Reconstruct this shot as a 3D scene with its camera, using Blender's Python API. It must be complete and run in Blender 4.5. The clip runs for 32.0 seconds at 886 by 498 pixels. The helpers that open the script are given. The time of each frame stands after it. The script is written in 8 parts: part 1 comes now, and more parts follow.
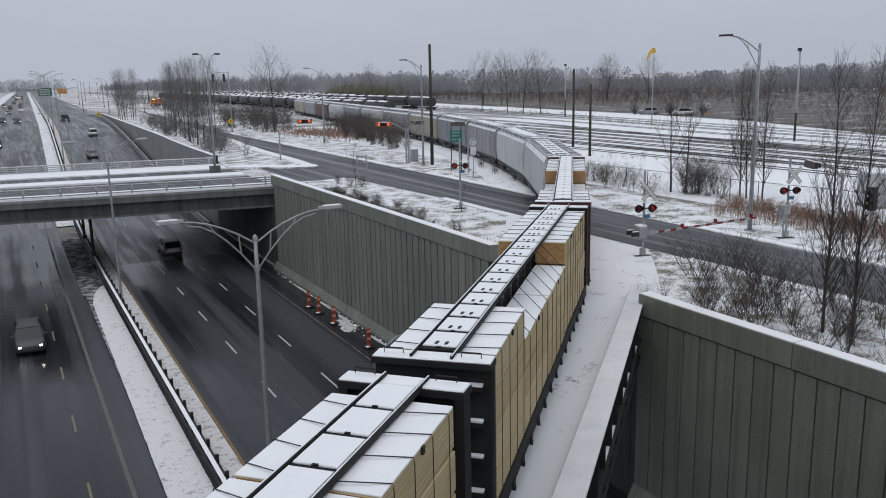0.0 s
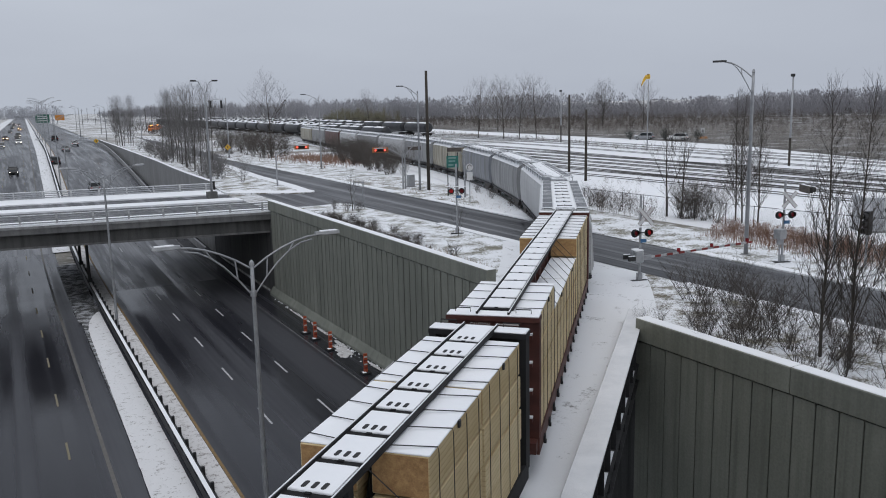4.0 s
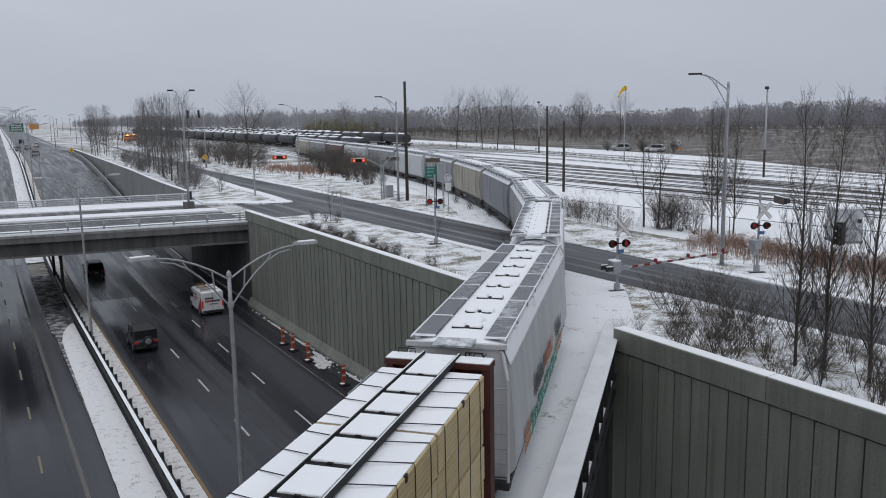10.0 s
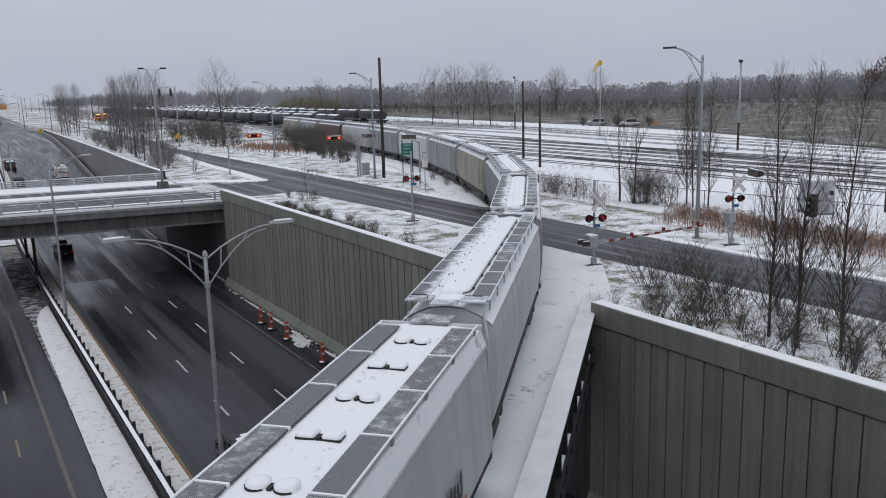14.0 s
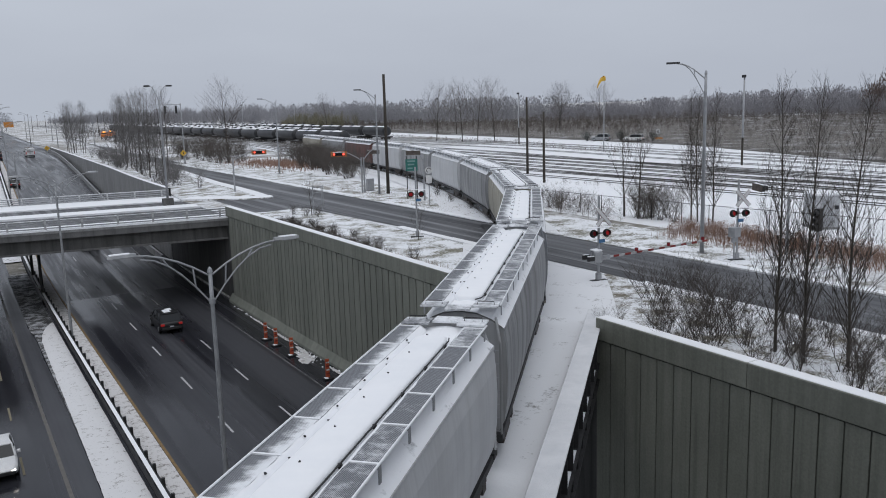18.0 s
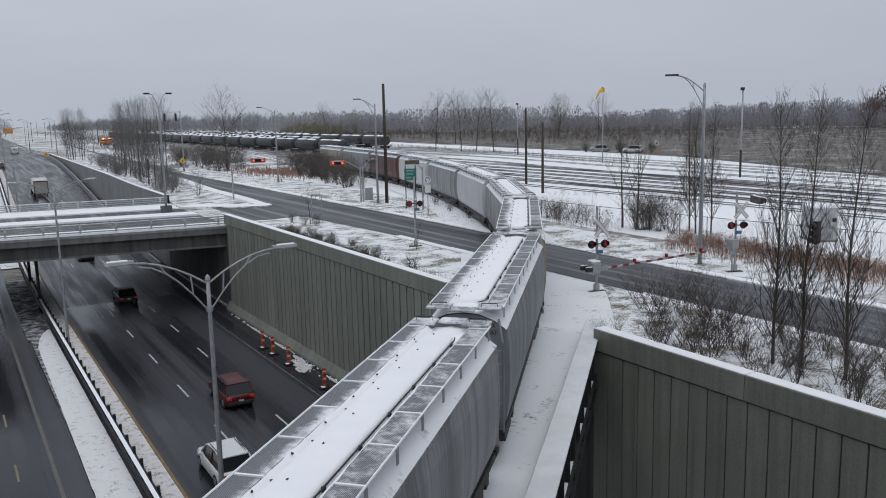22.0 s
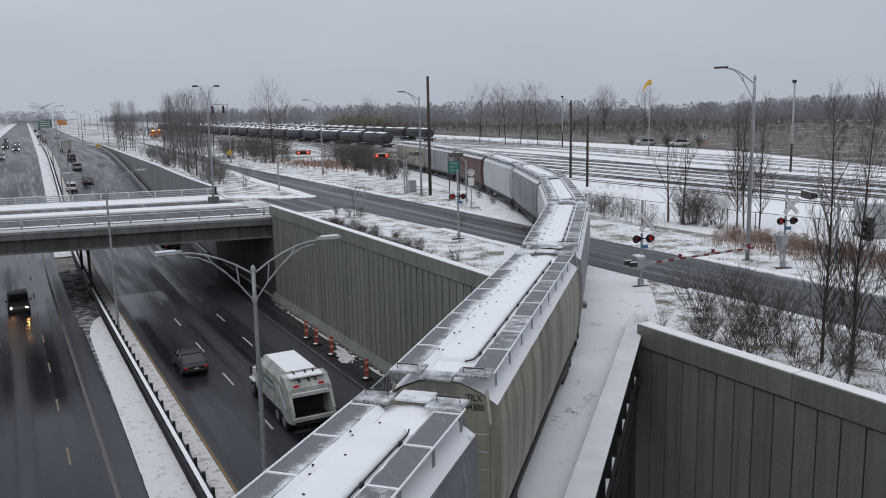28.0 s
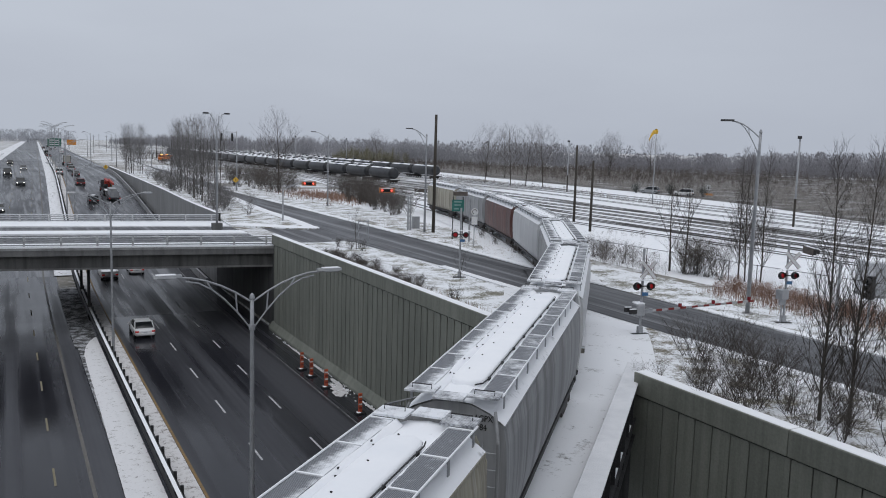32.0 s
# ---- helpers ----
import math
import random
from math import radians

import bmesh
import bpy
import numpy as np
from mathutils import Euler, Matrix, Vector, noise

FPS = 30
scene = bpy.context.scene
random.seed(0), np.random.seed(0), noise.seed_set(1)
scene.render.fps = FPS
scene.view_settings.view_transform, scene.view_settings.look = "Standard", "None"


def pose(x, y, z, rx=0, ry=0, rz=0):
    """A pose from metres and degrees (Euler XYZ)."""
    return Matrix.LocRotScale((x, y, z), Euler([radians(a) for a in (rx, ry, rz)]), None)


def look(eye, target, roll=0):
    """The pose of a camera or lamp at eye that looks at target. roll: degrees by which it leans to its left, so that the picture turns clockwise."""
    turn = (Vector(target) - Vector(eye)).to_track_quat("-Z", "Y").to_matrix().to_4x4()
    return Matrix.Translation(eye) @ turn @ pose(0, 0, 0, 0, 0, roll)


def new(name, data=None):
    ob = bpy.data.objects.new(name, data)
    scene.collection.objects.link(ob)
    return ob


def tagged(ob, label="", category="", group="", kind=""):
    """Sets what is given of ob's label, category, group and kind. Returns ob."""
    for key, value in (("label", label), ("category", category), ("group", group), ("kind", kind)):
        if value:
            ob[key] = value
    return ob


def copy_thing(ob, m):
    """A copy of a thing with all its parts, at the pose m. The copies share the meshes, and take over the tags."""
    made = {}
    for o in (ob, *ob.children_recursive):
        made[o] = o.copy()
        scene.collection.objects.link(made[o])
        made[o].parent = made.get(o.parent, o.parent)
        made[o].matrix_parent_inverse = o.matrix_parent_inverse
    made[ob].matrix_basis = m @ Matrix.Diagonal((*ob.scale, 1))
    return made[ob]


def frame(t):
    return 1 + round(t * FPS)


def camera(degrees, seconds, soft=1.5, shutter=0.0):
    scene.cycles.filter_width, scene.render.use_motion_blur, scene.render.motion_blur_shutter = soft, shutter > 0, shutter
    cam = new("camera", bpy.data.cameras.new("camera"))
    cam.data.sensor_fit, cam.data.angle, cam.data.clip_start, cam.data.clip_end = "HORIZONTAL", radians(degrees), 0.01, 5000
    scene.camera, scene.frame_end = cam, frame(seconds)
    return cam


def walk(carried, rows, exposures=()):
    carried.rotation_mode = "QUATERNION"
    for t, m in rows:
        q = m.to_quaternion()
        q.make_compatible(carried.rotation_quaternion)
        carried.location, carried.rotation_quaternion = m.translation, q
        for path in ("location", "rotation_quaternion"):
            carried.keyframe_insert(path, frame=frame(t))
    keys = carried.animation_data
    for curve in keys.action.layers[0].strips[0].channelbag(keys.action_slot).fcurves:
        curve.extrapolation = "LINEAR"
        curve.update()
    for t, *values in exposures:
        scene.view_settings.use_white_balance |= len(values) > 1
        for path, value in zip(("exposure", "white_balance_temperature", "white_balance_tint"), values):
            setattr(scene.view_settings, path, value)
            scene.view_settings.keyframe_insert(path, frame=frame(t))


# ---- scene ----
# ---- camera: a hand-held phone on an overpass, turning about one standpoint ----
cam = camera(56.81, 32.0, soft=1.0)
EYE = 10.0
TURNS = [
    (0.0, 78.12, 1.17, -28.22),
    (0.5, 77.92, 1.20, -27.95),
    (1.0, 78.31, 1.27, -27.98),
    (1.5, 79.13, 1.85, -28.30),
    (2.0, 80.09, 1.20, -29.19),
    (2.5, 80.25, 1.13, -29.15),
    (4.5, 79.79, 1.32, -28.37),
    (5.0, 79.92, 1.20, -28.74),
    (5.5, 80.13, 1.04, -28.98),
    (6.0, 80.23, 0.84, -29.17),
    (6.5, 80.28, 0.81, -29.46),
    (7.0, 80.31, 0.72, -29.59),
    (7.5, 80.39, 0.79, -29.70),
    (8.0, 80.45, 0.77, -29.91),
    (8.5, 80.48, 1.04, -29.97),
    (9.0, 80.51, 0.77, -29.92),
    (9.5, 80.56, 0.88, -29.87),
    (10.0, 80.57, 1.02, -29.95),
    (10.5, 79.89, 1.60, -30.58),
    (11.0, 77.95, 1.22, -30.91),
    (11.5, 77.88, 1.64, -30.75),
    (12.0, 78.23, 1.28, -31.18),
    (12.5, 78.56, 1.40, -31.42),
    (13.0, 78.70, 1.58, -31.61),
    (13.5, 78.81, 1.48, -31.72),
    (14.0, 78.91, 1.52, -31.64),
    (14.5, 78.99, 1.68, -31.48),
    (16.5, 79.40, 1.90, -31.79),
    (17.0, 79.10, 1.95, -31.71),
    (17.5, 78.92, 1.94, -31.35),
    (18.0, 80.01, 1.75, -31.36),
    (18.5, 80.22, 2.02, -30.75),
    (19.0, 80.32, 2.30, -30.85),
    (19.5, 80.40, 1.59, -30.54),
    (20.0, 80.48, 1.83, -30.27),
    (20.5, 80.48, 1.33, -29.92),
    (21.0, 80.53, 1.31, -30.45),
    (21.5, 80.60, 1.57, -30.86),
    (22.0, 80.68, 1.28, -31.41),
    (22.5, 80.75, 1.23, -31.39),
    (23.0, 80.78, 1.13, -31.01),
    (23.5, 80.82, 0.84, -30.38),
    (24.0, 80.73, 1.24, -30.51),
    (24.5, 78.39, 1.66, -29.09),
    (25.0, 78.45, 1.96, -28.82),
    (25.5, 78.20, 2.01, -29.05),
    (27.5, 79.36, 1.87, -29.32),
    (28.0, 80.25, 1.19, -28.36),
    (28.5, 81.04, 0.57, -27.45),
    (29.0, 81.56, -0.15, -26.92),
    (29.5, 81.98, -0.53, -27.53),
    (30.0, 82.08, -1.59, -27.06),
    (30.5, 82.22, -2.04, -26.97),
    (31.0, 82.61, -1.55, -27.51),
    (31.5, 82.77, -1.42, -27.64),
    (32.0, 82.87, -1.62, -27.87),
]
walk(cam, [(t, pose(0, 0, EYE, rx, ry, rz)) for t, rx, ry, rz in TURNS])

# ---- overcast winter daylight ----
world = bpy.data.worlds.new("overcast_sky")
scene.world = world
world.use_nodes = True
wn = world.node_tree.nodes
wl = world.node_tree.links
wn.clear()
sky = wn.new("ShaderNodeTexSky")
sky.sky_type = "NISHITA"
sky.sun_disc = False
sky.sun_elevation = radians(28)
sky.sun_rotation = radians(200)
sky.dust_density = 6.0
hsv = wn.new("ShaderNodeHueSaturation")
hsv.inputs["Saturation"].default_value = 0.15
hsv.inputs["Value"].default_value = 0.012
cloud = wn.new("ShaderNodeMixRGB")
cloud.blend_type = "ADD"
cloud.inputs[0].default_value = 1.0
cloud.inputs[2].default_value = (0.418, 0.456, 0.53, 1)
bg = wn.new("ShaderNodeBackground")
bg.inputs["Strength"].default_value = 1.0
wout = wn.new("ShaderNodeOutputWorld")
wl.new(sky.outputs[0], hsv.inputs["Color"])
wl.new(hsv.outputs[0], cloud.inputs[1])
wtc = wn.new("ShaderNodeTexCoord")
wmp = wn.new("ShaderNodeMapping")
wmp.inputs["Scale"].default_value = (1.0, 1.0, 3.5)
veil = wn.new("ShaderNodeTexNoise")
veil.inputs["Scale"].default_value = 1.6
veil.inputs["Detail"].default_value = 5.0
veil_ramp = wn.new("ShaderNodeValToRGB")
veil_ramp.color_ramp.elements[0].position = 0.3
veil_ramp.color_ramp.elements[0].color = (0.9, 0.895, 0.9, 1)
veil_ramp.color_ramp.elements[1].position = 0.72
veil_ramp.color_ramp.elements[1].color = (1.03, 1.03, 1.02, 1)
thick = wn.new("ShaderNodeMixRGB")
thick.blend_type = "MULTIPLY"
thick.inputs[0].default_value = 1.0
wl.new(wtc.outputs["Generated"], wmp.inputs["Vector"])
wl.new(wmp.outputs[0], veil.inputs["Vector"])
wl.new(veil.outputs["Fac"], veil_ramp.inputs["Fac"])
wl.new(cloud.outputs[0], thick.inputs[1])
wl.new(veil_ramp.outputs["Color"], thick.inputs[2])
wl.new(thick.outputs[0], bg.inputs["Color"])
wl.new(bg.outputs[0], wout.inputs["Surface"])
sun_data = bpy.data.lights.new("sun", "SUN")
sun_data.energy = 0.82
sun_data.angle = radians(70)
sun_data.color = (1.0, 0.985, 0.97)
sun = new("sun", sun_data)
sun.matrix_world = look((0, 0, 60), (11, 4, 0))
scene.view_settings.exposure = 0.13

# ---- materials ----
def nodes_of(name):
    m = bpy.data.materials.new(name)
    m.use_nodes = True
    t = m.node_tree
    return m, t.nodes, t.links, t.nodes["Principled BSDF"]


def noise_node(n, l, scale, detail=4.0, rough=0.55, stretch=None):
    tc = n.new("ShaderNodeTexCoord")
    tex = n.new("ShaderNodeTexNoise")
    tex.inputs["Scale"].default_value = scale
    tex.inputs["Detail"].default_value = detail
    tex.inputs["Roughness"].default_value = rough
    src = tc.outputs["Object"]
    if stretch:
        mp = n.new("ShaderNodeMapping")
        mp.inputs["Scale"].default_value = stretch
        l.new(src, mp.inputs["Vector"])
        src = mp.outputs["Vector"]
    l.new(src, tex.inputs["Vector"])
    return tex.outputs["Fac"]


def ramp(n, l, fac, stops):
    r = n.new("ShaderNodeValToRGB")
    while len(r.color_ramp.elements) < len(stops):
        r.color_ramp.elements.new(0.5)
    for e, (p, c) in zip(r.color_ramp.elements, stops):
        e.position = p
        e.color = (*c, 1) if len(c) == 3 else c
    l.new(fac, r.inputs["Fac"])
    return r.outputs["Color"]


def mix(n, l, fac, a, b):
    m = n.new("ShaderNodeMixRGB")
    if hasattr(fac, "is_output"):
        l.new(fac, m.inputs[0])
    else:
        m.inputs[0].default_value = fac
    for k, v in ((1, a), (2, b)):
        if hasattr(v, "is_output"):
            l.new(v, m.inputs[k])
        else:
            m.inputs[k].default_value = (*v, 1)
    return m.outputs[0]


def bump(n, l, b, fac, strength, distance=0.02):
    bp = n.new("ShaderNodeBump")
    bp.inputs["Strength"].default_value = strength
    bp.inputs["Distance"].default_value = distance
    l.new(fac, bp.inputs["Height"])
    l.new(bp.outputs[0], b.inputs["Normal"])


def grainy(name, ca, cb, scale=8.0, fine=60.0, rough=0.8, metal=0.0, relief=0.25, stretch=None, vary=0.0, rough2=None):
    """A surface with two scales of variation between two colours."""
    m, n, l, b = nodes_of(name)
    big = noise_node(n, l, scale, 4, 0.6, stretch)
    small = noise_node(n, l, fine, 3, 0.6)
    col = ramp(n, l, big, [(0.3, ca), (0.7, cb)])
    dark = n.new("ShaderNodeMixRGB")
    dark.blend_type = "MULTIPLY"
    dark.inputs[0].default_value = 0.5
    l.new(col, dark.inputs[1])
    l.new(ramp(n, l, small, [(0.3, (0.6, 0.6, 0.6)), (0.7, (1.15, 1.15, 1.15))]), dark.inputs[2])
    out = dark.outputs[0]
    if vary:
        info = n.new("ShaderNodeObjectInfo")
        h = n.new("ShaderNodeHueSaturation")
        mr = n.new("ShaderNodeMapRange")
        mr.inputs["To Min"].default_value = 1 - vary
        mr.inputs["To Max"].default_value = 1 + vary
        l.new(info.outputs["Random"], mr.inputs["Value"])
        l.new(mr.outputs[0], h.inputs["Value"])
        l.new(out, h.inputs["Color"])
        out = h.outputs[0]
    l.new(out, b.inputs["Base Color"])
    b.inputs["Roughness"].default_value = rough
    if rough2 is not None:
        rr = n.new("ShaderNodeMapRange")
        rr.inputs["To Min"].default_value = rough
        rr.inputs["To Max"].default_value = rough2
        l.new(big, rr.inputs["Value"])
        l.new(rr.outputs[0], b.inputs["Roughness"])
    b.inputs["Metallic"].default_value = metal
    if relief:
        bump(n, l, b, small, relief)
    return m


def snowy(name, base, base2, cover, scale=1.2, snow=(0.82, 0.84, 0.87), rough=0.85, stretch=None, fine=14.0):
    """A surface partly covered by thin snow: cover 0 (bare) to 1 (white)."""
    m, n, l, b = nodes_of(name)
    big = noise_node(n, l, scale, 5, 0.65, stretch)
    small = noise_node(n, l, fine, 4, 0.7)
    add = n.new("ShaderNodeMath")
    add.operation = "MULTIPLY_ADD"
    l.new(small, add.inputs[0])
    add.inputs[1].default_value = 0.6
    l.new(big, add.inputs[2])
    lo = 0.53 + (0.5 - cover) * 0.34
    fac = ramp(n, l, add.outputs[0], [(lo - 0.06, (0, 0, 0)), (lo + 0.045, (1, 1, 1))])
    rmp = n.new("ShaderNodeMath")
    rmp.operation = "MULTIPLY"
    l.new(add.outputs[0], rmp.inputs[0])
    rmp.inputs[1].default_value = 0.66
    l.new(rmp.outputs[0], fac.node.inputs["Fac"])
    under = ramp(n, l, small, [(0.3, base), (0.7, base2)])
    l.new(mix(n, l, fac, under, snow), b.inputs["Base Color"])
    b.inputs["Roughness"].default_value = rough
    bump(n, l, b, add.outputs[0], 0.5, 0.05)
    return m


def plain(name, c, rough=0.5, metal=0.0, glow=0.0):
    m, n, l, b = nodes_of(name)
    b.inputs["Base Color"].default_value = (*c, 1)
    b.inputs["Roughness"].default_value = rough
    b.inputs["Metallic"].default_value = metal
    if glow:
        b.inputs["Emission Color"].default_value = (*c, 1)
        b.inputs["Emission Strength"].default_value = glow
    return m


def wet_asphalt(name, streak, base=(0.021, 0.0215, 0.0265), worn=(0.042, 0.043, 0.05), rough=0.1, dry=0.42):
    """Wet asphalt: wheel paths along y that hold more or less water, with pale slush between them."""
    m, n, l, b = nodes_of(name)
    path = noise_node(n, l, 1.0, 3, 0.5, (0.9, 0.006, 1))
    thin = noise_node(n, l, 1.0, 4, 0.6, (4.0, 0.02, 1))
    big = noise_node(n, l, 0.09, 4, 0.6, (1.4, 0.5, 1))
    fine = noise_node(n, l, 70, 3, 0.65)
    ad = n.new("ShaderNodeMath")
    ad.operation = "MULTIPLY_ADD"
    l.new(thin, ad.inputs[0])
    ad.inputs[1].default_value = 0.22
    l.new(path, ad.inputs[2])
    col = ramp(n, l, ad.outputs[0], [(0.45, base), (0.78, worn)])
    sl = ramp(n, l, ad.outputs[0], [(0.6, (0, 0, 0)), (0.74, (streak, streak, streak))])
    col = mix(n, l, sl, col, (0.46, 0.475, 0.5))
    mu = n.new("ShaderNodeMixRGB")
    mu.blend_type = "MULTIPLY"
    mu.inputs[0].default_value = 0.6
    l.new(col, mu.inputs[1])
    l.new(ramp(n, l, fine, [(0.3, (0.55, 0.55, 0.55)), (0.7, (1.35, 1.35, 1.35))]), mu.inputs[2])
    l.new(mu.outputs[0], b.inputs["Base Color"])
    wet = n.new("ShaderNodeMath")
    wet.operation = "MULTIPLY_ADD"
    l.new(big, wet.inputs[0])
    wet.inputs[1].default_value = 0.5
    l.new(path, wet.inputs[2])
    rr = n.new("ShaderNodeMapRange")
    rr.inputs["From Min"].default_value = 0.6
    rr.inputs["From Max"].default_value = 0.92
    rr.inputs["To Min"].default_value = rough
    rr.inputs["To Max"].default_value = rough + dry
    l.new(wet.outputs[0], rr.inputs["Value"])
    l.new(rr.outputs[0], b.inputs["Roughness"])
    b.inputs["IOR"].default_value = 1.31
    bump(n, l, b, fine, 0.1, 0.004)
    return m


def snow_mat(name, ca, cb, scale, fine, relief):
    """Clean settled snow with soft tone changes and a fine crumbly surface."""
    m, n, l, b = nodes_of(name)
    big = noise_node(n, l, scale, 4, 0.6)
    small = noise_node(n, l, fine, 4, 0.6)
    l.new(ramp(n, l, big, [(0.3, ca), (0.7, cb)]), b.inputs["Base Color"])
    b.inputs["Roughness"].default_value = 0.8
    bump(n, l, b, small, relief, 0.03)
    return m


def stained_wall(name, ca, cb, stain):
    """Cast concrete with vertical run-off stains and a mottled skin."""
    m, n, l, b = nodes_of(name)
    geo = n.new("ShaderNodeNewGeometry")

    def nz(scale, stretch, detail=4):
        mp = n.new("ShaderNodeMapping")
        mp.inputs["Scale"].default_value = stretch
        l.new(geo.outputs["Position"], mp.inputs["Vector"])
        tx = n.new("ShaderNodeTexNoise")
        tx.inputs["Scale"].default_value = scale
        tx.inputs["Detail"].default_value = detail
        tx.inputs["Roughness"].default_value = 0.65
        l.new(mp.outputs[0], tx.inputs["Vector"])
        return tx.outputs["Fac"]

    big = nz(0.3, (1, 1, 0.5))
    runs = nz(1.0, (1.5, 2.6, 0.09))
    fine = nz(11, (1, 1, 1), 3)
    info = n.new("ShaderNodeObjectInfo")
    a = n.new("ShaderNodeMath")
    a.operation = "MULTIPLY_ADD"
    l.new(info.outputs["Random"], a.inputs[0])
    a.inputs[1].default_value = 0.22
    l.new(big, a.inputs[2])
    col = ramp(n, l, a.outputs[0], [(0.4, ca), (0.8, cb)])
    f = ramp(n, l, runs, [(0.45, (0, 0, 0)), (0.7, (0.75, 0.75, 0.75))])
    col = mix(n, l, f, col, stain)
    mu = n.new("ShaderNodeMixRGB")
    mu.blend_type = "MULTIPLY"
    mu.inputs[0].default_value = 0.38
    l.new(col, mu.inputs[1])
    l.new(ramp(n, l, fine, [(0.3, (0.6, 0.6, 0.6)), (0.7, (1.2, 1.2, 1.2))]), mu.inputs[2])
    l.new(mu.outputs[0], b.inputs["Base Color"])
    b.inputs["Roughness"].default_value = 0.8
    bump(n, l, b, fine, 0.3)
    return m


SNOW = snow_mat("snow", (0.83, 0.85, 0.88), (0.9, 0.91, 0.93), 0.7, 9.0, 0.25)
SNOW_TRODDEN = snowy("trodden_snow", (0.22, 0.22, 0.22), (0.5, 0.5, 0.51), 0.84, 0.6, (0.8, 0.815, 0.84), fine=6.0)
SNOW_PACKED = snow_mat("packed_grey_snow", (0.62, 0.635, 0.66), (0.76, 0.77, 0.79), 0.9, 22.0, 0.5)
SNOW_GRASS = snowy("snow_over_grass", (0.13, 0.12, 0.09), (0.3, 0.285, 0.23), 0.54, 0.55, fine=7.0)
SNOW_DIRT = snowy("slushy_median_snow", (0.16, 0.155, 0.15), (0.34, 0.33, 0.32), 0.74, 1.3, (0.76, 0.77, 0.79), stretch=(1.2, 0.6, 1), fine=10.0)
SNOW_CRUMB = snowy("crumbly_roadside_snow", (0.14, 0.13, 0.12), (0.3, 0.285, 0.27), 0.8, 2.6, (0.69, 0.69, 0.7), fine=10.0)
VERGE_DIRTY = snowy("dirty_roadside_snow", (0.13, 0.115, 0.105), (0.3, 0.28, 0.265), 0.68, 2.2, (0.62, 0.61, 0.61), fine=12.0)
SLUSH = snowy("dark_gravel_slush", (0.02, 0.02, 0.02), (0.07, 0.07, 0.07), 0.42, 1.2, (0.45, 0.46, 0.48), fine=9.0)
VERGE = snowy("grass_with_thin_snow", (0.1, 0.097, 0.066), (0.3, 0.285, 0.23), 0.57, 0.5, fine=6.5)
ROAD = wet_asphalt("wet_highway_asphalt", 0.03)
ROAD_SLUSH = wet_asphalt("highway_asphalt_with_slush_streaks", 0.06, base=(0.02, 0.0203, 0.0245), worn=(0.037, 0.038, 0.045), rough=0.1, dry=0.36)
ROAD_PALE = wet_asphalt("slushy_pale_highway_asphalt", 0.42, (0.02, 0.021, 0.025), (0.1, 0.103, 0.112), 0.2)
STREET = wet_asphalt("wet_street_asphalt", 0.35, (0.028, 0.029, 0.033), (0.1, 0.102, 0.108), 0.3)
CONCRETE = stained_wall("weathered_concrete", (0.23, 0.233, 0.235), (0.33, 0.332, 0.333), (0.15, 0.15, 0.15))
# mid and dark concrete tones; the abutments' shade is put into the dark one
CONCRETE_MID = stained_wall("mid_grey_bridge_concrete", (0.13, 0.13, 0.13), (0.2, 0.2, 0.198), (0.08, 0.08, 0.08))
CONCRETE_DARK = stained_wall("dark_stained_concrete", (0.05, 0.05, 0.05), (0.1, 0.1, 0.098), (0.03, 0.03, 0.03))
WALL_GREEN = stained_wall("olive_grey_precast_concrete", (0.18, 0.19, 0.164), (0.255, 0.265, 0.23), (0.14, 0.149, 0.126))
STEEL = grainy("galvanised_steel", (0.3, 0.31, 0.325), (0.42, 0.43, 0.445), 3, 60, 0.5, 0.35, 0.1)
STEEL_DARK = grainy("dark_steel", (0.02, 0.02, 0.022), (0.05, 0.05, 0.052), 3, 40, 0.6, 0.3, 0.2)
WOOD_POLE = grainy("tarred_pole_wood", (0.03, 0.025, 0.02), (0.07, 0.06, 0.05), 4, 40, 0.9, stretch=(4, 4, 0.3))
LUMBER_END = grainy("lumber_end_grain", (0.28, 0.155, 0.065), (0.46, 0.28, 0.12), 9, 40, 0.85)
LINE_WHITE = grainy("worn_white_road_paint", (0.3, 0.31, 0.32), (0.62, 0.62, 0.63), 3, 40, 0.7)
LINE_FADED = grainy("faded_road_paint", (0.03, 0.03, 0.032), (0.26, 0.26, 0.265), 2.5, 30, 0.5)
LINE_YELLOW = grainy("worn_yellow_road_paint", (0.13, 0.085, 0.04), (0.3, 0.19, 0.07), 6, 60, 0.7)

# ---- mesh helpers ----
def box_bm(bm, x0, x1, y0, y1, z0, z1, m=None):
    vs = [bm.verts.new((x, y, z)) for z in (z0, z1) for y in (y0, y1) for x in (x0, x1)]
    if m is not None:
        for v in vs:
            v.co = m @ v.co
    for f in ((0, 2, 3, 1), (4, 5, 7, 6), (0, 1, 5, 4), (2, 6, 7, 3), (0, 4, 6, 2), (1, 3, 7, 5)):
        bm.faces.new([vs[i] for i in f])
    return bm


def boxes(*dims):
    bm = bmesh.new()
    for d in dims:
        box_bm(bm, *d)
    return bm


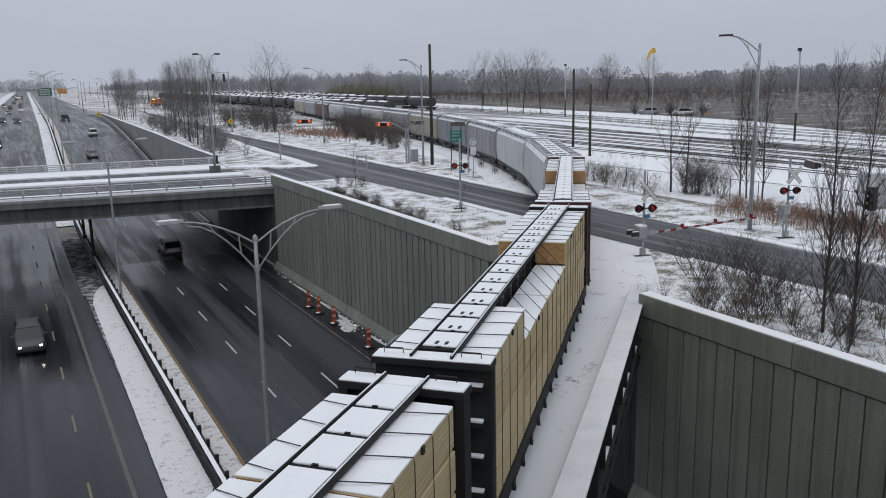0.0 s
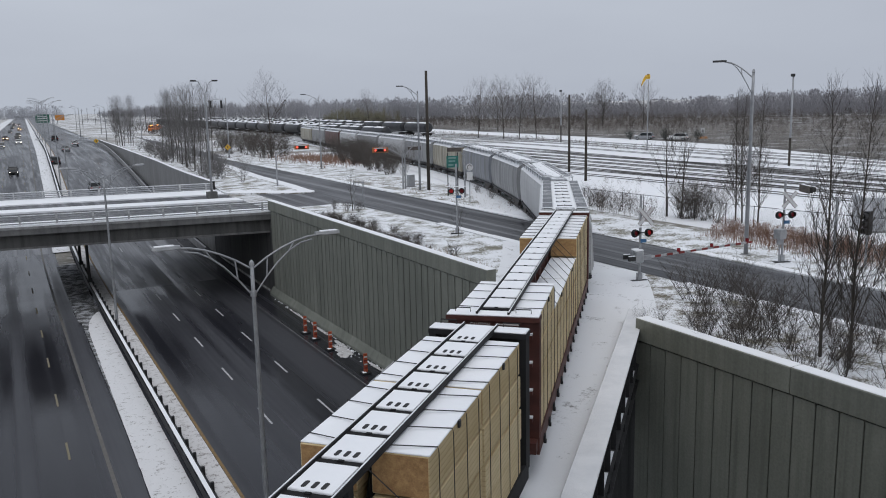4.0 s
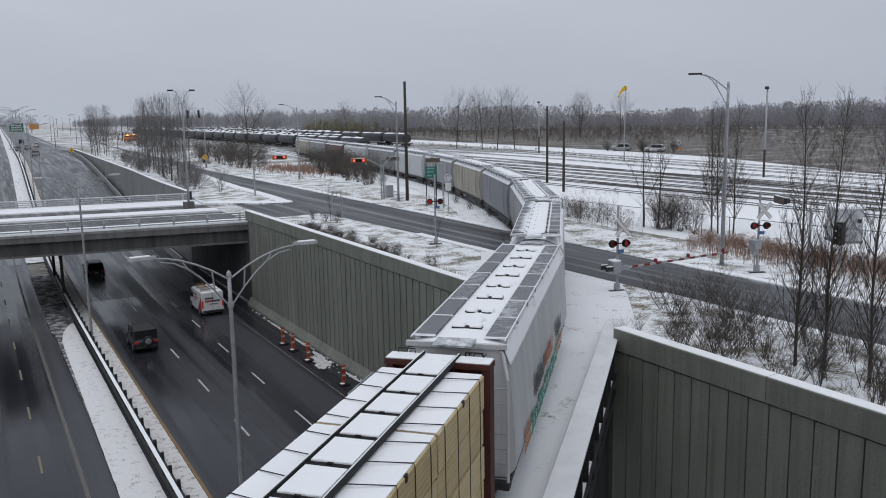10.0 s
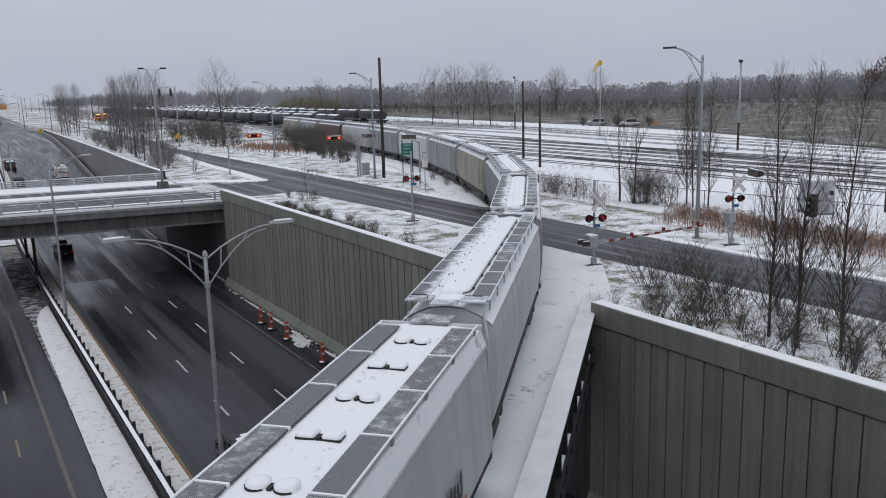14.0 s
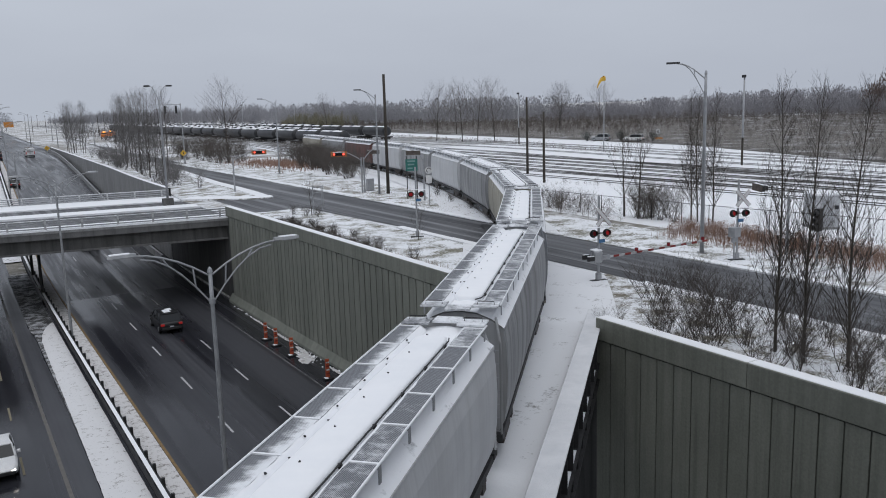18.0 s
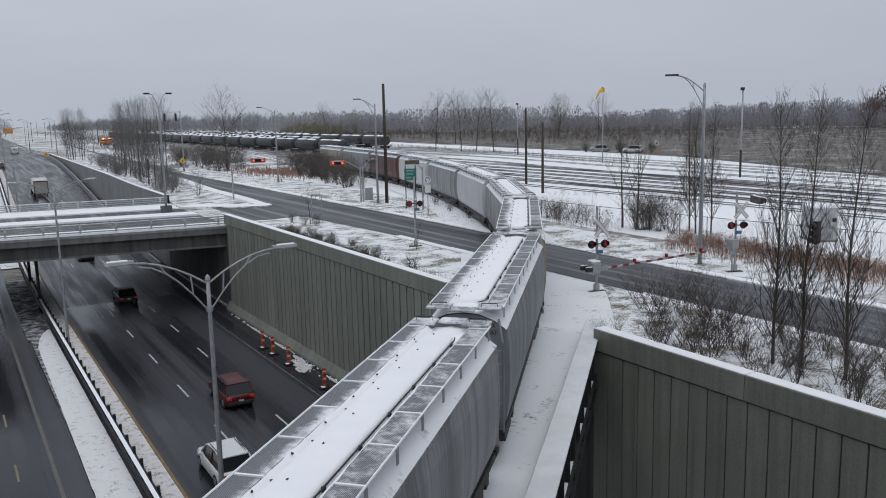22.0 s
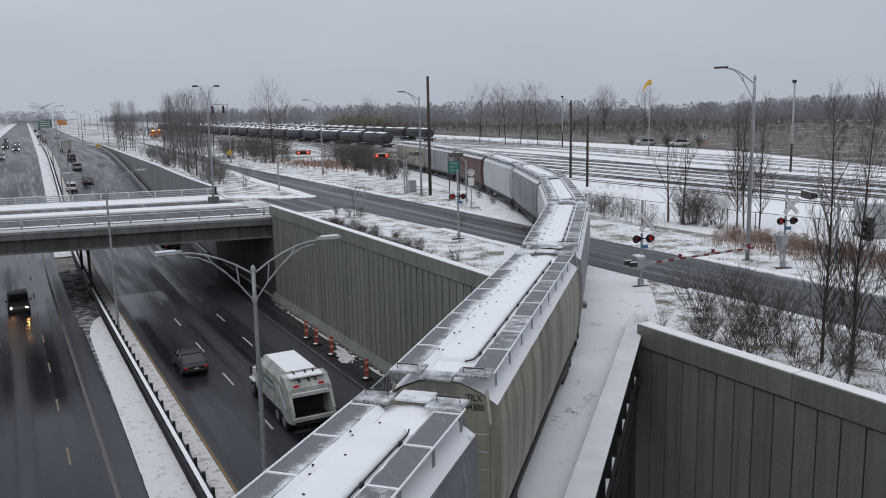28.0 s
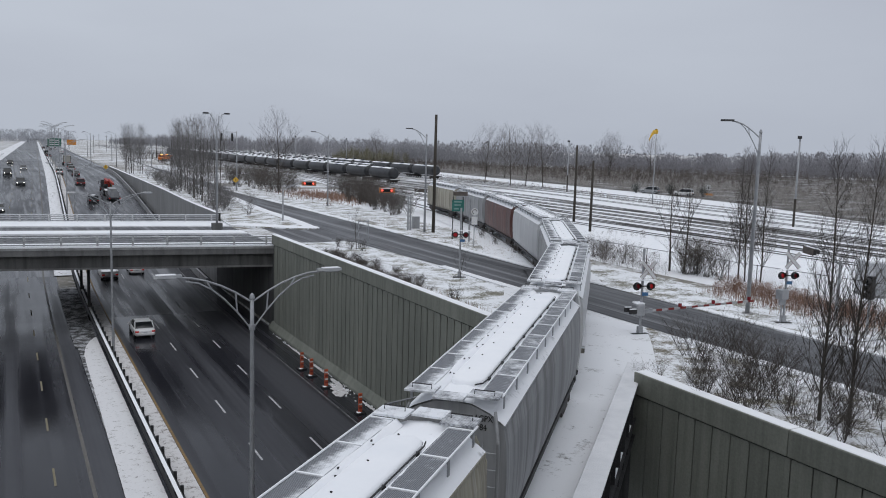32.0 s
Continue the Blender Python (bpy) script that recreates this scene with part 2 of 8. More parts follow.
def tube(bm, pts, radii, sides=8, cap=True):
    """A tapered tube along points."""
    pts = [Vector(p) for p in pts]
    if not isinstance(radii, (list, tuple)):
        radii = [radii] * len(pts)
    rings = []
    for i, p in enumerate(pts):
        d = (pts[min(i + 1, len(pts) - 1)] - pts[max(i - 1, 0)]).normalized()
        a = Vector((0, 0, 1)) if abs(d.z) < 0.9 else Vector((1, 0, 0))
        u = d.cross(a).normalized()
        v = d.cross(u)
        rings.append([bm.verts.new(p + radii[i] * (math.cos(2 * math.pi * k / sides) * u + math.sin(2 * math.pi * k / sides) * v)) for k in range(sides)])
    for r0, r1 in zip(rings, rings[1:]):
        for k in range(sides):
            bm.faces.new((r0[k], r0[(k + 1) % sides], r1[(k + 1) % sides], r1[k]))
    if cap and sides > 2:
        bm.faces.new(rings[0][::-1])
        bm.faces.new(rings[-1])
    return bm


def extrude_profile(bm, prof, y0, y1, closed=True):
    """Profile of (x, z) drawn along y."""
    a = [bm.verts.new((x, y0, z)) for x, z in prof]
    b = [bm.verts.new((x, y1, z)) for x, z in prof]
    n = len(prof)
    for i in range(n if closed else n - 1):
        j = (i + 1) % n
        bm.faces.new((a[i], b[i], b[j], a[j]))
    if closed:
        bm.faces.new(a)
        bm.faces.new(b[::-1])
    return bm


def finish(name, bm, material, smooth=False, bevel=0.0):
    if bevel:
        bmesh.ops.bevel(bm, geom=list(bm.edges), offset=bevel, segments=1, affect="EDGES", clamp_overlap=True)
    bmesh.ops.recalc_face_normals(bm, faces=list(bm.faces))
    me = bpy.data.meshes.new(name)
    bm.to_mesh(me)
    bm.free()
    me.materials.append(material)
    if smooth:
        for p in me.polygons:
            p.use_smooth = True
    return me


def part(name, bm, material, parent, label="", smooth=False, bevel=0.0, m=None):
    """Links a bmesh (or a mesh) as one mesh object under a thing or part."""
    me = bm if isinstance(bm, bpy.types.Mesh) else finish(name, bm, material, smooth, bevel)
    ob = new(name, me)
    ob.parent = parent
    if m is not None:
        ob.matrix_basis = m
    return tagged(ob, label)


def thing(name, label, category, m=None, group="", kind=""):
    ob = new(name)
    ob.empty_display_size = 0.2
    if m is not None:
        ob.matrix_basis = m
    return tagged(ob, label, category, group, kind)


def setting(name, bm, material, label, category, smooth=False):
    return tagged(new(name, finish(name, bm, material, smooth)), label, category, kind="structure")


def strip(ys, left, right, height, nx=1):
    """A sheet along y between left(y) and right(y), height(x, y)."""
    bm = bmesh.new()
    rows = []
    for y in ys:
        a, b = left(y), right(y)
        rows.append([bm.verts.new((a + (b - a) * k / nx, y, height(a + (b - a) * k / nx, y))) for k in range(nx + 1)])
    for r0, r1 in zip(rows, rows[1:]):
        for k in range(nx):
            bm.faces.new((r0[k], r0[k + 1], r1[k + 1], r1[k]))
    return bm

# ---- plan: x across the highway, y along it, z = 0 at street and rail level ----
DEEP = -8.3


def smooth01(u):
    u = max(0.0, min(1.0, u))
    return u * u * (3 - 2 * u)


def hw_z(y):
    return DEEP * (1 - smooth01((y - 80) / 170))


def hw_dx(y):
    u = max(0.0, y - 95)
    return 0.028 * u * smooth01(u / 60)


def frange(a, b, step):
    n = max(1, round((b - a) / step))
    return [a + (b - a) * i / n for i in range(n + 1)]


HW_YS = frange(-60, 80, 10) + frange(88, 330, 8) + [360, 400, 460, 540, 640, 800, 1000, 1300, 1700]
WALL_X, LEFT_X = 22.7, -16.0

# the track's centre line in plan, from behind the camera out to the yard
TRACK = [(-64.7, -58.0), (-32.6, -25.2), (-11.2, -3.5), (-1.65, 5.7), (8.07, 14.95), (18.38, 25.78), (29.3, 39.2), (38.6, 54.0), (44.7, 67.0), (50.3, 81.5), (54.4, 94.8),
         (57.6, 108), (60.2, 121.4), (62.6, 137), (65.3, 155), (68.5, 175), (72.8, 203), (78.5, 241), (87, 300), (96, 365), (128, 610), (260, 1600)]


def dense_line(ctrl, n=24):
    c = [np.array(p, float) for p in ctrl]
    c = [2 * c[0] - c[1]] + c + [2 * c[-1] - c[-2]]
    out = []
    for i in range(1, len(c) - 2):
        p0, p1, p2, p3 = c[i - 1:i + 3]
        d0, d1, d2 = (np.linalg.norm(b - a) for a, b in ((p0, p1), (p1, p2), (p2, p3)))
        m1 = ((p1 - p0) / d0 * d1 + (p2 - p1) / d1 * d0) / (d0 + d1) * d1
        m2 = ((p2 - p1) / d1 * d2 + (p3 - p2) / d2 * d1) / (d1 + d2) * d1
        for k in range(n):
            u = k / n
            out.append((2 * u**3 - 3 * u**2 + 1) * p1 + (u**3 - 2 * u**2 + u) * m1 + (3 * u**2 - 2 * u**3) * p2 + (u**3 - u**2) * m2)
    return np.array(out + [c[-2]])


class Line:
    """A plan line with arc length s; s = 0 at the point nearest to origin."""
    def __init__(self, pts, origin):
        self.p = pts
        self.s = np.r_[0, np.cumsum(np.linalg.norm(np.diff(pts, axis=0), axis=1))]
        self.s = self.s - self.s[np.argmin(np.linalg.norm(pts - np.array(origin), axis=1))]

    def at(self, s):
        return np.array([np.interp(s, self.s, self.p[:, 0]), np.interp(s, self.s, self.p[:, 1])])

    def frame_at(self, s, d=0.5):
        a, b = self.at(s - d), self.at(s + d)
        t = (b - a) / np.linalg.norm(b - a)
        return self.at(s), t, np.array([t[1], -t[0]])


TRACK_LINE = Line(dense_line(TRACK), (8.15, 14.88))

# ground: one sheet with the sunken highway in it
xs = [-2500, -900, -300, -120, -60, -30, LEFT_X - 0.3, LEFT_X + 0.3, 0, WALL_X + 0.05, WALL_X + 0.35] + [30, 40, 60, 90, 130, 180, 260, 400, 700, 1300, 2600]
gbm = bmesh.new()
grid = []
for y in [-1500, -300] + HW_YS + [2600]:
    row = []
    for x in xs:
        inside = LEFT_X < x < WALL_X + 0.2
        xx = x + (hw_dx(y) if LEFT_X - 1 < x < WALL_X + 1 else 0)
        z = (hw_z(y) - 0.06 if inside else min(0.0, 0.0)) - 0.02
        if x < LEFT_X:
            z = -0.02
        row.append(gbm.verts.new((xx, y, z)))
    grid.append(row)
for r0, r1 in zip(grid, grid[1:]):
    for k in range(len(xs) - 1):
        gbm.faces.new((r0[k], r0[k + 1], r1[k + 1], r1[k]))
setting("ground", gbm, snowy("frosted_rough_ground", (0.15, 0.138, 0.115), (0.33, 0.315, 0.285), 0.5, 0.05, (0.74, 0.755, 0.78), fine=0.9), "flat ground under thin patchy snow with dry grass", "ground")


def hw_strip(name, x0, x1, mat, label, up=0.0, ys=HW_YS, category="road"):
    return setting(name, strip(ys, lambda y: x0 + hw_dx(y), lambda y: x1 + hw_dx(y), lambda x, y: hw_z(y) + up, 2), mat, label, category)


hw_strip("road_northbound", 8.1, WALL_X, ROAD, "wet dark asphalt highway carriageway, three lanes and shoulder", 0.0, [y for y in HW_YS if y < 90])
hw_strip("road_northbound_far", 8.1, 19.9, ROAD_PALE, "slush-streaked highway carriageway climbing beyond the bridge", 0.0, [y for y in HW_YS if y > 85])
hw_strip("shoulder_far", 19.9, WALL_X, ROAD, "dark wet shoulder beside the retaining wall", 0.0, [y for y in HW_YS if y > 85])
hw_strip("road_southbound", LEFT_X, 4.9, ROAD_SLUSH, "wet asphalt highway carriageway with dark wheel paths", 0.0, [y for y in HW_YS if y < 113])
hw_strip("road_southbound_far", -9.4, 4.9, ROAD_PALE, "slush-streaked inbound carriageway beyond the bridge", 0.0, [y for y in HW_YS if y > 111])
hw_strip("shoulder_west_far", LEFT_X, -9.4, SNOW_DIRT, "snowy shoulder beside the inbound lanes", 0.02, [y for y in HW_YS if y > 111], "snow")

# median between the carriageways
hw_strip("median_base", 4.9, 6.75, SLUSH, "dark gravelly slush at the edge of the median", 0.05, [y for y in HW_YS if y <= 70] + [76], "slush")
setting("median_snow", strip([y for y in HW_YS if y <= 20] + frange(20.4, 79.6, 0.4), lambda y: 4.66 + 0.013 * max(0.0, y - 33) + 1.3 * max(0.0, (y - 70) / 9.6) ** 3 + 0.04 * noise.noise(Vector((0, y * 0.8, 3))), lambda y: 6.72 + 0.03 * noise.noise(Vector((9, y * 1.3, 3))), lambda x, y: hw_z(y) + 0.075 + 0.05 * max(0.0, noise.noise(Vector((x * 2.2, y * 1.4, 0)))), 10), SNOW_CRUMB, "crumbly snow strip along the highway median", "snow")
hw_strip("median_slush", 4.7, 6.75, SLUSH, "dark gravelly slush on the median under the bridge", 0.06, [76, 80] + [y for y in HW_YS if 80 < y <= 112], "slush")
hw_strip("median_snow_far", 4.7, 6.75, SNOW_DIRT, "dirty snow strip along the far median", 0.07, [y for y in HW_YS if y >= 112], "snow")
# dark strip of road asphalt below the guard rail
hw_strip("median_gutter", 6.75, 7.55, ROAD, "dark asphalt strip under the guard rail", 0.05)
hw_strip("median_verge", 7.55, 8.45, VERGE_DIRTY, "narrow strip of dirty snow beside the carriageway", 0.07, category="snow")
hw_strip("edge_line", 8.5, 8.66, LINE_YELLOW, "worn orange-yellow painted edge line", 0.012, category="road marking")
hw_strip("shoulder_line", 19.83, 19.93, LINE_FADED, "thin faded white shoulder line", 0.012, category="road marking")
SEAM = grainy("worn_seam", (0.09, 0.085, 0.075), (0.15, 0.14, 0.13), 3, 40, 0.6)
hw_strip("paving_seam", 3.35, 3.55, SEAM, "paler worn paving seam in the asphalt", 0.008, category="road marking")


def slope_at(y):
    return math.degrees(math.atan2(hw_z(y + 1) - hw_z(y - 1), 2))


dash_mesh = finish("lane_dash", boxes((-0.06, 0.06, -1.5, 1.5, 0, 0.012)), LINE_WHITE)
dash_worn = finish("worn_lane_dash", boxes((-0.06, 0.06, -1.3, 1.3, 0, 0.012)), grainy("dirty_lane_paint", (0.1, 0.09, 0.06), (0.3, 0.26, 0.17), 5, 60, 0.7))
lane_marks = tagged(new("lane_markings"), "broken white lane lines on the wet asphalt", "road marking", kind="structure")
for x0, me, ph in ((12.5, dash_mesh, 46.4), (16.2, dash_mesh, 45.9), (1.7, dash_worn, 47.0), (-2.0, dash_worn, 45.0)):
    for k in range(-3, 26):
        y = ph + 9.13 * k
        part("lane_dash", me, None, lane_marks, m=pose(x0 + hw_dx(y), y, hw_z(y) + 0.006, slope_at(y), 0, 0))

# guard rail on the median: two beams on posts, capped with snow
guard = tagged(new("median_guard_rail"), "snow-capped steel median guard rail on dark posts", "guard rail", kind="structure")
GY = [y for y in HW_YS if y <= 400]
for dx, nm in ((-0.2, "beam"), (0.2, "beam")):
    bm = bmesh.new()
    prof = [(-0.04, 0.42), (0.03, 0.5), (-0.03, 0.6), (0.03, 0.7), (-0.04, 0.78)]
    rows = [[bm.verts.new((7.0 + dx + (px if dx > 0 else -px) + hw_dx(y), y, hw_z(y) + pz)) for px, pz in prof] for y in GY]
    for r0, r1 in zip(rows, rows[1:]):
        for k in range(4):
            bm.faces.new((r0[k], r1[k], r1[k + 1], r0[k + 1]))
    part(nm, bm, STEEL_DARK, guard, "dark corrugated steel beam")
part("snow_cap", strip(GY, lambda y: 6.9 + hw_dx(y), lambda y: 7.12 + hw_dx(y), lambda x, y: hw_z(y) + 0.82, 1), SNOW, guard, "line of snow on top of the rail")
post_me = finish("post", boxes((-0.08, 0.08, -0.07, 0.07, 0, 0.86)), STEEL_DARK)
for k in range(0, 110):
    y = 8 + 1.95 * k
    part("post", post_me, None, guard, m=pose(7.32 + hw_dx(y), y, hw_z(y)))

# retaining walls of precast planks with a coping and a footing
PLANK = 0.86


def plank_mesh(w, h, gap):
    return finish("plank", boxes((-0.14, 0.0, gap, w - gap, 0, h), (0.0, 0.035, 0, w, 0, h)), WALL_GREEN)


def retaining_wall(name, y0, y1, label, planks_from, planks_to):
    w = setting(name, boxes((WALL_X + 0.04, WALL_X + 0.4, y0, y1, DEEP - 0.2, 0.02)), WALL_GREEN, label, "retaining wall")
    me = plank_mesh(PLANK, 0.08 - DEEP, 0.056 if y0 > 30 else 0.03)
    y = planks_from
    while y + PLANK <= planks_to + 1e-6:
        part("plank", me, None, w, m=pose(WALL_X, y, DEEP))
        y += PLANK
    y = y0
    i = 0
    while y < y1 - 0.5:
        e = min(y + 9.6, y1)
        part("coping_block", boxes((WALL_X - 0.2, WALL_X + 0.42, y + 0.012, e - 0.012, 0.125, 1.04)), WALL_GREEN, w, "plain cast concrete coping block", bevel=0.02)
        part("coping_snow", boxes((WALL_X - 0.15, WALL_X + 0.4, y + 0.02, e - 0.02, 1.03, 1.07)), SNOW, w, "thin snow along the coping", bevel=0.02)
        y = e
        i += 1
    bm = bmesh.new()
    extrude_profile(bm, [(WALL_X - 0.15, DEEP + 0.8), (WALL_X - 0.48, DEEP + 0.2), (WALL_X - 0.48, DEEP - 0.1), (WALL_X + 0.1, DEEP - 0.1), (WALL_X + 0.1, DEEP + 0.8)], y0, y1)
    part("footing", bm, WALL_GREEN, w, "sloping concrete footing at the wall's base")
    return w


retaining_wall("wall_east_far", 37.0, 77.6, "olive grey ribbed precast retaining wall with snow-topped coping", 37.2, 77.5)
retaining_wall("wall_east_near", -40.0, 25.2, "olive grey ribbed precast retaining wall beside the rail bridge", 8.0, 25.2)
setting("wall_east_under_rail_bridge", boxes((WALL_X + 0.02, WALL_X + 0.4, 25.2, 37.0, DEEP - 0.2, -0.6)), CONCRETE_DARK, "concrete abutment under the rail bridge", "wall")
setting("wall_west", boxes((LEFT_X - 0.4, LEFT_X, -60, 250, DEEP - 0.2, 1.0)), WALL_GREEN, "olive grey concrete retaining wall on the far side", "retaining wall")
# the wall beyond the street bridge, sinking as the road climbs
bm = bmesh.new()
ys = frange(102.4, 275, 8)
rows = []
for y in ys:
    x = WALL_X + hw_dx(y) * 1.02
    top = 1.05
    rows.append([bm.verts.new(p) for p in ((x, y, hw_z(y) - 0.3), (x, y, top), (x + 0.5, y, top), (x + 0.5, y, -0.5))])
for r0, r1 in zip(rows, rows[1:]):
    for k in range(3):
        bm.faces.new((r0[k], r0[k + 1], r1[k + 1], r1[k]))
bm.faces.new(rows[-1])
wall_b = setting("wall_east_beyond_bridge", bm, CONCRETE, "grey concrete retaining wall sinking towards the ramp", "retaining wall")
part("coping_snow", strip(ys, lambda y: WALL_X - 0.06 + hw_dx(y) * 1.02, lambda y: WALL_X + 0.52 + hw_dx(y) * 1.02, lambda x, y: 1.09), SNOW, wall_b, "line of snow on the coping")
part("barrier", strip(ys, lambda y: WALL_X - 1.3 + hw_dx(y), lambda y: WALL_X - 1.05 + hw_dx(y), lambda x, y: hw_z(y) + 0.85), STEEL, wall_b, "low grey traffic barrier before the wall")
part("barrier_face", strip(ys, lambda y: WALL_X - 1.31 + hw_dx(y), lambda y: WALL_X - 1.3 + hw_dx(y), lambda x, y: hw_z(y) + (0.85 if x > WALL_X - 1.305 + hw_dx(y) else 0.0)), CONCRETE, wall_b, "face of the low barrier")

# street bridge over the highway: level, and skewed to the road below
def br_y(x):
    """The bridge's near edge in plan."""
    return 78.0 + 0.178 * (22.6 - x)


BZ = -0.12
street_bridge = tagged(new("street_bridge"), "concrete street bridge with steel railings and snow-lined kerbs", "bridge", kind="structure")
BX = frange(LEFT_X - 0.3, WALL_X + 0.25, 4)


def across(d0, d1, za, zb, bxs=BX):
    """A bar along the bridge between two distances behind its near edge and two heights above its grade."""
    bm = bmesh.new()
    rows = [[bm.verts.new((x, br_y(x) + d, BZ + z)) for d, z in ((d0, za), (d1, za), (d1, zb), (d0, zb))] for x in bxs]
    for r0, r1 in zip(rows, rows[1:]):
        for k in range(4):
            bm.faces.new((r0[k], r0[(k + 1) % 4], r1[(k + 1) % 4], r1[k]))
    bm.faces.new(rows[0])
    bm.faces.new(rows[-1][::-1])
    return bm


DECK_D = 24.6
part("deck", across(-0.25, DECK_D, -0.72, -0.02), CONCRETE_MID, street_bridge, "weathered concrete deck with a pale fascia")
part("fascia_lip", across(-0.31, -0.25, -0.2, 0.02), CONCRETE, street_bridge, "pale lip along the deck's edge")
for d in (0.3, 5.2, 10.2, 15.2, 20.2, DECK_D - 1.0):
    part("girder", across(d, d + 0.6, -2.0, -0.71), CONCRETE_DARK, street_bridge, "dark stained concrete girder")
part("girder_flange", across(0.16, 0.3, -2.06, -1.9), CONCRETE_MID, street_bridge, "pale lower lip of the girder")
part("roadway", across(2.2, 10.4, -0.02, 0.02), STREET, street_bridge, "wet street asphalt on the bridge")
part("far_roadway", across(13.4, 18.6, -0.02, 0.02), STREET, street_bridge, "wet far lanes on the bridge")
part("sidewalk", across(-0.22, 2.2, -0.02, 0.16), SNOW, street_bridge, "snow-covered sidewalk")
part("median", across(10.4, 13.4, -0.02, 0.2), SNOW, street_bridge, "snow-covered raised median")
part("far_sidewalk", across(18.6, DECK_D - 0.02, -0.02, 0.16), SNOW, street_bridge, "snow-covered far sidewalk")
rail_post = finish("railing_post", boxes((-0.085, 0.085, -0.09, 0.06, 0, 0.94)), LINE_WHITE)
for d in (0.0, DECK_D - 0.25):
    part("railing_curb", across(d - 0.17, d + 0.17, -0.1, 0.12), CONCRETE, street_bridge, "low concrete curb under the railing")
    for z in (0.22, 0.44, 0.66, 0.86):
        part("rail", across(d - 0.05, d + 0.05, z, z + 0.1), STEEL, street_bridge, "horizontal aluminium rail")
    part("rail_snow", across(d - 0.07, d + 0.07, 0.965, 1.0), SNOW, street_bridge, "thin snow on the top rail")
    for k in range(13):
        x = WALL_X - 0.6 - 3.0 * k
        part("railing_post", rail_post, None, street_bridge, m=pose(x, br_y(x) + d, BZ + 0.08))
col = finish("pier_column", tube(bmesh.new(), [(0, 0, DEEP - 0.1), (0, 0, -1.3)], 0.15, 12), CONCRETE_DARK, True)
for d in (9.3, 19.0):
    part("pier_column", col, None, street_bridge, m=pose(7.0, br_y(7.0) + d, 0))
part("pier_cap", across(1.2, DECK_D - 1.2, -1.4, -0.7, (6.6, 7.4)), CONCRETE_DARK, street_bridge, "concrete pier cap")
part("abutment", boxes((WALL_X + 0.06, WALL_X + 0.6, 77.7, 102.6, DEEP - 0.1, -0.85)), CONCRETE_DARK, street_bridge, "concrete abutment with shade in its dark colour")

# service street beside the trench, its intersection and the traffic island
setting("street", strip([-80, -20, 0, 30, 60, 76, 84, 92], lambda y: 32.2 - 1.0 * smooth01((y - 66) / 12), lambda y: 38.9, lambda x, y: 0.02, 4), STREET, "wet two-lane service street with pale tyre streaks", "road")
setting("street_beyond", strip([92, 110, 130, 150, 170, 200, 240, 300, 400], lambda y: 31.2 + 0.07 * max(0, y - 120), lambda y: 39.2 + 2.6 * smooth01((y - 96) / 22) - 1.3 * smooth01((y - 122) / 26) + 0.03 * max(0, y - 150), lambda x, y: 0.02, 2), STREET, "wet service street running on past the bridge", "road")
setting("street_to_bridge", strip([78.6, 82, 84, 90.5, 97.5], lambda y: 22.8, lambda y: 32.2, lambda x, y: 0.016 - 0.13 * smooth01((27 - x) / 4.2), 4), STREET, "wet asphalt approach from the street to the bridge", "road")
bm = bmesh.new()
tip = [(31.4 + 1.0 * math.cos(a), 92.3 + 1.7 * math.sin(a)) for a in [math.radians(v) for v in (-105, -70, -35, 0, 30)]]
isl = [(22.95, 96.3), (25.8, 94.0), (28.6, 91.4), (30.0, 90.8)] + tip + [(32.7, 99.0), (33.0, 106), (33.2, 116), (34.2, 130), (35.2, 142), (36.0, 160), (37.5, 190), (40, 240), (29, 240), (25.4, 150), (23.6, 104)]
top = [bm.verts.new((x, y, 0.15)) for x, y in isl]
bot = [bm.verts.new((x, y, -0.15)) for x, y in isl]
bm.faces.new(top)
for k in range(len(isl)):
    bm.faces.new((bot[k], bot[(k + 1) % len(isl)], top[(k + 1) % len(isl)], top[k]))
setting("traffic_island", bm, SNOW_GRASS, "raised snowy traffic island with dead grass", "traffic island")
edge = isl[:14]
bm = bmesh.new()
rows = []
for k, (x, y) in enumerate(edge):
    (xa, ya), (xb, yb) = edge[max(k - 1, 0)], edge[min(k + 1, len(edge) - 1)]
    ln = math.hypot(xb - xa, yb - ya)
    nx, ny = -(yb - ya) / ln, (xb - xa) / ln
    w = 2.6 if k < 4 else 1.5
    rows.append([bm.verts.new(p) for p in ((x + 0.02 * nx, y + 0.02 * ny, 0.12), (x + 0.12 * nx, y + 0.12 * ny, 0.18), (x + w * nx, y + w * ny, 0.175))])
for r0, r1 in zip(rows, rows[1:]):
    for k in range(2):
        bm.faces.new((r0[k], r0[k + 1], r1[k + 1], r1[k]))
setting("island_kerb_snow", bm, SNOW, "clean snow along the island's kerb", "snow")
bm = strip([37, 45, 55, 64, 72, 78.6], lambda y: 23.15, lambda y: 32.0 - 1.0 * smooth01((y - 66) / 12) - 0.6, lambda x, y: 0.05 + 0.15 * math.sin(0.35 * y + x) * 0.3, 5)
setting("verge_west", bm, VERGE, "rough verge of thin snow over dead grass above the wall", "verge")
setting("verge_east", strip([28, 40, 52, 64, 76, 88, 100, 130, 170], lambda y: 38.95, lambda y: 46.0 + 0.05 * max(0, y - 60), lambda x, y: 0.05, 4), VERGE, "roadside verge of thin snow over grass", "verge")
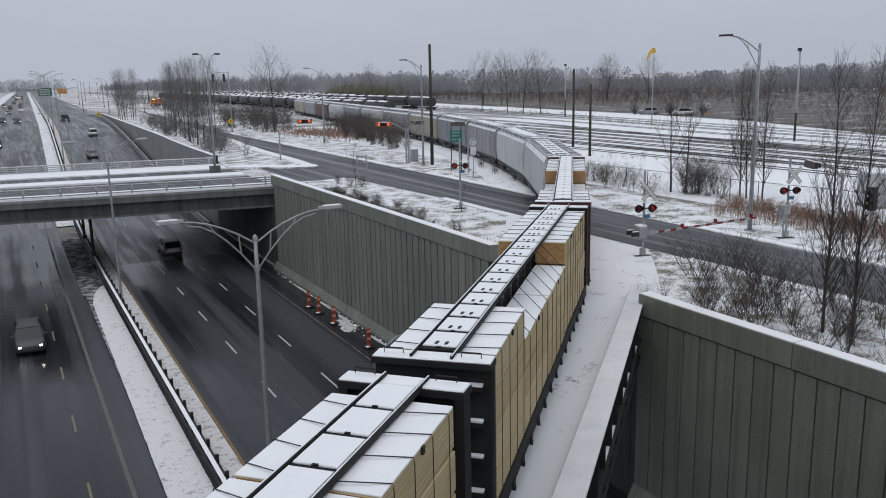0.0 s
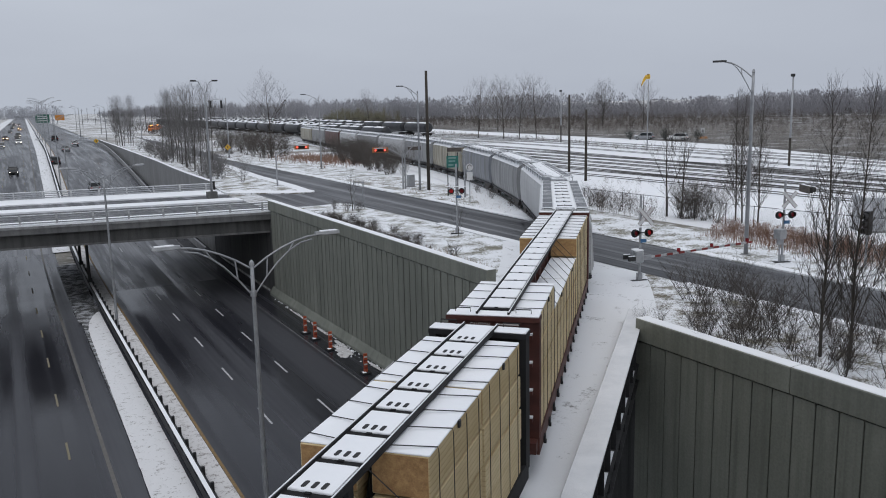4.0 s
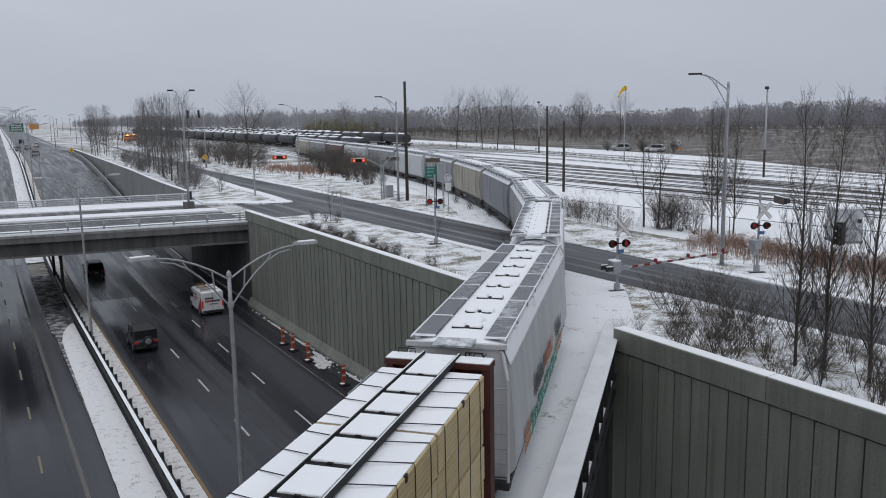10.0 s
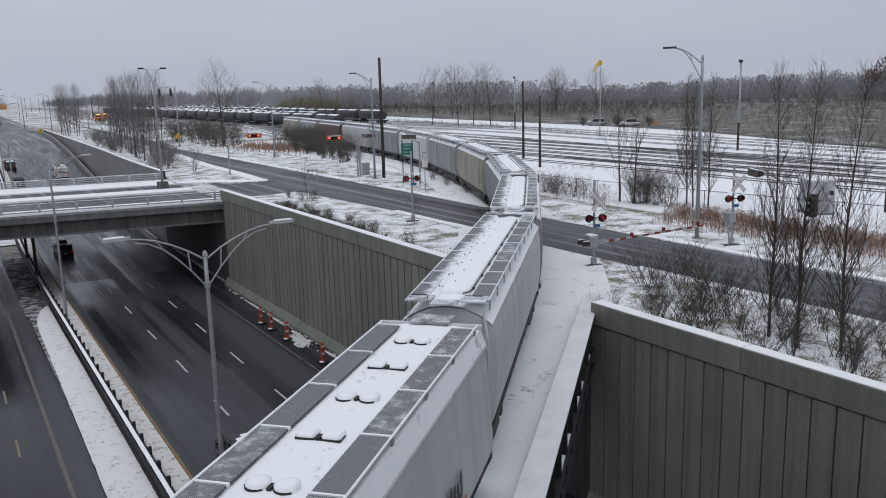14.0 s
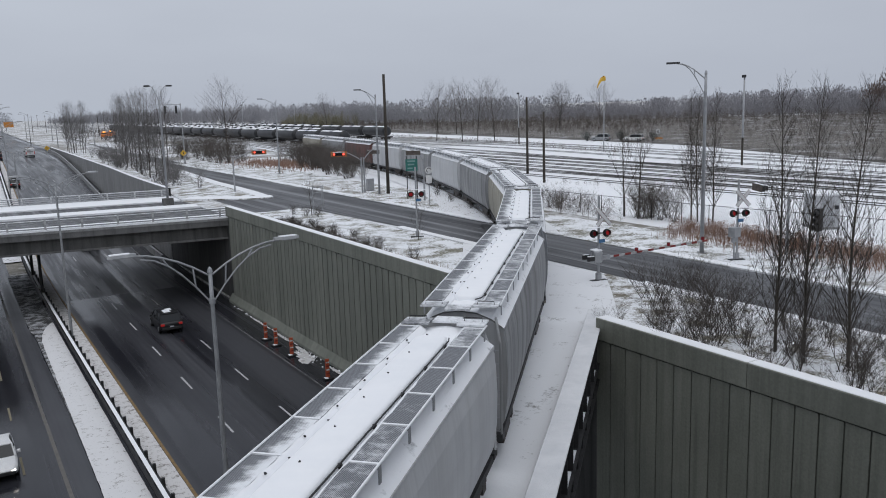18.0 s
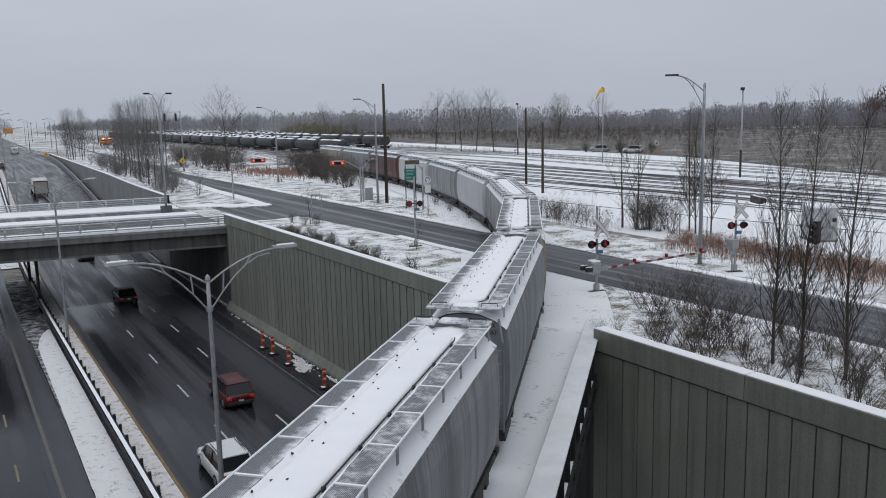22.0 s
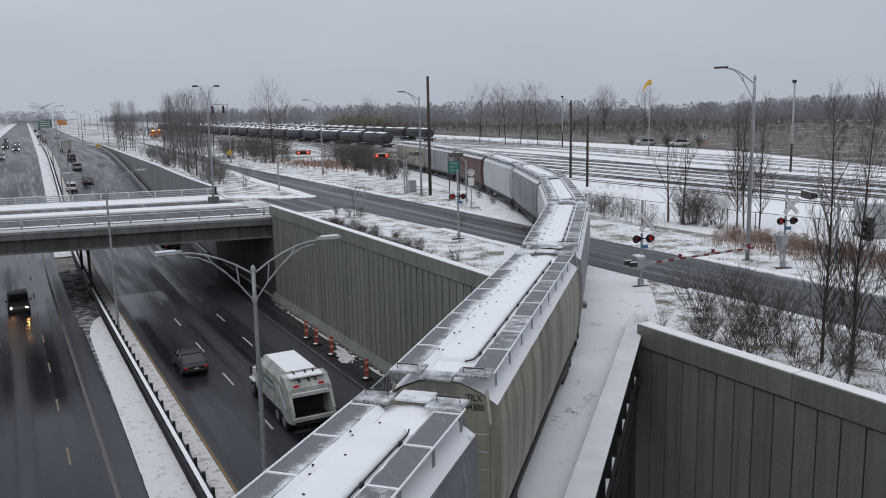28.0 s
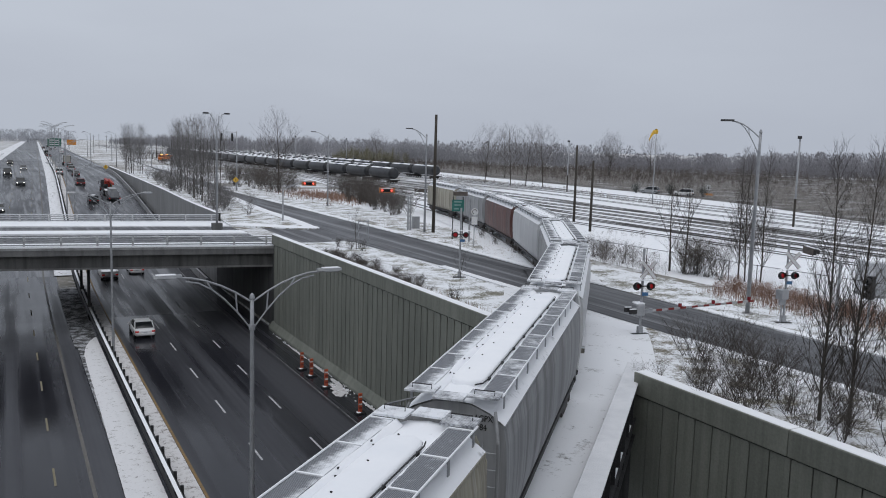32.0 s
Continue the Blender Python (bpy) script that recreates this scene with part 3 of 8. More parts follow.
setting("verge_trees", strip([8, 14, 20, 25, 31, 36], lambda y: 23.15 if y < 26 else 25.5, lambda y: 32.1, lambda x, y: 0.045 + 0.03 * math.sin(x * 1.1) * math.sin(y * 0.7), 5), snowy("snow_under_shrubs", (0.09, 0.083, 0.058), (0.26, 0.23, 0.17), 0.55, 0.7, fine=10.0), "snowy ground under the roadside shrubs", "verge")
snow_edge = finish("kerb_snow", boxes((-0.35, 0.35, -4, 4, 0, 0.09)), SNOW)
kerb = tagged(new("kerb_snow_banks"), "ploughed snow ridges along the street's edges", "snow bank", kind="structure")
for x, ya, yb in ((31.9, 44, 62), (39.3, 8, 40), (39.3, 52, 76), (39.6, 84, 140), (31.9, 0, 34)):
    y = ya + 4
    while y <= yb - 4:
        part("snow_ridge", snow_edge, None, kerb, m=pose(x + random.uniform(-0.1, 0.1), y, 0.01, 0, 0, random.uniform(-1, 1)))
        y += 8

# ---- railway: line on its bed, the girder bridge over the trench, the crossing ----
def along(line, s0, s1, step, d0, d1, z, lo=-1e9, hi=1e9):
    """A sheet that follows a line between two side offsets (right positive)."""
    bm = bmesh.new()
    rows = []
    for s in frange(s0, s1, step):
        p, t, n = line.frame_at(s)
        q = [p + n * d for d in (d0, d1)]
        rows.append([bm.verts.new((max(lo, min(hi, v[0])), v[1], z)) for v in q])
    for r0, r1 in zip(rows, rows[1:]):
        bm.faces.new((r0[0], r0[1], r1[1], r1[0]))
    return bm


def rail_bm(line, s0, s1, step, d, z0=0.05, z1=0.2, w=0.036):
    bm = bmesh.new()
    rows = []
    for s in frange(s0, s1, step):
        p, t, n = line.frame_at(s)
        a, b = p + n * (d - w), p + n * (d + w)
        rows.append([bm.verts.new((*q, z)) for q, z in ((a, z0), (a, z1), (b, z1), (b, z0))])
    for r0, r1 in zip(rows, rows[1:]):
        for k in range(3):
            bm.faces.new((r0[k], r0[k + 1], r1[k + 1], r1[k]))
    return bm


RAIL = grainy("worn_rail_steel", (0.09, 0.083, 0.08), (0.2, 0.19, 0.185), 5, 60, 0.45, 0.4, 0.1)
BALLAST = snowy("ballast_with_snow", (0.08, 0.08, 0.08), (0.2, 0.195, 0.19), 0.84, 0.9)
BALLAST_MID = snowy("half_bare_yard_ballast", (0.06, 0.058, 0.055), (0.16, 0.152, 0.145), 0.46, 0.5, stretch=(1.5, 0.12, 1), fine=3.0)
BALLAST_DARK = snowy("bare_wet_ballast", (0.03, 0.03, 0.03), (0.09, 0.085, 0.08), 0.22, 2.0)
main = tagged(new("main_track"), "curving railway track on a snowy ballast bed", "railway track", kind="structure")
for sa, sb, lo, hi in ((25, 39.5, -99, 31.9), (44, 260, 39.1, 999)):
    part("ballast_bed", along(TRACK_LINE, sa, sb, 1.5, -2.3, 2.3, 0.075, lo, hi), BALLAST, main, "snow-dusted ballast")
for sa, sb, da, db, lo, hi in ((19, 36, 1.2, 4.6, -99, 31.9), (20, 42, -3.9, -1.9, -99, 31.9), (44, 110, 1.9, 3.6, 39.1, 999), (44, 150, -3.8, -1.9, 39.1, 999)):
    part("walkway_snow", along(TRACK_LINE, sa, sb, 1.5, da, db, 0.085 if da > 1.6 else 0.089, lo, hi), SNOW_TRODDEN, main, "trodden snow shoulder along the track")
for d in (-0.75, 0.75):
    part("rail", rail_bm(TRACK_LINE, -40, 270, 2.0, d, 0.04, 0.2), RAIL, main, "worn steel rail")
tie_me = finish("sleeper", boxes((-1.3, 1.3, -0.12, 0.12, -0.05, 0.06)), WOOD_POLE)
for k in range(0, 130):
    s = 26 + 1.6 * k
    p, t, n = TRACK_LINE.frame_at(s)
    part("sleeper", tie_me, None, main, m=pose(p[0], p[1], 0, 0, 0, -math.degrees(math.atan2(t[0], t[1]))))
crossing = tagged(new("level_crossing"), "dark timber and asphalt level crossing panels between the rails", "level crossing", kind="structure")
for d0, d1 in ((-1.9, -0.85), (-0.62, 0.62), (0.85, 1.9)):
    part("crossing_panel", along(TRACK_LINE, 42.5, 51.5, 1.0, d0, d1, 0.17), STREET, crossing, "wet crossing panel")

# girder bridge: a straight deck between two plate girders with snow-topped flanges
RB = Matrix.Translation((18.9, 22.45, 0)) @ Matrix.Rotation(radians(-46.0), 4, "Z")
rail_bridge = tagged(new("rail_bridge"), "steel plate-girder railway bridge with snow on deck and flanges", "bridge", kind="structure")
rail_bridge.matrix_basis = RB
part("deck", boxes((-5.4, 0.0, -66, 8.0, -0.5, -0.03)), STEEL_DARK, rail_bridge, "dark bridge deck")
part("deck_snow", boxes((-5.3, -0.02, -66, 10.5, -0.03, 0.092)), SNOW_TRODDEN, rail_bridge, "trodden snow on the walkway")
for x0, sgn in ((0.0, 1), (-4.9, -1)):
    a, b = (x0, x0 + 0.72) if sgn > 0 else (x0 - 0.72, x0)
    part("top_flange", boxes((a, b, -66, 7.6, 0.5, 0.56)), STEEL_DARK, rail_bridge, "top flange of the girder")
    part("flange_snow", boxes((a - 0.02, b + 0.01, -66, 7.6, 0.56, 0.63)), SNOW_PACKED, rail_bridge, "smooth snow on the flange", bevel=0.02)
    c = (a + b) / 2
    part("web", boxes((c - 0.02, c + 0.02, -66, 7.6, -1.6, 0.5)), STEEL_DARK, rail_bridge, "black girder web")
    part("bottom_flange", boxes((a, b, -66, 7.6, -1.66, -1.6)), STEEL_DARK, rail_bridge, "bottom flange")
    stiff = finish("stiffener", boxes((0.02, 0.3, -0.02, 0.02, -1.6, 0.5)), STEEL_DARK)
    sill = finish("ledge_snow", boxes((0.02, 0.26, -0.7, 0.6, -0.05, -0.01), (0.04, 0.2, -0.45, 0.4, -0.01, 0.02)), SNOW)
    for k in range(26):
        y = 6.8 - 1.6 * k
        part("stiffener", stiff, None, rail_bridge, m=pose(c, y, 0) if sgn > 0 else pose(c, y, 0, 0, 0, 180))
        if random.random() < 0.45:
            part("ledge_snow", sill, None, rail_bridge, m=pose(c, y - 0.8, -0.85 + random.uniform(-0.02, 0.02)) if sgn > 0 else pose(c, y - 0.8, -0.85, 0, 0, 180))
    part("lower_angle", boxes((c + 0.02, c + 0.36, -66, 7.6, -0.95, -0.9) if sgn > 0 else (c - 0.36, c - 0.02, -66, 7.6, -0.95, -0.9)), STEEL_DARK, rail_bridge, "steel angle along the web")

# refuge bay with a pipe railing on the bridge's outer side
bay = [(-6.2, -6.3), (-7.05, -5.8), (-7.08, -3.6), (-6.35, -2.3), (-6.4, -0.2)]
part("refuge_platform", boxes((-7.05, -5.0, -5.9, -2.3, -0.12, 0.02)), STEEL_DARK, rail_bridge, "dark refuge platform beside the track")
part("refuge_ledge", boxes((-6.45, -5.0, -6.4, 0.0, -0.12, 0.016)), STEEL_DARK, rail_bridge)
for z, r in ((1.12, 0.032), (0.14, 0.02)):
    part("refuge_rail", tube(bmesh.new(), [(x, y, z) for x, y in bay], r, 8), STEEL, rail_bridge, "pale pipe hand rail")
balus = finish("baluster", tube(bmesh.new(), [(0, 0, 0.0), (0, 0, 1.1)], 0.012, 5), STEEL)
for (xa, ya), (xb, yb) in zip(bay, bay[1:]):
    n = max(2, round(math.hypot(xb - xa, yb - ya) / 0.14))
    for k in range(n):
        part("baluster", balus, None, rail_bridge, m=pose(xa + (xb - xa) * k / n, ya + (yb - ya) * k / n, 0.0))

# yard: parallel tracks in the snow
yard_bm_x = [66.5, 71.0, 75.5, 80.0, 84.5, 89.0, 94.0, 99.0, 108.0, 115.0, 119.5, 124.0]
for i, x0 in enumerate(yard_bm_x):
    bend = 0.0 if x0 < 95 else 0.1
    pts = np.array([(x0 - bend * 60 + (y - 40) * (bend if y < 150 else 0) + (bend * 110 if y >= 150 else 0) - bend * 50 + (0.0 if y < 300 else (y - 300) * 0.02), y) for y in (-40, 0, 40, 80, 110, 150, 200, 260, 320, 420, 700, 1100)])
    if i == 0:
        pts = np.array([(73.0, -40), (71.5, 20), (70.0, 70), (68.8, 110), (68.0, 150), (70.5, 190)])
    if i == 1:
        pts = np.array([(77, -40), (76, 20), (75.0, 70), (73.0, 150), (75.5, 200), (79, 241), (84, 300)])
    ln = Line(dense_line(pts, 6), pts[0])
    tr = tagged(new("yard_track"), "straight yard track in snow with dark bare ballast along its rails", "railway track", kind="structure")
    s1 = float(ln.s[-1])
    part("ballast_strip", along(ln, 0, s1, 12, -1.6, 1.6, 0.012 + 0.001 * i), BALLAST_MID if 2 <= i <= 7 else BALLAST, tr, "snow-dusted ballast between the rails")
    for d in (-0.75, 0.75):
        part("bare_strip", along(ln, 0, s1, 12, d - 0.075, d + 0.075, 0.03 + 0.001 * i), BALLAST_DARK, tr, "wet bare ballast along the rail")
        part("rail", rail_bm(ln, 0, s1, 12, d, 0.03, 0.1, 0.035), RAIL, tr, "steel rail")
setting("yard_snow", boxes((47.5, 150, -40, 170, -0.02, 0.006)), SNOW, "open snow cover of the rail yard", "snow")
RY = [40, 60, 120, 160, 210, 280, 400, 520]
setting("yard_road", strip(RY, lambda y: float(np.interp(y, RY, [104, 104, 116, 125, 131, 139, 146, 146])), lambda y: float(np.interp(y, RY, [107, 110, 133, 139, 142.5, 148, 152, 148])), lambda x, y: 0.03, 2), SNOW, "smooth snow-covered yard road", "snow")

FIELD = snowy("frosted_field_ground", (0.05, 0.045, 0.04), (0.13, 0.118, 0.105), 0.3, 0.12, (0.5, 0.5, 0.51), fine=1.1)
setting("field", strip(RY, lambda y: float(np.interp(y, RY, [107, 110.5, 133.5, 139.5, 143, 149, 153, 149])), lambda y: float(np.interp(y, RY, [470, 460, 420, 400, 380, 330, 260, 220])), lambda x, y: 0.04, 8), FIELD, "open field of frosted grass and brush beyond the yard", "field")

# the overpass on which the camera stands, behind and under it
# out of view; the plain slab is added to shade the near wall
setting("overpass", boxes((-40, 60, -15, 0.25, 7.4, 8.4), (-40, 60, -14, -12.5, 5.9, 7.4), (-40, 60, -7, -5.5, 5.9, 7.4), (-40, 60, -1.5, 0.0, 5.9, 7.4)), CONCRETE_DARK, "unseen plain concrete overpass deck and girders over the highway", "bridge")

# ---- the freight train ----
def grating_mat(name, cover, lean=0.0):
    """Bar grating seen from above: close bars along the car, with blown snow caught in patches."""
    m, n, l, b = nodes_of(name)
    tc = n.new("ShaderNodeTexCoord")
    w1 = n.new("ShaderNodeTexWave")
    w1.inputs["Scale"].default_value = 12.0
    w2 = n.new("ShaderNodeTexWave")
    w2.bands_direction = "Y"
    w2.inputs["Scale"].default_value = 4.5
    for w in (w1, w2):
        w.inputs["Distortion"].default_value = 0.4
        l.new(tc.outputs["Object"], w.inputs["Vector"])
    mx = n.new("ShaderNodeMath")
    mx.operation = "MULTIPLY_ADD"
    l.new(w2.outputs["Fac"], mx.inputs[0])
    mx.inputs[1].default_value = 0.12
    l.new(w1.outputs["Fac"], mx.inputs[2])
    info = n.new("ShaderNodeObjectInfo")
    mp = n.new("ShaderNodeVectorMath")
    mp.operation = "MULTIPLY_ADD"
    l.new(info.outputs["Random"], mp.inputs[0])
    mp.inputs[1].default_value = (17, 31, 0)
    l.new(tc.outputs["Object"], mp.inputs[2])
    tx = n.new("ShaderNodeTexNoise")
    tx.inputs["Scale"].default_value = 2.6
    tx.inputs["Detail"].default_value = 7
    tx.inputs["Roughness"].default_value = 0.72
    l.new(mp.outputs[0], tx.inputs["Vector"])
    a = n.new("ShaderNodeMath")
    a.operation = "MULTIPLY_ADD"
    l.new(info.outputs["Random"], a.inputs[0])
    a.inputs[1].default_value = 0.24
    l.new(tx.outputs["Fac"], a.inputs[2])
    c = n.new("ShaderNodeMath")
    c.operation = "MULTIPLY_ADD"
    l.new(mx.outputs[0], c.inputs[0])
    c.inputs[1].default_value = 0.08
    l.new(a.outputs[0], c.inputs[2])
    if lean:
        sep = n.new("ShaderNodeSeparateXYZ")
        l.new(tc.outputs["Object"], sep.inputs[0])
        t = n.new("ShaderNodeMath")
        t.operation = "MULTIPLY_ADD"
        l.new(sep.outputs["X"], t.inputs[0])
        t.inputs[1].default_value = lean
        l.new(c.outputs[0], t.inputs[2])
        c = t
    snow = ramp(n, l, c.outputs[0], [(0.82 - 0.5 * cover, (0, 0, 0)), (1.1 - 0.5 * cover, (1, 1, 1))])
    # the shaded gaps between bars are dark colour on a solid board
    holes = ramp(n, l, mx.outputs[0], [(0.25, (0.07, 0.074, 0.083)), (0.9, (0.25, 0.262, 0.285))])
    l.new(mix(n, l, snow, holes, (0.8, 0.82, 0.85)), b.inputs["Base Color"])
    b.inputs["Roughness"].default_value = 0.6
    bump(n, l, b, mx.outputs[0], 0.4, 0.01)
    return m


GRATE = grating_mat("snow_dusted_grating", 0.3)
GRATE_DRIFT = grating_mat("grating_with_drifted_snow_along_one_side", 0.3, 1.2)
GRATE_SNOW = grating_mat("snow_clogged_grating", 0.66)
GRATE_DARK = grating_mat("dark_wet_grating", 0.2)
ROOF_SNOW = snowy("wind_thinned_roof_snow", (0.42, 0.43, 0.45), (0.6, 0.615, 0.64), 0.86, 0.9, (0.86, 0.875, 0.9), stretch=(1.6, 0.7, 1), fine=5.0)
CABLE = plain("flat_black_cable_and_slot", (0.012, 0.012, 0.013), 0.6)
WHEEL = grainy("rail_wheel_steel", (0.03, 0.026, 0.024), (0.07, 0.06, 0.055), 6, 40, 0.6, 0.4, 0.2)


def streaked(name, ca, cb, streak=(0.12, 0.12, 0.12), amount=0.75):
    """Car-side paint with dirty vertical runs and frost caught on the lower side."""
    m, n, l, b = nodes_of(name)
    run_n = noise_node(n, l, 1.0, 5, 0.7, (1, 1.6, 0.06))
    thin = noise_node(n, l, 1.0, 3, 0.6, (1, 7.0, 0.12))
    big = noise_node(n, l, 0.5, 5, 0.65)
    fine = noise_node(n, l, 30, 3, 0.6)
    col = ramp(n, l, big, [(0.3, ca), (0.7, cb)])
    f = ramp(n, l, run_n, [(0.44, (0, 0, 0)), (0.6, (amount,) * 3)])
    col = mix(n, l, f, col, streak)
    g = ramp(n, l, thin, [(0.52, (0, 0, 0)), (0.75, (0.3, 0.3, 0.3))])
    col = mix(n, l, g, col, (0.62, 0.63, 0.65))
    l.new(col, b.inputs["Base Color"])
    b.inputs["Roughness"].default_value = 0.55
    bump(n, l, b, fine, 0.08)
    return m


SIDES = {
    "grey": streaked("grey_hopper_side", (0.27, 0.28, 0.29), (0.34, 0.345, 0.35)),
    "light": streaked("pale_grey_hopper_side", (0.5, 0.51, 0.525), (0.58, 0.59, 0.6), (0.3, 0.3, 0.3), 0.25),
    "dark": streaked("blue_grey_hopper_side", (0.19, 0.205, 0.23), (0.26, 0.275, 0.3)),
    "tan": streaked("dirty_cream_hopper_side", (0.33, 0.31, 0.25), (0.43, 0.41, 0.33), (0.13, 0.11, 0.08)),
    "brown": streaked("oxide_brown_hopper_side", (0.1, 0.04, 0.032), (0.15, 0.06, 0.05), (0.04, 0.03, 0.03)),
}


def loft(bm, sections, closed=False, cap=False):
    rings = [[bm.verts.new(p) for p in s] for s in sections]
    n = len(rings[0])
    for r0, r1 in zip(rings, rings[1:]):
        for k in range(n if closed else n - 1):
            bm.faces.new((r0[k], r0[(k + 1) % n], r1[(k + 1) % n], r1[k]))
    if cap:
        bm.faces.new(rings[0])
        bm.faces.new(rings[-1][::-1])
    return bm


def words(text, size, material, depth=0.004):
    cu = bpy.data.curves.new("lettering", "FONT")
    cu.body = text
    cu.size = size
    cu.align_x = "CENTER"
    cu.extrude = depth
    tmp = bpy.data.objects.new("lettering_tmp", cu)
    me = bpy.data.meshes.new_from_object(tmp)
    bpy.data.objects.remove(tmp)
    me.materials.clear()
    me.materials.append(material)
    return me


DECAL_BLACK = plain("black_stencil_paint", (0.02, 0.02, 0.02), 0.6)
DECAL_WHITE = plain("faded_white_stencil_paint", (0.5, 0.46, 0.44), 0.7)

wheel_me = finish("wheel", tube(bmesh.new(), [(-0.07, 0, 0), (-0.03, 0, 0), (0.05, 0, 0), (0.07, 0, 0)], [0.38, 0.46, 0.43, 0.4], 18), WHEEL, True)
frame_me = finish("side_frame", boxes((-0.08, 0.08, -1.25, 1.25, 0.62, 0.86), (-0.07, 0.07, -0.55, 0.55, 0.38, 0.62), (-0.09, 0.09, -1.15, -0.8, 0.45, 0.9), (-0.09, 0.09, 0.8, 1.15, 0.45, 0.9)), WHEEL)
bolster_me = finish("bogie", boxes((-1.0, 1.0, -0.3, 0.3, 0.5, 0.95), (-0.4, 0.4, -0.4, 0.4, 0.9, 1.1)), WHEEL)


def bogie(car, y):
    b = part("bogie", bolster_me, None, car, "cast steel two-axle bogie", m=pose(0, y, 0.0))
    for sx in (-1, 1):
        part("side_frame", frame_me, None, b, m=pose(0.98 * sx, 0, 0))
        for sy in (-0.88, 0.88):
            part("wheel", wheel_me, None, b, m=pose(0.76 * sx, sy, 0.66, 0, 0, 0 if sx > 0 else 180))
    return b


coupler_me = finish("coupler", boxes((-0.15, 0.15, -0.6, 0.5, 0.85, 1.1), (-0.22, 0.22, -0.75, -0.5, 0.82, 1.14)), WHEEL)


def hopper(name, L, side, roof, label, mark="", mark2="", graffiti=()):
    """A covered hopper of coupled length L. roof: 'trough' or 'hatches'."""
    car = thing(name, label, "rail car")
    S = SIDES[side]
    h = L / 2 - 0.8
    if roof == "trough":
        half = [(1.2, 1.0), (1.44, 1.35), (1.55, 2.0), (1.58, 2.8), (1.55, 3.5), (1.46, 3.98)]
        top = [(1.46, 4.0), (1.05, 4.25), (0.55, 4.42), (0, 4.47)]
    else:
        half = [(1.2, 1.0), (1.5, 1.3), (1.56, 1.5), (1.5, 2.6), (1.41, 3.6), (1.38, 3.96)]
        top = [(1.38, 3.98), (1.24, 4.34), (0.6, 4.44), (0, 4.46)]
    ring = half + [(x, z - 0.03) for x, z in top[1:]]
    ring = ring + [(-x, z) for x, z in ring[-2::-1]]
    ends = [(-h, 0.99), (-h + 0.25, 1.0), (h - 0.25, 1.0), (h, 0.99)]
    body = loft(bmesh.new(), [[(x * k, y, z) for x, z in ring] for y, k in ends], closed=True, cap=True)
    bobj = part("body", body, S, car, "curved steel hopper body with dirty vertical streaks" if roof == "trough" else "flat-sided steel hopper body", smooth=False)
    roof_r = top + [(-x, z) for x, z in top[-2::-1]]
    rs = loft(bmesh.new(), [[(x * 1.01, y, z + 0.015) for x, z in roof_r] for y in (-h - 0.03, h + 0.03)])
    part("roof_snow", rs, ROOF_SNOW, car, "wind-thinned snow lying on the roof")
    # eave lips, side sill, end sheets
    for sx in (-1, 1):
        part("eave", boxes((sx * top[0][0] - 0.035, sx * top[0][0] + 0.035, -h, h, top[0][1] - 0.07, top[0][1])), S, car)
        part("side_sill", boxes((sx * 1.3 - 0.08, sx * 1.3 + 0.08, -h - 0.3, h + 0.3, 0.88, 1.06)), STEEL_DARK, car, "dark side sill")
        n = 9 if roof == "trough" else 7
        step = (2 * h - 0.9) / n
        x0, x1 = (0.72, 1.3) if roof == "trough" else (0.66, 1.2)
        zr = 4.56 if roof == "trough" else 4.5
        pm = finish("running_board", boxes((-(x1 - x0) / 2, (x1 - x0) / 2, 0.05, step - 0.05, -0.02, 0.02)), GRATE_DARK if roof != "trough" else GRATE if sx > 0 else GRATE_DRIFT)
        cm = finish("cross_bar", boxes((-(x1 - x0) / 2 - 0.02, (x1 - x0) / 2 + 0.02, -0.025, 0.025, -0.02, 0.028)), SNOW)
        bk = finish("bracket", boxes((-0.016, 0.016, -0.05, 0.05, -0.3, 0.0), (-0.16, 0.012, -0.02, 0.02, -0.07, -0.03)), STEEL)
        for k in range(n + 1):
            y = -h + 0.45 + k * step
            if k < n:
                part("running_board", pm, None, car, m=pose(sx * (x0 + x1) / 2, y, zr))
            part("cross_bar", cm, None, car, m=pose(sx * (x0 + x1) / 2, y, zr + 0.005))
            part("bracket", bk, None, car, m=pose(sx * (x1 + 0.02), y, zr, 0, 0, 0 if sx > 0 else 180))
        part("edge_rail", tube(bmesh.new(), [(sx * (x1 + 0.03), -h + 0.2, zr + 0.03), (sx * (x1 + 0.03), h - 0.2, zr + 0.03)], 0.024, 6), SNOW, car, "snow-edged board rim")
    if roof == "trough":
        bm = bmesh.new()
        a = h - 1.5
        outline = [(-0.5, -a), (-0.44, -a - 0.2), (-0.25, -a - 0.32), (0.25, -a - 0.32), (0.44, -a - 0.2), (0.5, -a), (0.5, a), (0.44, a + 0.2), (0.25, a + 0.32), (-0.25, a + 0.32), (-0.44, a + 0.2), (-0.5, a)]
        loft(bm, [[(x, y, 4.42) for x, y in outline], [(x, y, 4.54) for x, y in outline], [(x * 0.94, y * 0.997, 4.585) for x, y in outline], [(x * 0.8, y * 0.99, 4.61) for x, y in outline], [(x * 0.3, y * 0.97, 4.625) for x, y in outline]], closed=True)
        bm.faces.new([v for v in bm.verts][-12:])
        part("hatch_cover", bm, SNOW, car, "long trough hatch cover under snow", smooth=True)
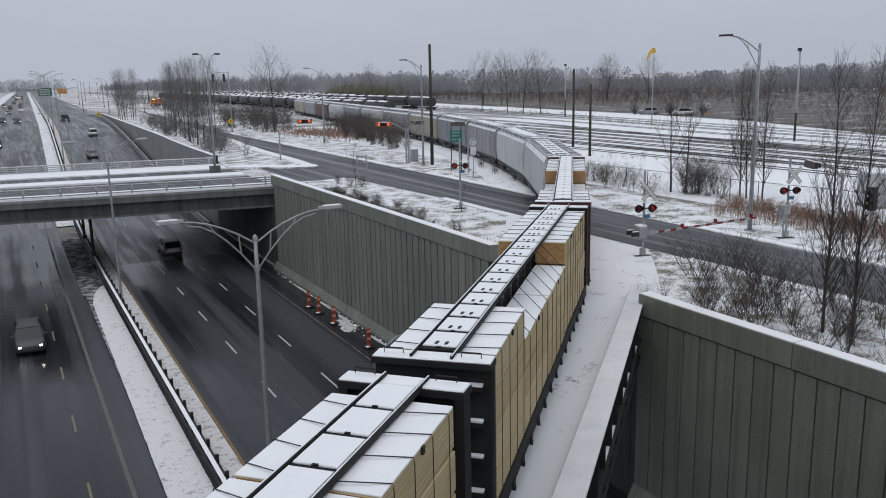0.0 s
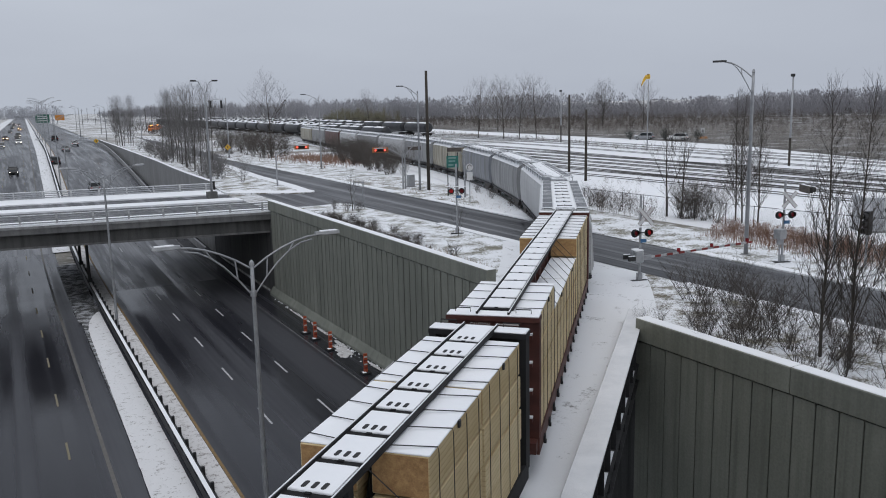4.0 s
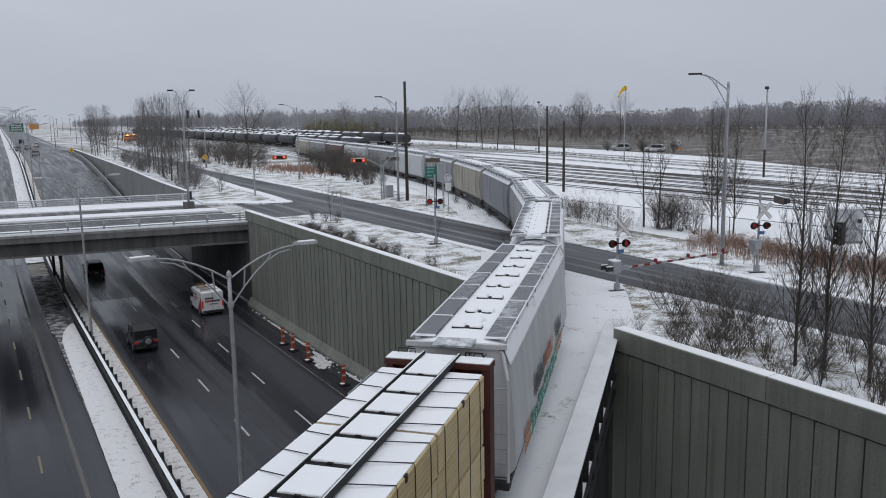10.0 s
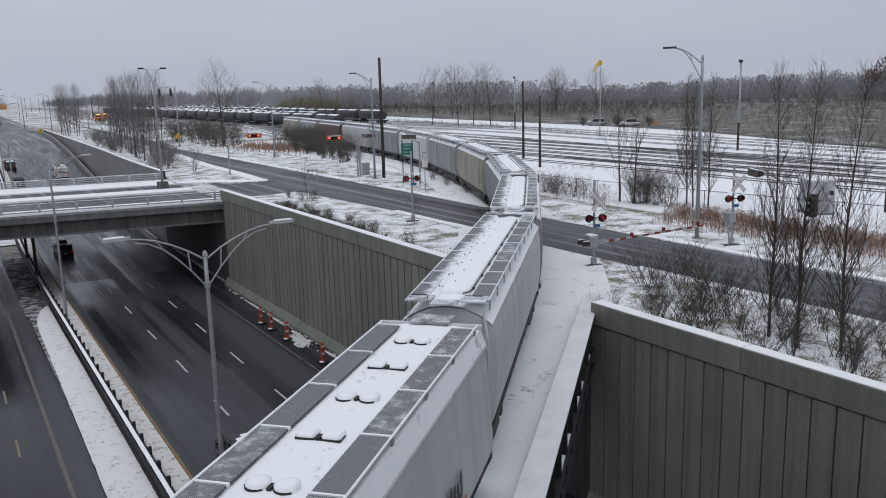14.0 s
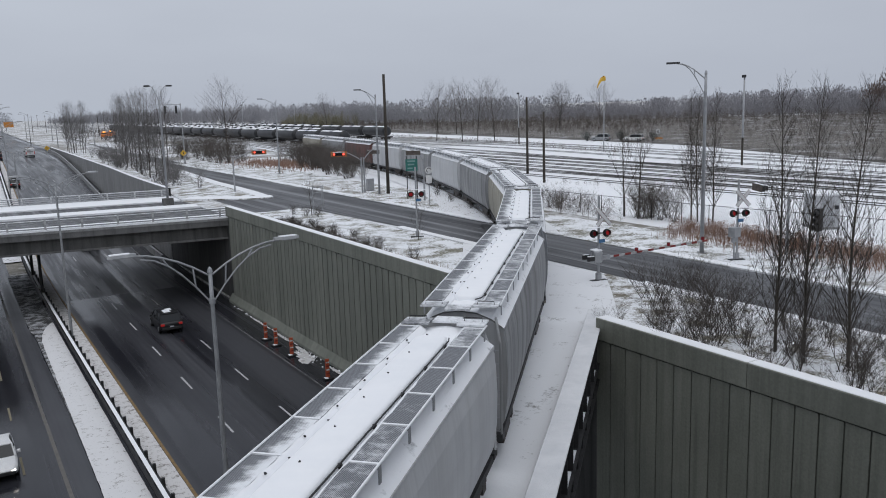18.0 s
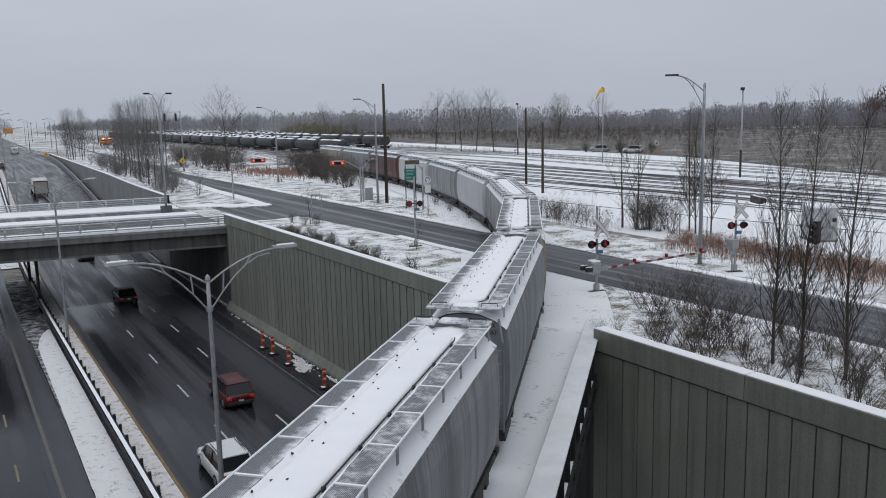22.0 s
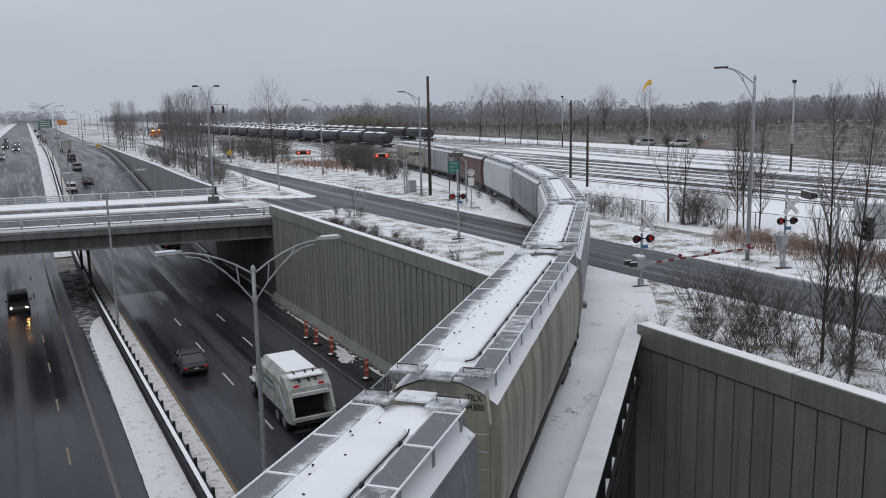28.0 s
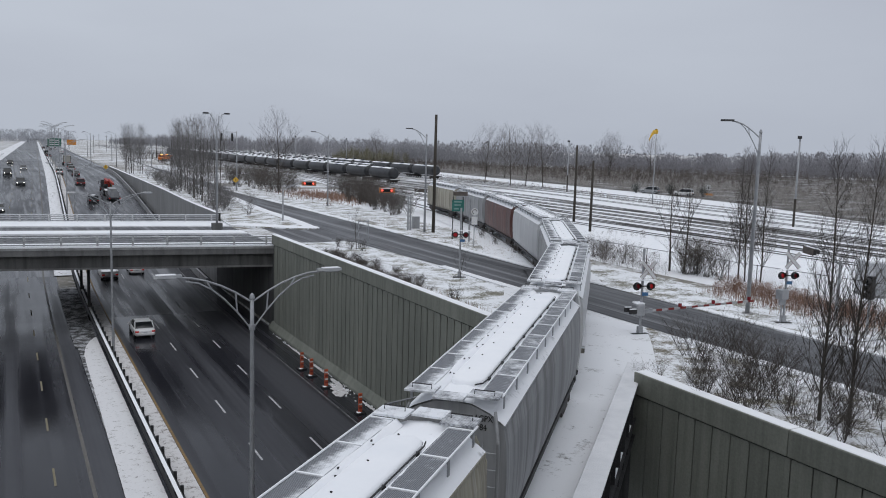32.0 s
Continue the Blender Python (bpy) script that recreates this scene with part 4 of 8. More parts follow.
        # snow drifted from the hatch onto the inner part of the boards
        for sx, reach, sd in ((-1, 0.7, L), (1, 0.7, L + 40)):
            dr = bmesh.new()
            rows = []
            for y in frange(-h + 0.35, h - 0.35, 0.16):
                e = reach + 0.07 * noise.noise(Vector((sd, y * 0.75, 1.0))) + 0.05 * noise.noise(Vector((sd, y * 2.6, 5.0)))
                rows.append([dr.verts.new((sx * x, y, z)) for x, z in ((0.57 if sx > 0 else 0.5, 4.45), (0.62, 4.54 + 0.02 * noise.noise(Vector((sd, y * 3, 9)))), (max(0.66, e - 0.06), 4.572), (max(0.69, e), 4.5815))])
            for r0, r1 in zip(rows, rows[1:]):
                for k in range(3):
                    dr.faces.new((r0[k], r0[k + 1], r1[k + 1], r1[k]))
            part("snow_drift", dr, SNOW, car, "uneven snow drifted along the hatch", smooth=True)
        nub = finish("hatch_clip", boxes((-0.016, 0.016, -0.018, 0.018, 0, 0.025), (-0.006, 0.03, -0.008, 0.008, 0.015, 0.035)), STEEL_DARK)
        for k in range(9):
            y = -a + 0.2 + k * (2 * a - 0.4) / 8
            part("hatch_clip", nub, None, car, m=pose(-0.16, y + 0.4, 4.61, 0, 0, 31 * k))
            part("hatch_clip", nub, None, car, m=pose(-0.62, y, 4.57, 0, 0, 57 * k))
        part("locking_bar", tube(bmesh.new(), [(0.3, -a - 0.38, 4.52), (0.5, -a - 0.25, 4.54), (0.55, -a, 4.55), (0.55, a, 4.55), (0.48, a + 0.25, 4.54)], 0.019, 6), CABLE, car, "dark locking bar")
        cl = finish("clamp", boxes((-0.05, 0.04, -0.02, 0.02, -0.05, 0.035)), STEEL_DARK)
        for k in range(8):
            y = -a + 0.3 + k * (2 * a - 0.6) / 7
            part("clamp", cl, None, car, m=pose(0.54, y, 4.51, 0, 0, random.uniform(-20, 20)))
            part("clamp", cl, None, car, m=pose(-0.56, y + 0.1, 4.49, 0, 0, 180))
        plat = finish("end_platform", boxes((-0.42, 0.42, -0.4, 0.1, -0.02, 0.025)), GRATE_SNOW)
        wing = finish("crosswalk", boxes((0, 0.85, -0.28, 0.28, -0.02, 0.025)), GRATE_SNOW)
        for sy, r in ((-1, 0), (1, 180)):
            part("end_platform", plat, None, car, "snowy end grating", m=pose(0, sy * (h + 0.02), 4.6, 0, 0, r))
            part("crosswalk", wing, None, car, "snowy crosswalk grating", m=pose(0.45, sy * (h - 0.12), 4.62))
            part("crosswalk", wing, None, car, "snowy crosswalk grating", m=pose(-0.45, sy * (h - 0.12), 4.62, 0, 0, 180))
            for sx in (-1, 1):
                part("grab_iron", tube(bmesh.new(), [(sx * 0.6, sy * (h - 0.05), 4.64), (sx * 0.6, sy * (h - 0.05), 4.74), (sx * 1.15, sy * (h - 0.05), 4.74), (sx * 1.15, sy * (h - 0.05), 4.64)], 0.015, 5), STEEL_DARK, car)
    else:
        def disc(r, z0, z1, dome, dx=0.0, dy=0.0):
            bm = bmesh.new()
            ring = [(math.cos(math.pi * k / 8), math.sin(math.pi * k / 8)) for k in range(16)]
            loft(bm, [[(x * r * q + dx, y * r * q + dy, z) for x, y in ring] for q, z in ((1, z0), (1, z1), (0.6, z1 + dome))], closed=True)
            bm.faces.new([v for v in bm.verts][-16:])
            return bm
        lid = finish("hatch_lid", disc(0.2, 0, 0.09, 0.03), SNOW, True)
        # black disc set off towards the camera so a dark crescent shows
        rim = finish("hatch_rim", disc(0.2, -0.03, 0.05, 0.0, -0.012, -0.014), CABLE)
        slab = finish("hatch_lid", boxes((-0.17, 0.17, -0.14, 0.17, 0, 0.12)), SNOW, bevel=0.03)
        under = finish("hatch_rim", boxes((-0.18, 0.172, -0.147, 0.1, -0.03, 0.055)), CABLE)
        hinge = finish("hatch_hinge", boxes((-0.035, 0.035, -0.15, 0.02, 0.0, 0.06)), CABLE)
        for k in range(8):
            y = -h + 1.5 + k * (2 * h - 3) / 7
            for sx in (-1, 1):
                lo = part("hatch_lid", lid if k % 2 else slab, None, car, "snow-topped round hatch lid" if k % 2 else "snow-topped hatch lid", m=pose(sx * 0.235, y, 4.45))
                part("hatch_rim", rim if k % 2 else under, None, lo, "dark hatch rim")
            part("hatch_hinge", hinge, None, car, "dark gap and hinge of the hatch", m=pose(0, y, 4.46))
        plat = finish("end_platform", boxes((-0.5, 0.5, -0.5, 0.2, -0.02, 0.025)), GRATE_SNOW)
        for sy, r in ((-1, 0), (1, 180)):
            part("end_platform", plat, None, car, "snowy end grating", m=pose(0, sy * h, 4.52, 0, 0, r))
            part("end_beam", boxes((-1.3, 1.3, sy * h - 0.06, sy * h + 0.06, 4.36, 4.48)), S, car)
    # end details
    for sy in (-1, 1):
        y = sy * h
        yo = y + sy * 0.32
        for sx in (-1, 1):
            part("corner_post", tube(bmesh.new(), [(sx * 1.38, yo, 0.95), (sx * 1.38, yo, 3.7), (sx * 1.2, y, 4.3)], 0.045, 6), S, car)
            lad = bmesh.new()
            for k in range(7):
                z = 1.2 + 0.38 * k
                tube(lad, [(sx * 0.95, yo, z), (sx * 1.38, yo, z)], 0.014, 5)
            tube(lad, [(sx * 0.95, yo, 1.0), (sx * 0.95, yo, 3.7)], 0.018, 5)
            part("ladder", lad, STEEL, car)
        part("end_sill", boxes((-1.42, 1.42, y + sy * 0.05 if sy > 0 else y - 0.42, y + 0.42 if sy > 0 else y - 0.05, 0.95, 1.12)), STEEL_DARK, car, "dark end sill platform")
        bm = bmesh.new()
        loft(bm, [[(-1.1, y - sy * 0.05, 3.0), (1.1, y - sy * 0.05, 3.0)], [(-1.1, y - sy * 1.9, 1.0), (1.1, y - sy * 1.9, 1.0)]])
        part("slope_sheet", bm, S, car)
        part("coupler", coupler_me, None, car, m=pose(0, y - 0.1 if sy < 0 else y + 0.1, 0, 0, 0, 0 if sy < 0 else 180))
        bogie(car, sy * (h - 1.75))
    for k in range(3):
        y = (k - 1) * 3.3
        bm = bmesh.new()
        loft(bm, [[(-1.15, y - 1.4, 1.05), (1.15, y - 1.4, 1.05), (1.15, y + 1.4, 1.05), (-1.15, y + 1.4, 1.05)], [(-0.5, y - 0.4, 0.42), (0.5, y - 0.4, 0.42), (0.5, y + 0.4, 0.42), (-0.5, y + 0.4, 0.42)]], closed=True)
        part("discharge_chute", bm, STEEL_DARK, car, "dark hopper discharge chute")
        part("gate_gear", boxes((0.75, 1.08, y - 0.35, y + 0.35, 0.45, 0.7)), STEEL_DARK, car)
    if mark:
        part("reporting_mark", words(mark + "\n" + mark2, 0.2 if mark2 else 0.27, DECAL_BLACK, 0.008), None, car, "black stencilled reporting mark", m=pose(0.88 if mark2 else 0.45, -h - 0.014, 4.06, 90, 0, 0))
    for (ya, yb, za, zb, c) in graffiti:
        k = 7
        gr = part("graffiti", boxes((1.57, 1.574, ya, yb, za + 0.05, za + 0.12)), c, car, "sprayed graffiti on the side", m=pose(0.012, 0, 0))
        for i in range(k):
            g = bmesh.new()
            y0 = ya + (yb - ya) * i / k
            wv = (yb - ya) / k
            zt = zb - 0.12 * (i % 3) * (zb - za)
            q = (zb - za) * 0.22
            pts = [(y0 + 0.12 * wv, za + 0.04 * (i % 3)), (y0 + 0.8 * wv, za), (y0 + 0.98 * wv, za + q), (y0 + 0.86 * wv, zt - q), (y0 + 0.7 * wv, zt), (y0 + 0.2 * wv, zt - 0.03), (y0 + 0.02 * wv, zt - 1.3 * q), (y0 + 0.3 * wv, (za + zt) / 2)]
            xs_ = 1.575 + 0.001 * i
            g.faces.new([g.verts.new((xs_, y, z)) for y, z in pts])
            part("sprayed_letter", g, c, gr)
    return car


PAINT_TEAL = grainy("teal_spray_paint", (0.02, 0.2, 0.14), (0.06, 0.32, 0.22), 5, 40, 0.6)
PAINT_ORANGE = grainy("orange_spray_paint", (0.45, 0.14, 0.03), (0.55, 0.25, 0.12), 5, 40, 0.6)
PAINT_INK = grainy("black_spray_paint", (0.03, 0.035, 0.04), (0.09, 0.1, 0.1), 5, 40, 0.6)
PAINT_PALE = grainy("white_spray_paint", (0.4, 0.4, 0.4), (0.55, 0.55, 0.55), 5, 40, 0.6)

# lumber: board courses show as fine lines
def lumber_mat(name, ca, cb):
    m, n, l, b = nodes_of(name)
    tc = n.new("ShaderNodeTexCoord")
    w = n.new("ShaderNodeTexWave")
    w.bands_direction = "Z"
    w.inputs["Scale"].default_value = 2.9
    w.inputs["Distortion"].default_value = 1.6
    w.inputs["Detail"].default_value = 2
    l.new(tc.outputs["Object"], w.inputs["Vector"])
    big = noise_node(n, l, 1.4, 6, 0.72, (1, 0.45, 4))
    info = n.new("ShaderNodeObjectInfo")
    a = n.new("ShaderNodeMath")
    a.operation = "MULTIPLY_ADD"
    l.new(info.outputs["Random"], a.inputs[0])
    a.inputs[1].default_value = 0.3
    l.new(big, a.inputs[2])
    col = ramp(n, l, a.outputs[0], [(0.35, ca), (0.85, cb)])
    line = ramp(n, l, w.outputs["Fac"], [(0.0, (0.78, 0.75, 0.7)), (0.16, (1, 1, 1))])
    mu = n.new("ShaderNodeMixRGB")
    mu.blend_type = "MULTIPLY"
    mu.inputs[0].default_value = 1.0
    l.new(col, mu.inputs[1])
    l.new(line, mu.inputs[2])
    l.new(mu.outputs[0], b.inputs["Base Color"])
    b.inputs["Roughness"].default_value = 0.8
    bump(n, l, b, w.outputs["Fac"], 0.3, 0.01)
    return m


LUMBER_SIDE = lumber_mat("stacked_lumber", (0.5, 0.38, 0.2), (0.68, 0.56, 0.34))
FRAME_BLACK = grainy("black_steel_frame", (0.007, 0.007, 0.0085), (0.018, 0.018, 0.02), 2, 40, 0.8, 0.0, 0.1)
# near-black colour stands in for the dark down the open walkway gaps
GAP_BLACK = grainy("near_black_gap_fill", (0.003, 0.003, 0.0035), (0.007, 0.007, 0.008), 2, 40, 0.95, 0.0, 0.05)
FRAME_RED = grainy("oxide_red_steel_frame", (0.06, 0.018, 0.014), (0.11, 0.035, 0.026), 2, 40, 0.6, 0.1, 0.15)


def centerbeam(name, L, mat, loads, label, caution=False, seed=1, slots=False):
    """A centre-beam flat car with lumber bundles; loads: layers in each of five groups."""
    rnd = random.Random(seed)
    car = thing(name, label, "rail car")
    h = L / 2 - 0.65
    part("deck", boxes((-1.46, 1.46, -h, h, 0.95, 1.2)), mat, car, "steel deck")
    for sx in (-1, 1):
        part("side_sill", boxes((sx * 1.46 - 0.05, sx * 1.46 + 0.05, -h, h, 0.75, 1.22)), mat, car)
        hook = finish("winch", boxes((-0.04, 0.07, -0.12, 0.12, -0.12, 0.06), (0.0, 0.1, -0.04, 0.04, -0.18, -0.08)), FRAME_BLACK)
        k = 0
        y = -h + 1.0
        while y < h - 0.8:
            part("winch", hook, None, car, m=pose(sx * 1.5, y, 0.85, 0, 0, 0 if sx > 0 else 180))
            y += 1.22
    for sy in (-1, 1):
        y0, y1 = (-h, -h + 0.4) if sy < 0 else (h - 0.4, h)
        yf = -h if sy < 0 else h
        part("bulkhead", boxes((-1.5, 1.5, min(yf, yf - sy * 0.12) + 0.0, max(yf, yf - sy * 0.12), 1.2, 4.42)), mat, car, "steel end bulkhead")
        for xa, xb in ((-1.52, -1.3), (1.3, 1.52), (-0.1, 0.1)):
            fr = bmesh.new()
            box_bm(fr, xa, xb, yf - sy * 0.1 if sy < 0 else yf - 0.3, yf + 0.3 if sy < 0 else yf - sy * -0.1, 1.15, 4.42)
            part("bulkhead_post", fr, mat, car)
        for z in (1.7, 2.45, 3.2, 3.95):
            part("bulkhead_rib", boxes((-1.3, 1.3, yf - 0.14 if sy < 0 else yf, yf if sy < 0 else yf + 0.14, z, z + 0.1)), mat, car)
            part("rib_snow", boxes((0.95, 1.3, yf - 0.14 if sy < 0 else yf, yf if sy < 0 else yf + 0.14, z + 0.1, z + 0.14)), SNOW, car)
        part("bulkhead_cap", boxes((-1.54, 1.54, min(yf + 0.16 * sy, yf - sy * 0.32), max(yf + 0.16 * sy, yf - sy * 0.32), 4.4, 4.52)), mat, car)
        part("cap_snow", boxes((-1.52, 1.52, min(yf + 0.15 * sy, yf - sy * 0.3), max(yf + 0.15 * sy, yf - sy * 0.3), 4.52, 4.57)), SNOW, car, "snow on the bulkhead", bevel=0.02)
        for sx in (-1, 1):
            part("grab_iron", tube(bmesh.new(), [(sx * 0.75, yf, 4.6), (sx * 0.75, yf, 4.7), (sx * 1.25, yf, 4.7), (sx * 1.25, yf, 4.6)], 0.016, 5), FRAME_BLACK, car)
        part("end_sill", boxes((-1.45, 1.45, min(yf, yf + sy * 0.35), max(yf, yf + sy * 0.35), 0.9, 1.2)), mat, car)
        part("coupler", coupler_me, None, car, m=pose(0, yf, 0, 0, 0, 0 if sy < 0 else 180))
        bogie(car, sy * (h - 2.0))
        if caution and sy < 0:
            part("lettering", words("CAUTION", 0.15, DECAL_WHITE), None, car, "faded white CAUTION lettering", m=pose(-0.4, yf - 0.165, 4.25, 90, 0, 0))
            for k, (x0, x1) in enumerate(((0.0, 0.75), (0.1, 0.65))):
                part("lettering_bar", boxes((x0 + 0.12, x1 + 0.12, yf - 0.168, yf - 0.16, 4.31 - 0.08 * k, 4.345 - 0.08 * k)), DECAL_WHITE, car)
            part("lettering", words("627543", 0.17, DECAL_WHITE), None, car, "faded white car number", m=pose(0.62, yf - 0.165, 4.05, 90, 0, 0))
    # centre truss
    inner = h - 0.4
    cols = 15
    colm = finish("truss_column", boxes((-0.11, 0.11, -0.09, 0.09, 1.2, 4.5)), mat)
    for k in range(cols + 1):
        y = -inner + 2 * inner * k / cols
        part("truss_column", colm, None, car, m=pose(0, y, 0))
        if k < cols:
            y2 = -inner + 2 * inner * (k + 1) / cols
            part("truss_brace", tube(bmesh.new(), [(0, y, 1.3 if k % 2 else 4.4), (0, y2, 4.4 if k % 2 else 1.3)], 0.07, 4), mat, car)
    part("top_chord", boxes((-0.2, 0.2, -inner, inner, 4.42, 4.55)), mat, car)
    for sx in (-1, 1):
        part("chord_rail", boxes((sx * 0.52 - 0.03, sx * 0.52 + 0.03, -h - 0.1, h + 0.1, 4.5, 4.635)), FRAME_BLACK, car, "dark side angle of the top walkway")
        part("rail_snow", boxes((sx * 0.53 - 0.016, sx * 0.53 + 0.012, -h - 0.1, h + 0.1, 4.635, 4.645)), SNOW, car, "thin snow on the angle")
    n = 17
    st = 2 * inner / n
    pan = bmesh.new()
    ny = 9
    wide = 0.09 if seed == 1 else 0.16
    rim = [(-0.455 + 0.91 * k / ny, wide + 0.03 * noise.noise(Vector((k * 1.7, seed, 0)))) for k in range(ny + 1)] + [(0.455 - 0.91 * k / ny, st - 0.035) for k in range(ny + 1)]
    loft(pan, [[(x, y, 0.0) for x, y in rim], [(x, y, 0.04) for x, y in rim], [(x * 0.97, st / 2 + (y - st / 2) * 0.97, 0.055) for x, y in rim]], closed=True)
    pan.faces.new(pan.verts[:][-len(rim):])
    pm = finish("snow_panel", pan, SNOW)
    # black blocks on the snow stand in for the dark of open slots
    holes = finish("drain_slot", boxes((-0.045, 0.045, -0.08, 0.08, 0.02, 0.064), (-0.03, 0.03, -0.1, 0.1, 0.02, 0.062)), CABLE)
    # the bar fills the open gap, its shade put into the colour
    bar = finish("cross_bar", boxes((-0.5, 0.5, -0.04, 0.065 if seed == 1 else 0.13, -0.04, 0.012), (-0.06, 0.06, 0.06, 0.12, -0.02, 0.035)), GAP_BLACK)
    for k in range(n):
        y = -inner + k * st
        part("snow_panel", pm, None, car, m=pose(0, y, 4.56))
        part("cross_bar", bar, None, car, m=pose(0, y, 4.58))
        if slots:
            for x in (-0.2, 0.0, 0.2) if k > n / 2 else (-0.13, 0.13):
                part("drain_slot", holes, None, car, m=pose(x, y + st * 0.3, 4.56))
    # lumber bundles
    shares = [1.0, 1.15, 1.1, 0.9, 0.93]
    starts = [sum(shares[:k]) / sum(shares) * (2 * inner - 0.5) for k in range(len(loads) + 1)]
    lay = 0.8
    for sx in (-1, 1):
        for gi, layers in enumerate(loads):
            glen = starts[gi + 1] - starts[gi]
            y0 = -inner + 0.25 + starts[gi]
            for li in range(layers):
                j = rnd.uniform(-0.03, 0.03)
                bx = boxes((0.16, 1.45 + j, y0 + 0.03 + abs(j), y0 + glen - 0.04, 1.22 + li * lay + (0.06 if li else 0), 1.22 + (li + 1) * lay))
                ob = part("lumber_pack", bx, LUMBER_SIDE, car, "strapped bundle of pale sawn boards", bevel=0.012, m=pose(0, 0, 0) if sx > 0 else Matrix.Diagonal((-1, 1, 1, 1)))
                for e in (y0 + 0.025 + abs(j), y0 + glen - 0.036):
                    if li == layers - 1:
                        eb = boxes((0.18, 1.42 + j, e - 0.004, e + 0.004, 1.3 + li * lay, 1.2 + (li + 1) * lay))
                        part("bundle_end", eb, LUMBER_END, car, "brown end grain of the boards", m=pose(0, 0, 0) if sx > 0 else Matrix.Diagonal((-1, 1, 1, 1)))
            zt = 1.22 + layers * lay
            sn = boxes((0.18, 1.44, y0 + 0.05, y0 + glen - 0.06, zt, zt + 0.035))
            part("load_snow", sn, SNOW, car, "snow on the lumber", bevel=0.012, m=pose(0, 0, 0) if sx > 0 else Matrix.Diagonal((-1, 1, 1, 1)))
            for k in range(4):
                y = y0 + glen * (0.12 + 0.25 * k)
                part("tie_cable", tube(bmesh.new(), [(sx * 0.52, y - 0.25, 4.52), (sx * 1.47, y, zt + 0.045), (sx * 1.492, y, zt - 0.05), (sx * 1.495, y, 1.0)], 0.011, 4), CABLE, car, "black tie-down cable")
            part("cable_guard", boxes((sx * 1.46 - 0.02, sx * 1.46 + 0.03, y0 + glen * 0.5 - 0.05, y0 + glen * 0.5 + 0.05, zt - 0.1, zt + 0.03)), STEEL_DARK, car)
    return car


def narrow(car, k):
    """Narrows a car body to fit the camera's view; the bogies keep the track's gauge."""
    done = set()
    for ob in car.children_recursive:
        if ob.name.split(".")[0] in ("bogie", "wheel", "side_frame", "coupler"):
            continue
        ob.location.x *= k
        if ob.data.name not in done:
            done.add(ob.data.name)
            for v in ob.data.vertices:
                v.co.x *= k


HEAD = [(0, 0), (6, 23.0), (9, 34.7), (13, 50.1), (19, 73.1), (23, 88.1), (28, 107.6), (32, 122.0)]


def run(t):
    """Metres the train has rolled towards the camera by t seconds."""
    ts, ds = [a for a, b in HEAD], [b for a, b in HEAD]
    c = np.polyfit(ts, ds, 3)
    return float(np.polyval(c, t) - np.polyval(c, 0) * (1 - t / 32))


TRAIN = []
SPANS = [(-23.0, -2.2), (-2.2, 18.6), (18.6, 40.1), (40.1, 56.8), (56.8, 73.3)] + [(73.3 + 16.2 * k, 89.5 + 16.2 * k) for k in range(10)]
G1 = [(-6.3, -5.0, 1.15, 1.9, PAINT_ORANGE), (-4.9, -0.9, 1.1, 1.75, PAINT_TEAL), (-0.8, 2.6, 1.1, 1.7, PAINT_TEAL), (-3.9, -1.7, 1.9, 2.6, PAINT_INK), (-1.2, 1.0, 1.9, 2.5, PAINT_ORANGE), (2.8, 4.6, 1.15, 1.8, PAINT_ORANGE), (2.4, 4.2, 1.9, 2.5, PAINT_INK)]
G2 = [(-4.5, 4.0, 1.6, 3.3, PAINT_PALE)]
G3 = [(-3.0, 2.5, 1.5, 2.7, PAINT_INK)]
CARS = [
    lambda L: centerbeam("lumber_flatcar", L, FRAME_BLACK, (4, 4, 4, 4, 4), "black centre-beam flat car fully loaded with snow-topped lumber", seed=1),
    lambda L: centerbeam("lumber_flatcar", L, FRAME_BLACK, (4, 3, 3, 4, 4), "black centre-beam flat car with stepped bundles of pale lumber", seed=2, slots=True),
    lambda L: centerbeam("lumber_flatcar", L, FRAME_RED, (4, 3, 3, 4, 4), "oxide-red centre-beam flat car with stepped bundles of pale lumber", True, seed=3),
    lambda L: hopper("covered_hopper", L, "light", "hatches", "pale grey flat-sided covered hopper with paired roof hatches and graffiti", "UTCX", "", G1),
    lambda L: hopper("covered_hopper", L, "light", "trough", "pale grey covered hopper with a snowy trough hatch"),
    lambda L: hopper("covered_hopper", L, "grey", "trough", "grey covered hopper with frosted roof walkways"),
    lambda L: hopper("covered_hopper", L, "dark", "trough", "blue-grey covered hopper with stencilled end marks", "TILX", "54563"),
    lambda L: hopper("covered_hopper", L, "tan", "trough", "dirty cream-grey covered hopper with stencilled end marks", "TILX", "54300"),
    lambda L: hopper("covered_hopper", L, "grey", "trough", "grey covered hopper streaked with dirt", "AGPX", "84"),
    lambda L: hopper("covered_hopper", L, "light", "trough", "pale grey covered hopper with rounded sides"),
    lambda L: hopper("covered_hopper", L, "grey", "trough", "grey covered hopper with rounded sides", "", "", G3),
    lambda L: hopper("covered_hopper", L, "light", "trough", "pale weathered covered hopper with rounded sides"),
    lambda L: hopper("covered_hopper", L, "brown", "trough", "oxide-brown covered hopper with pale graffiti", "", "", G2),
    lambda L: hopper("covered_hopper", L, "grey", "trough", "grey weathered covered hopper near the train's tail"),
    lambda L: hopper("covered_hopper", L, "tan", "trough", "cream covered hopper with graffiti, the train's last car", "", "", G3),
]
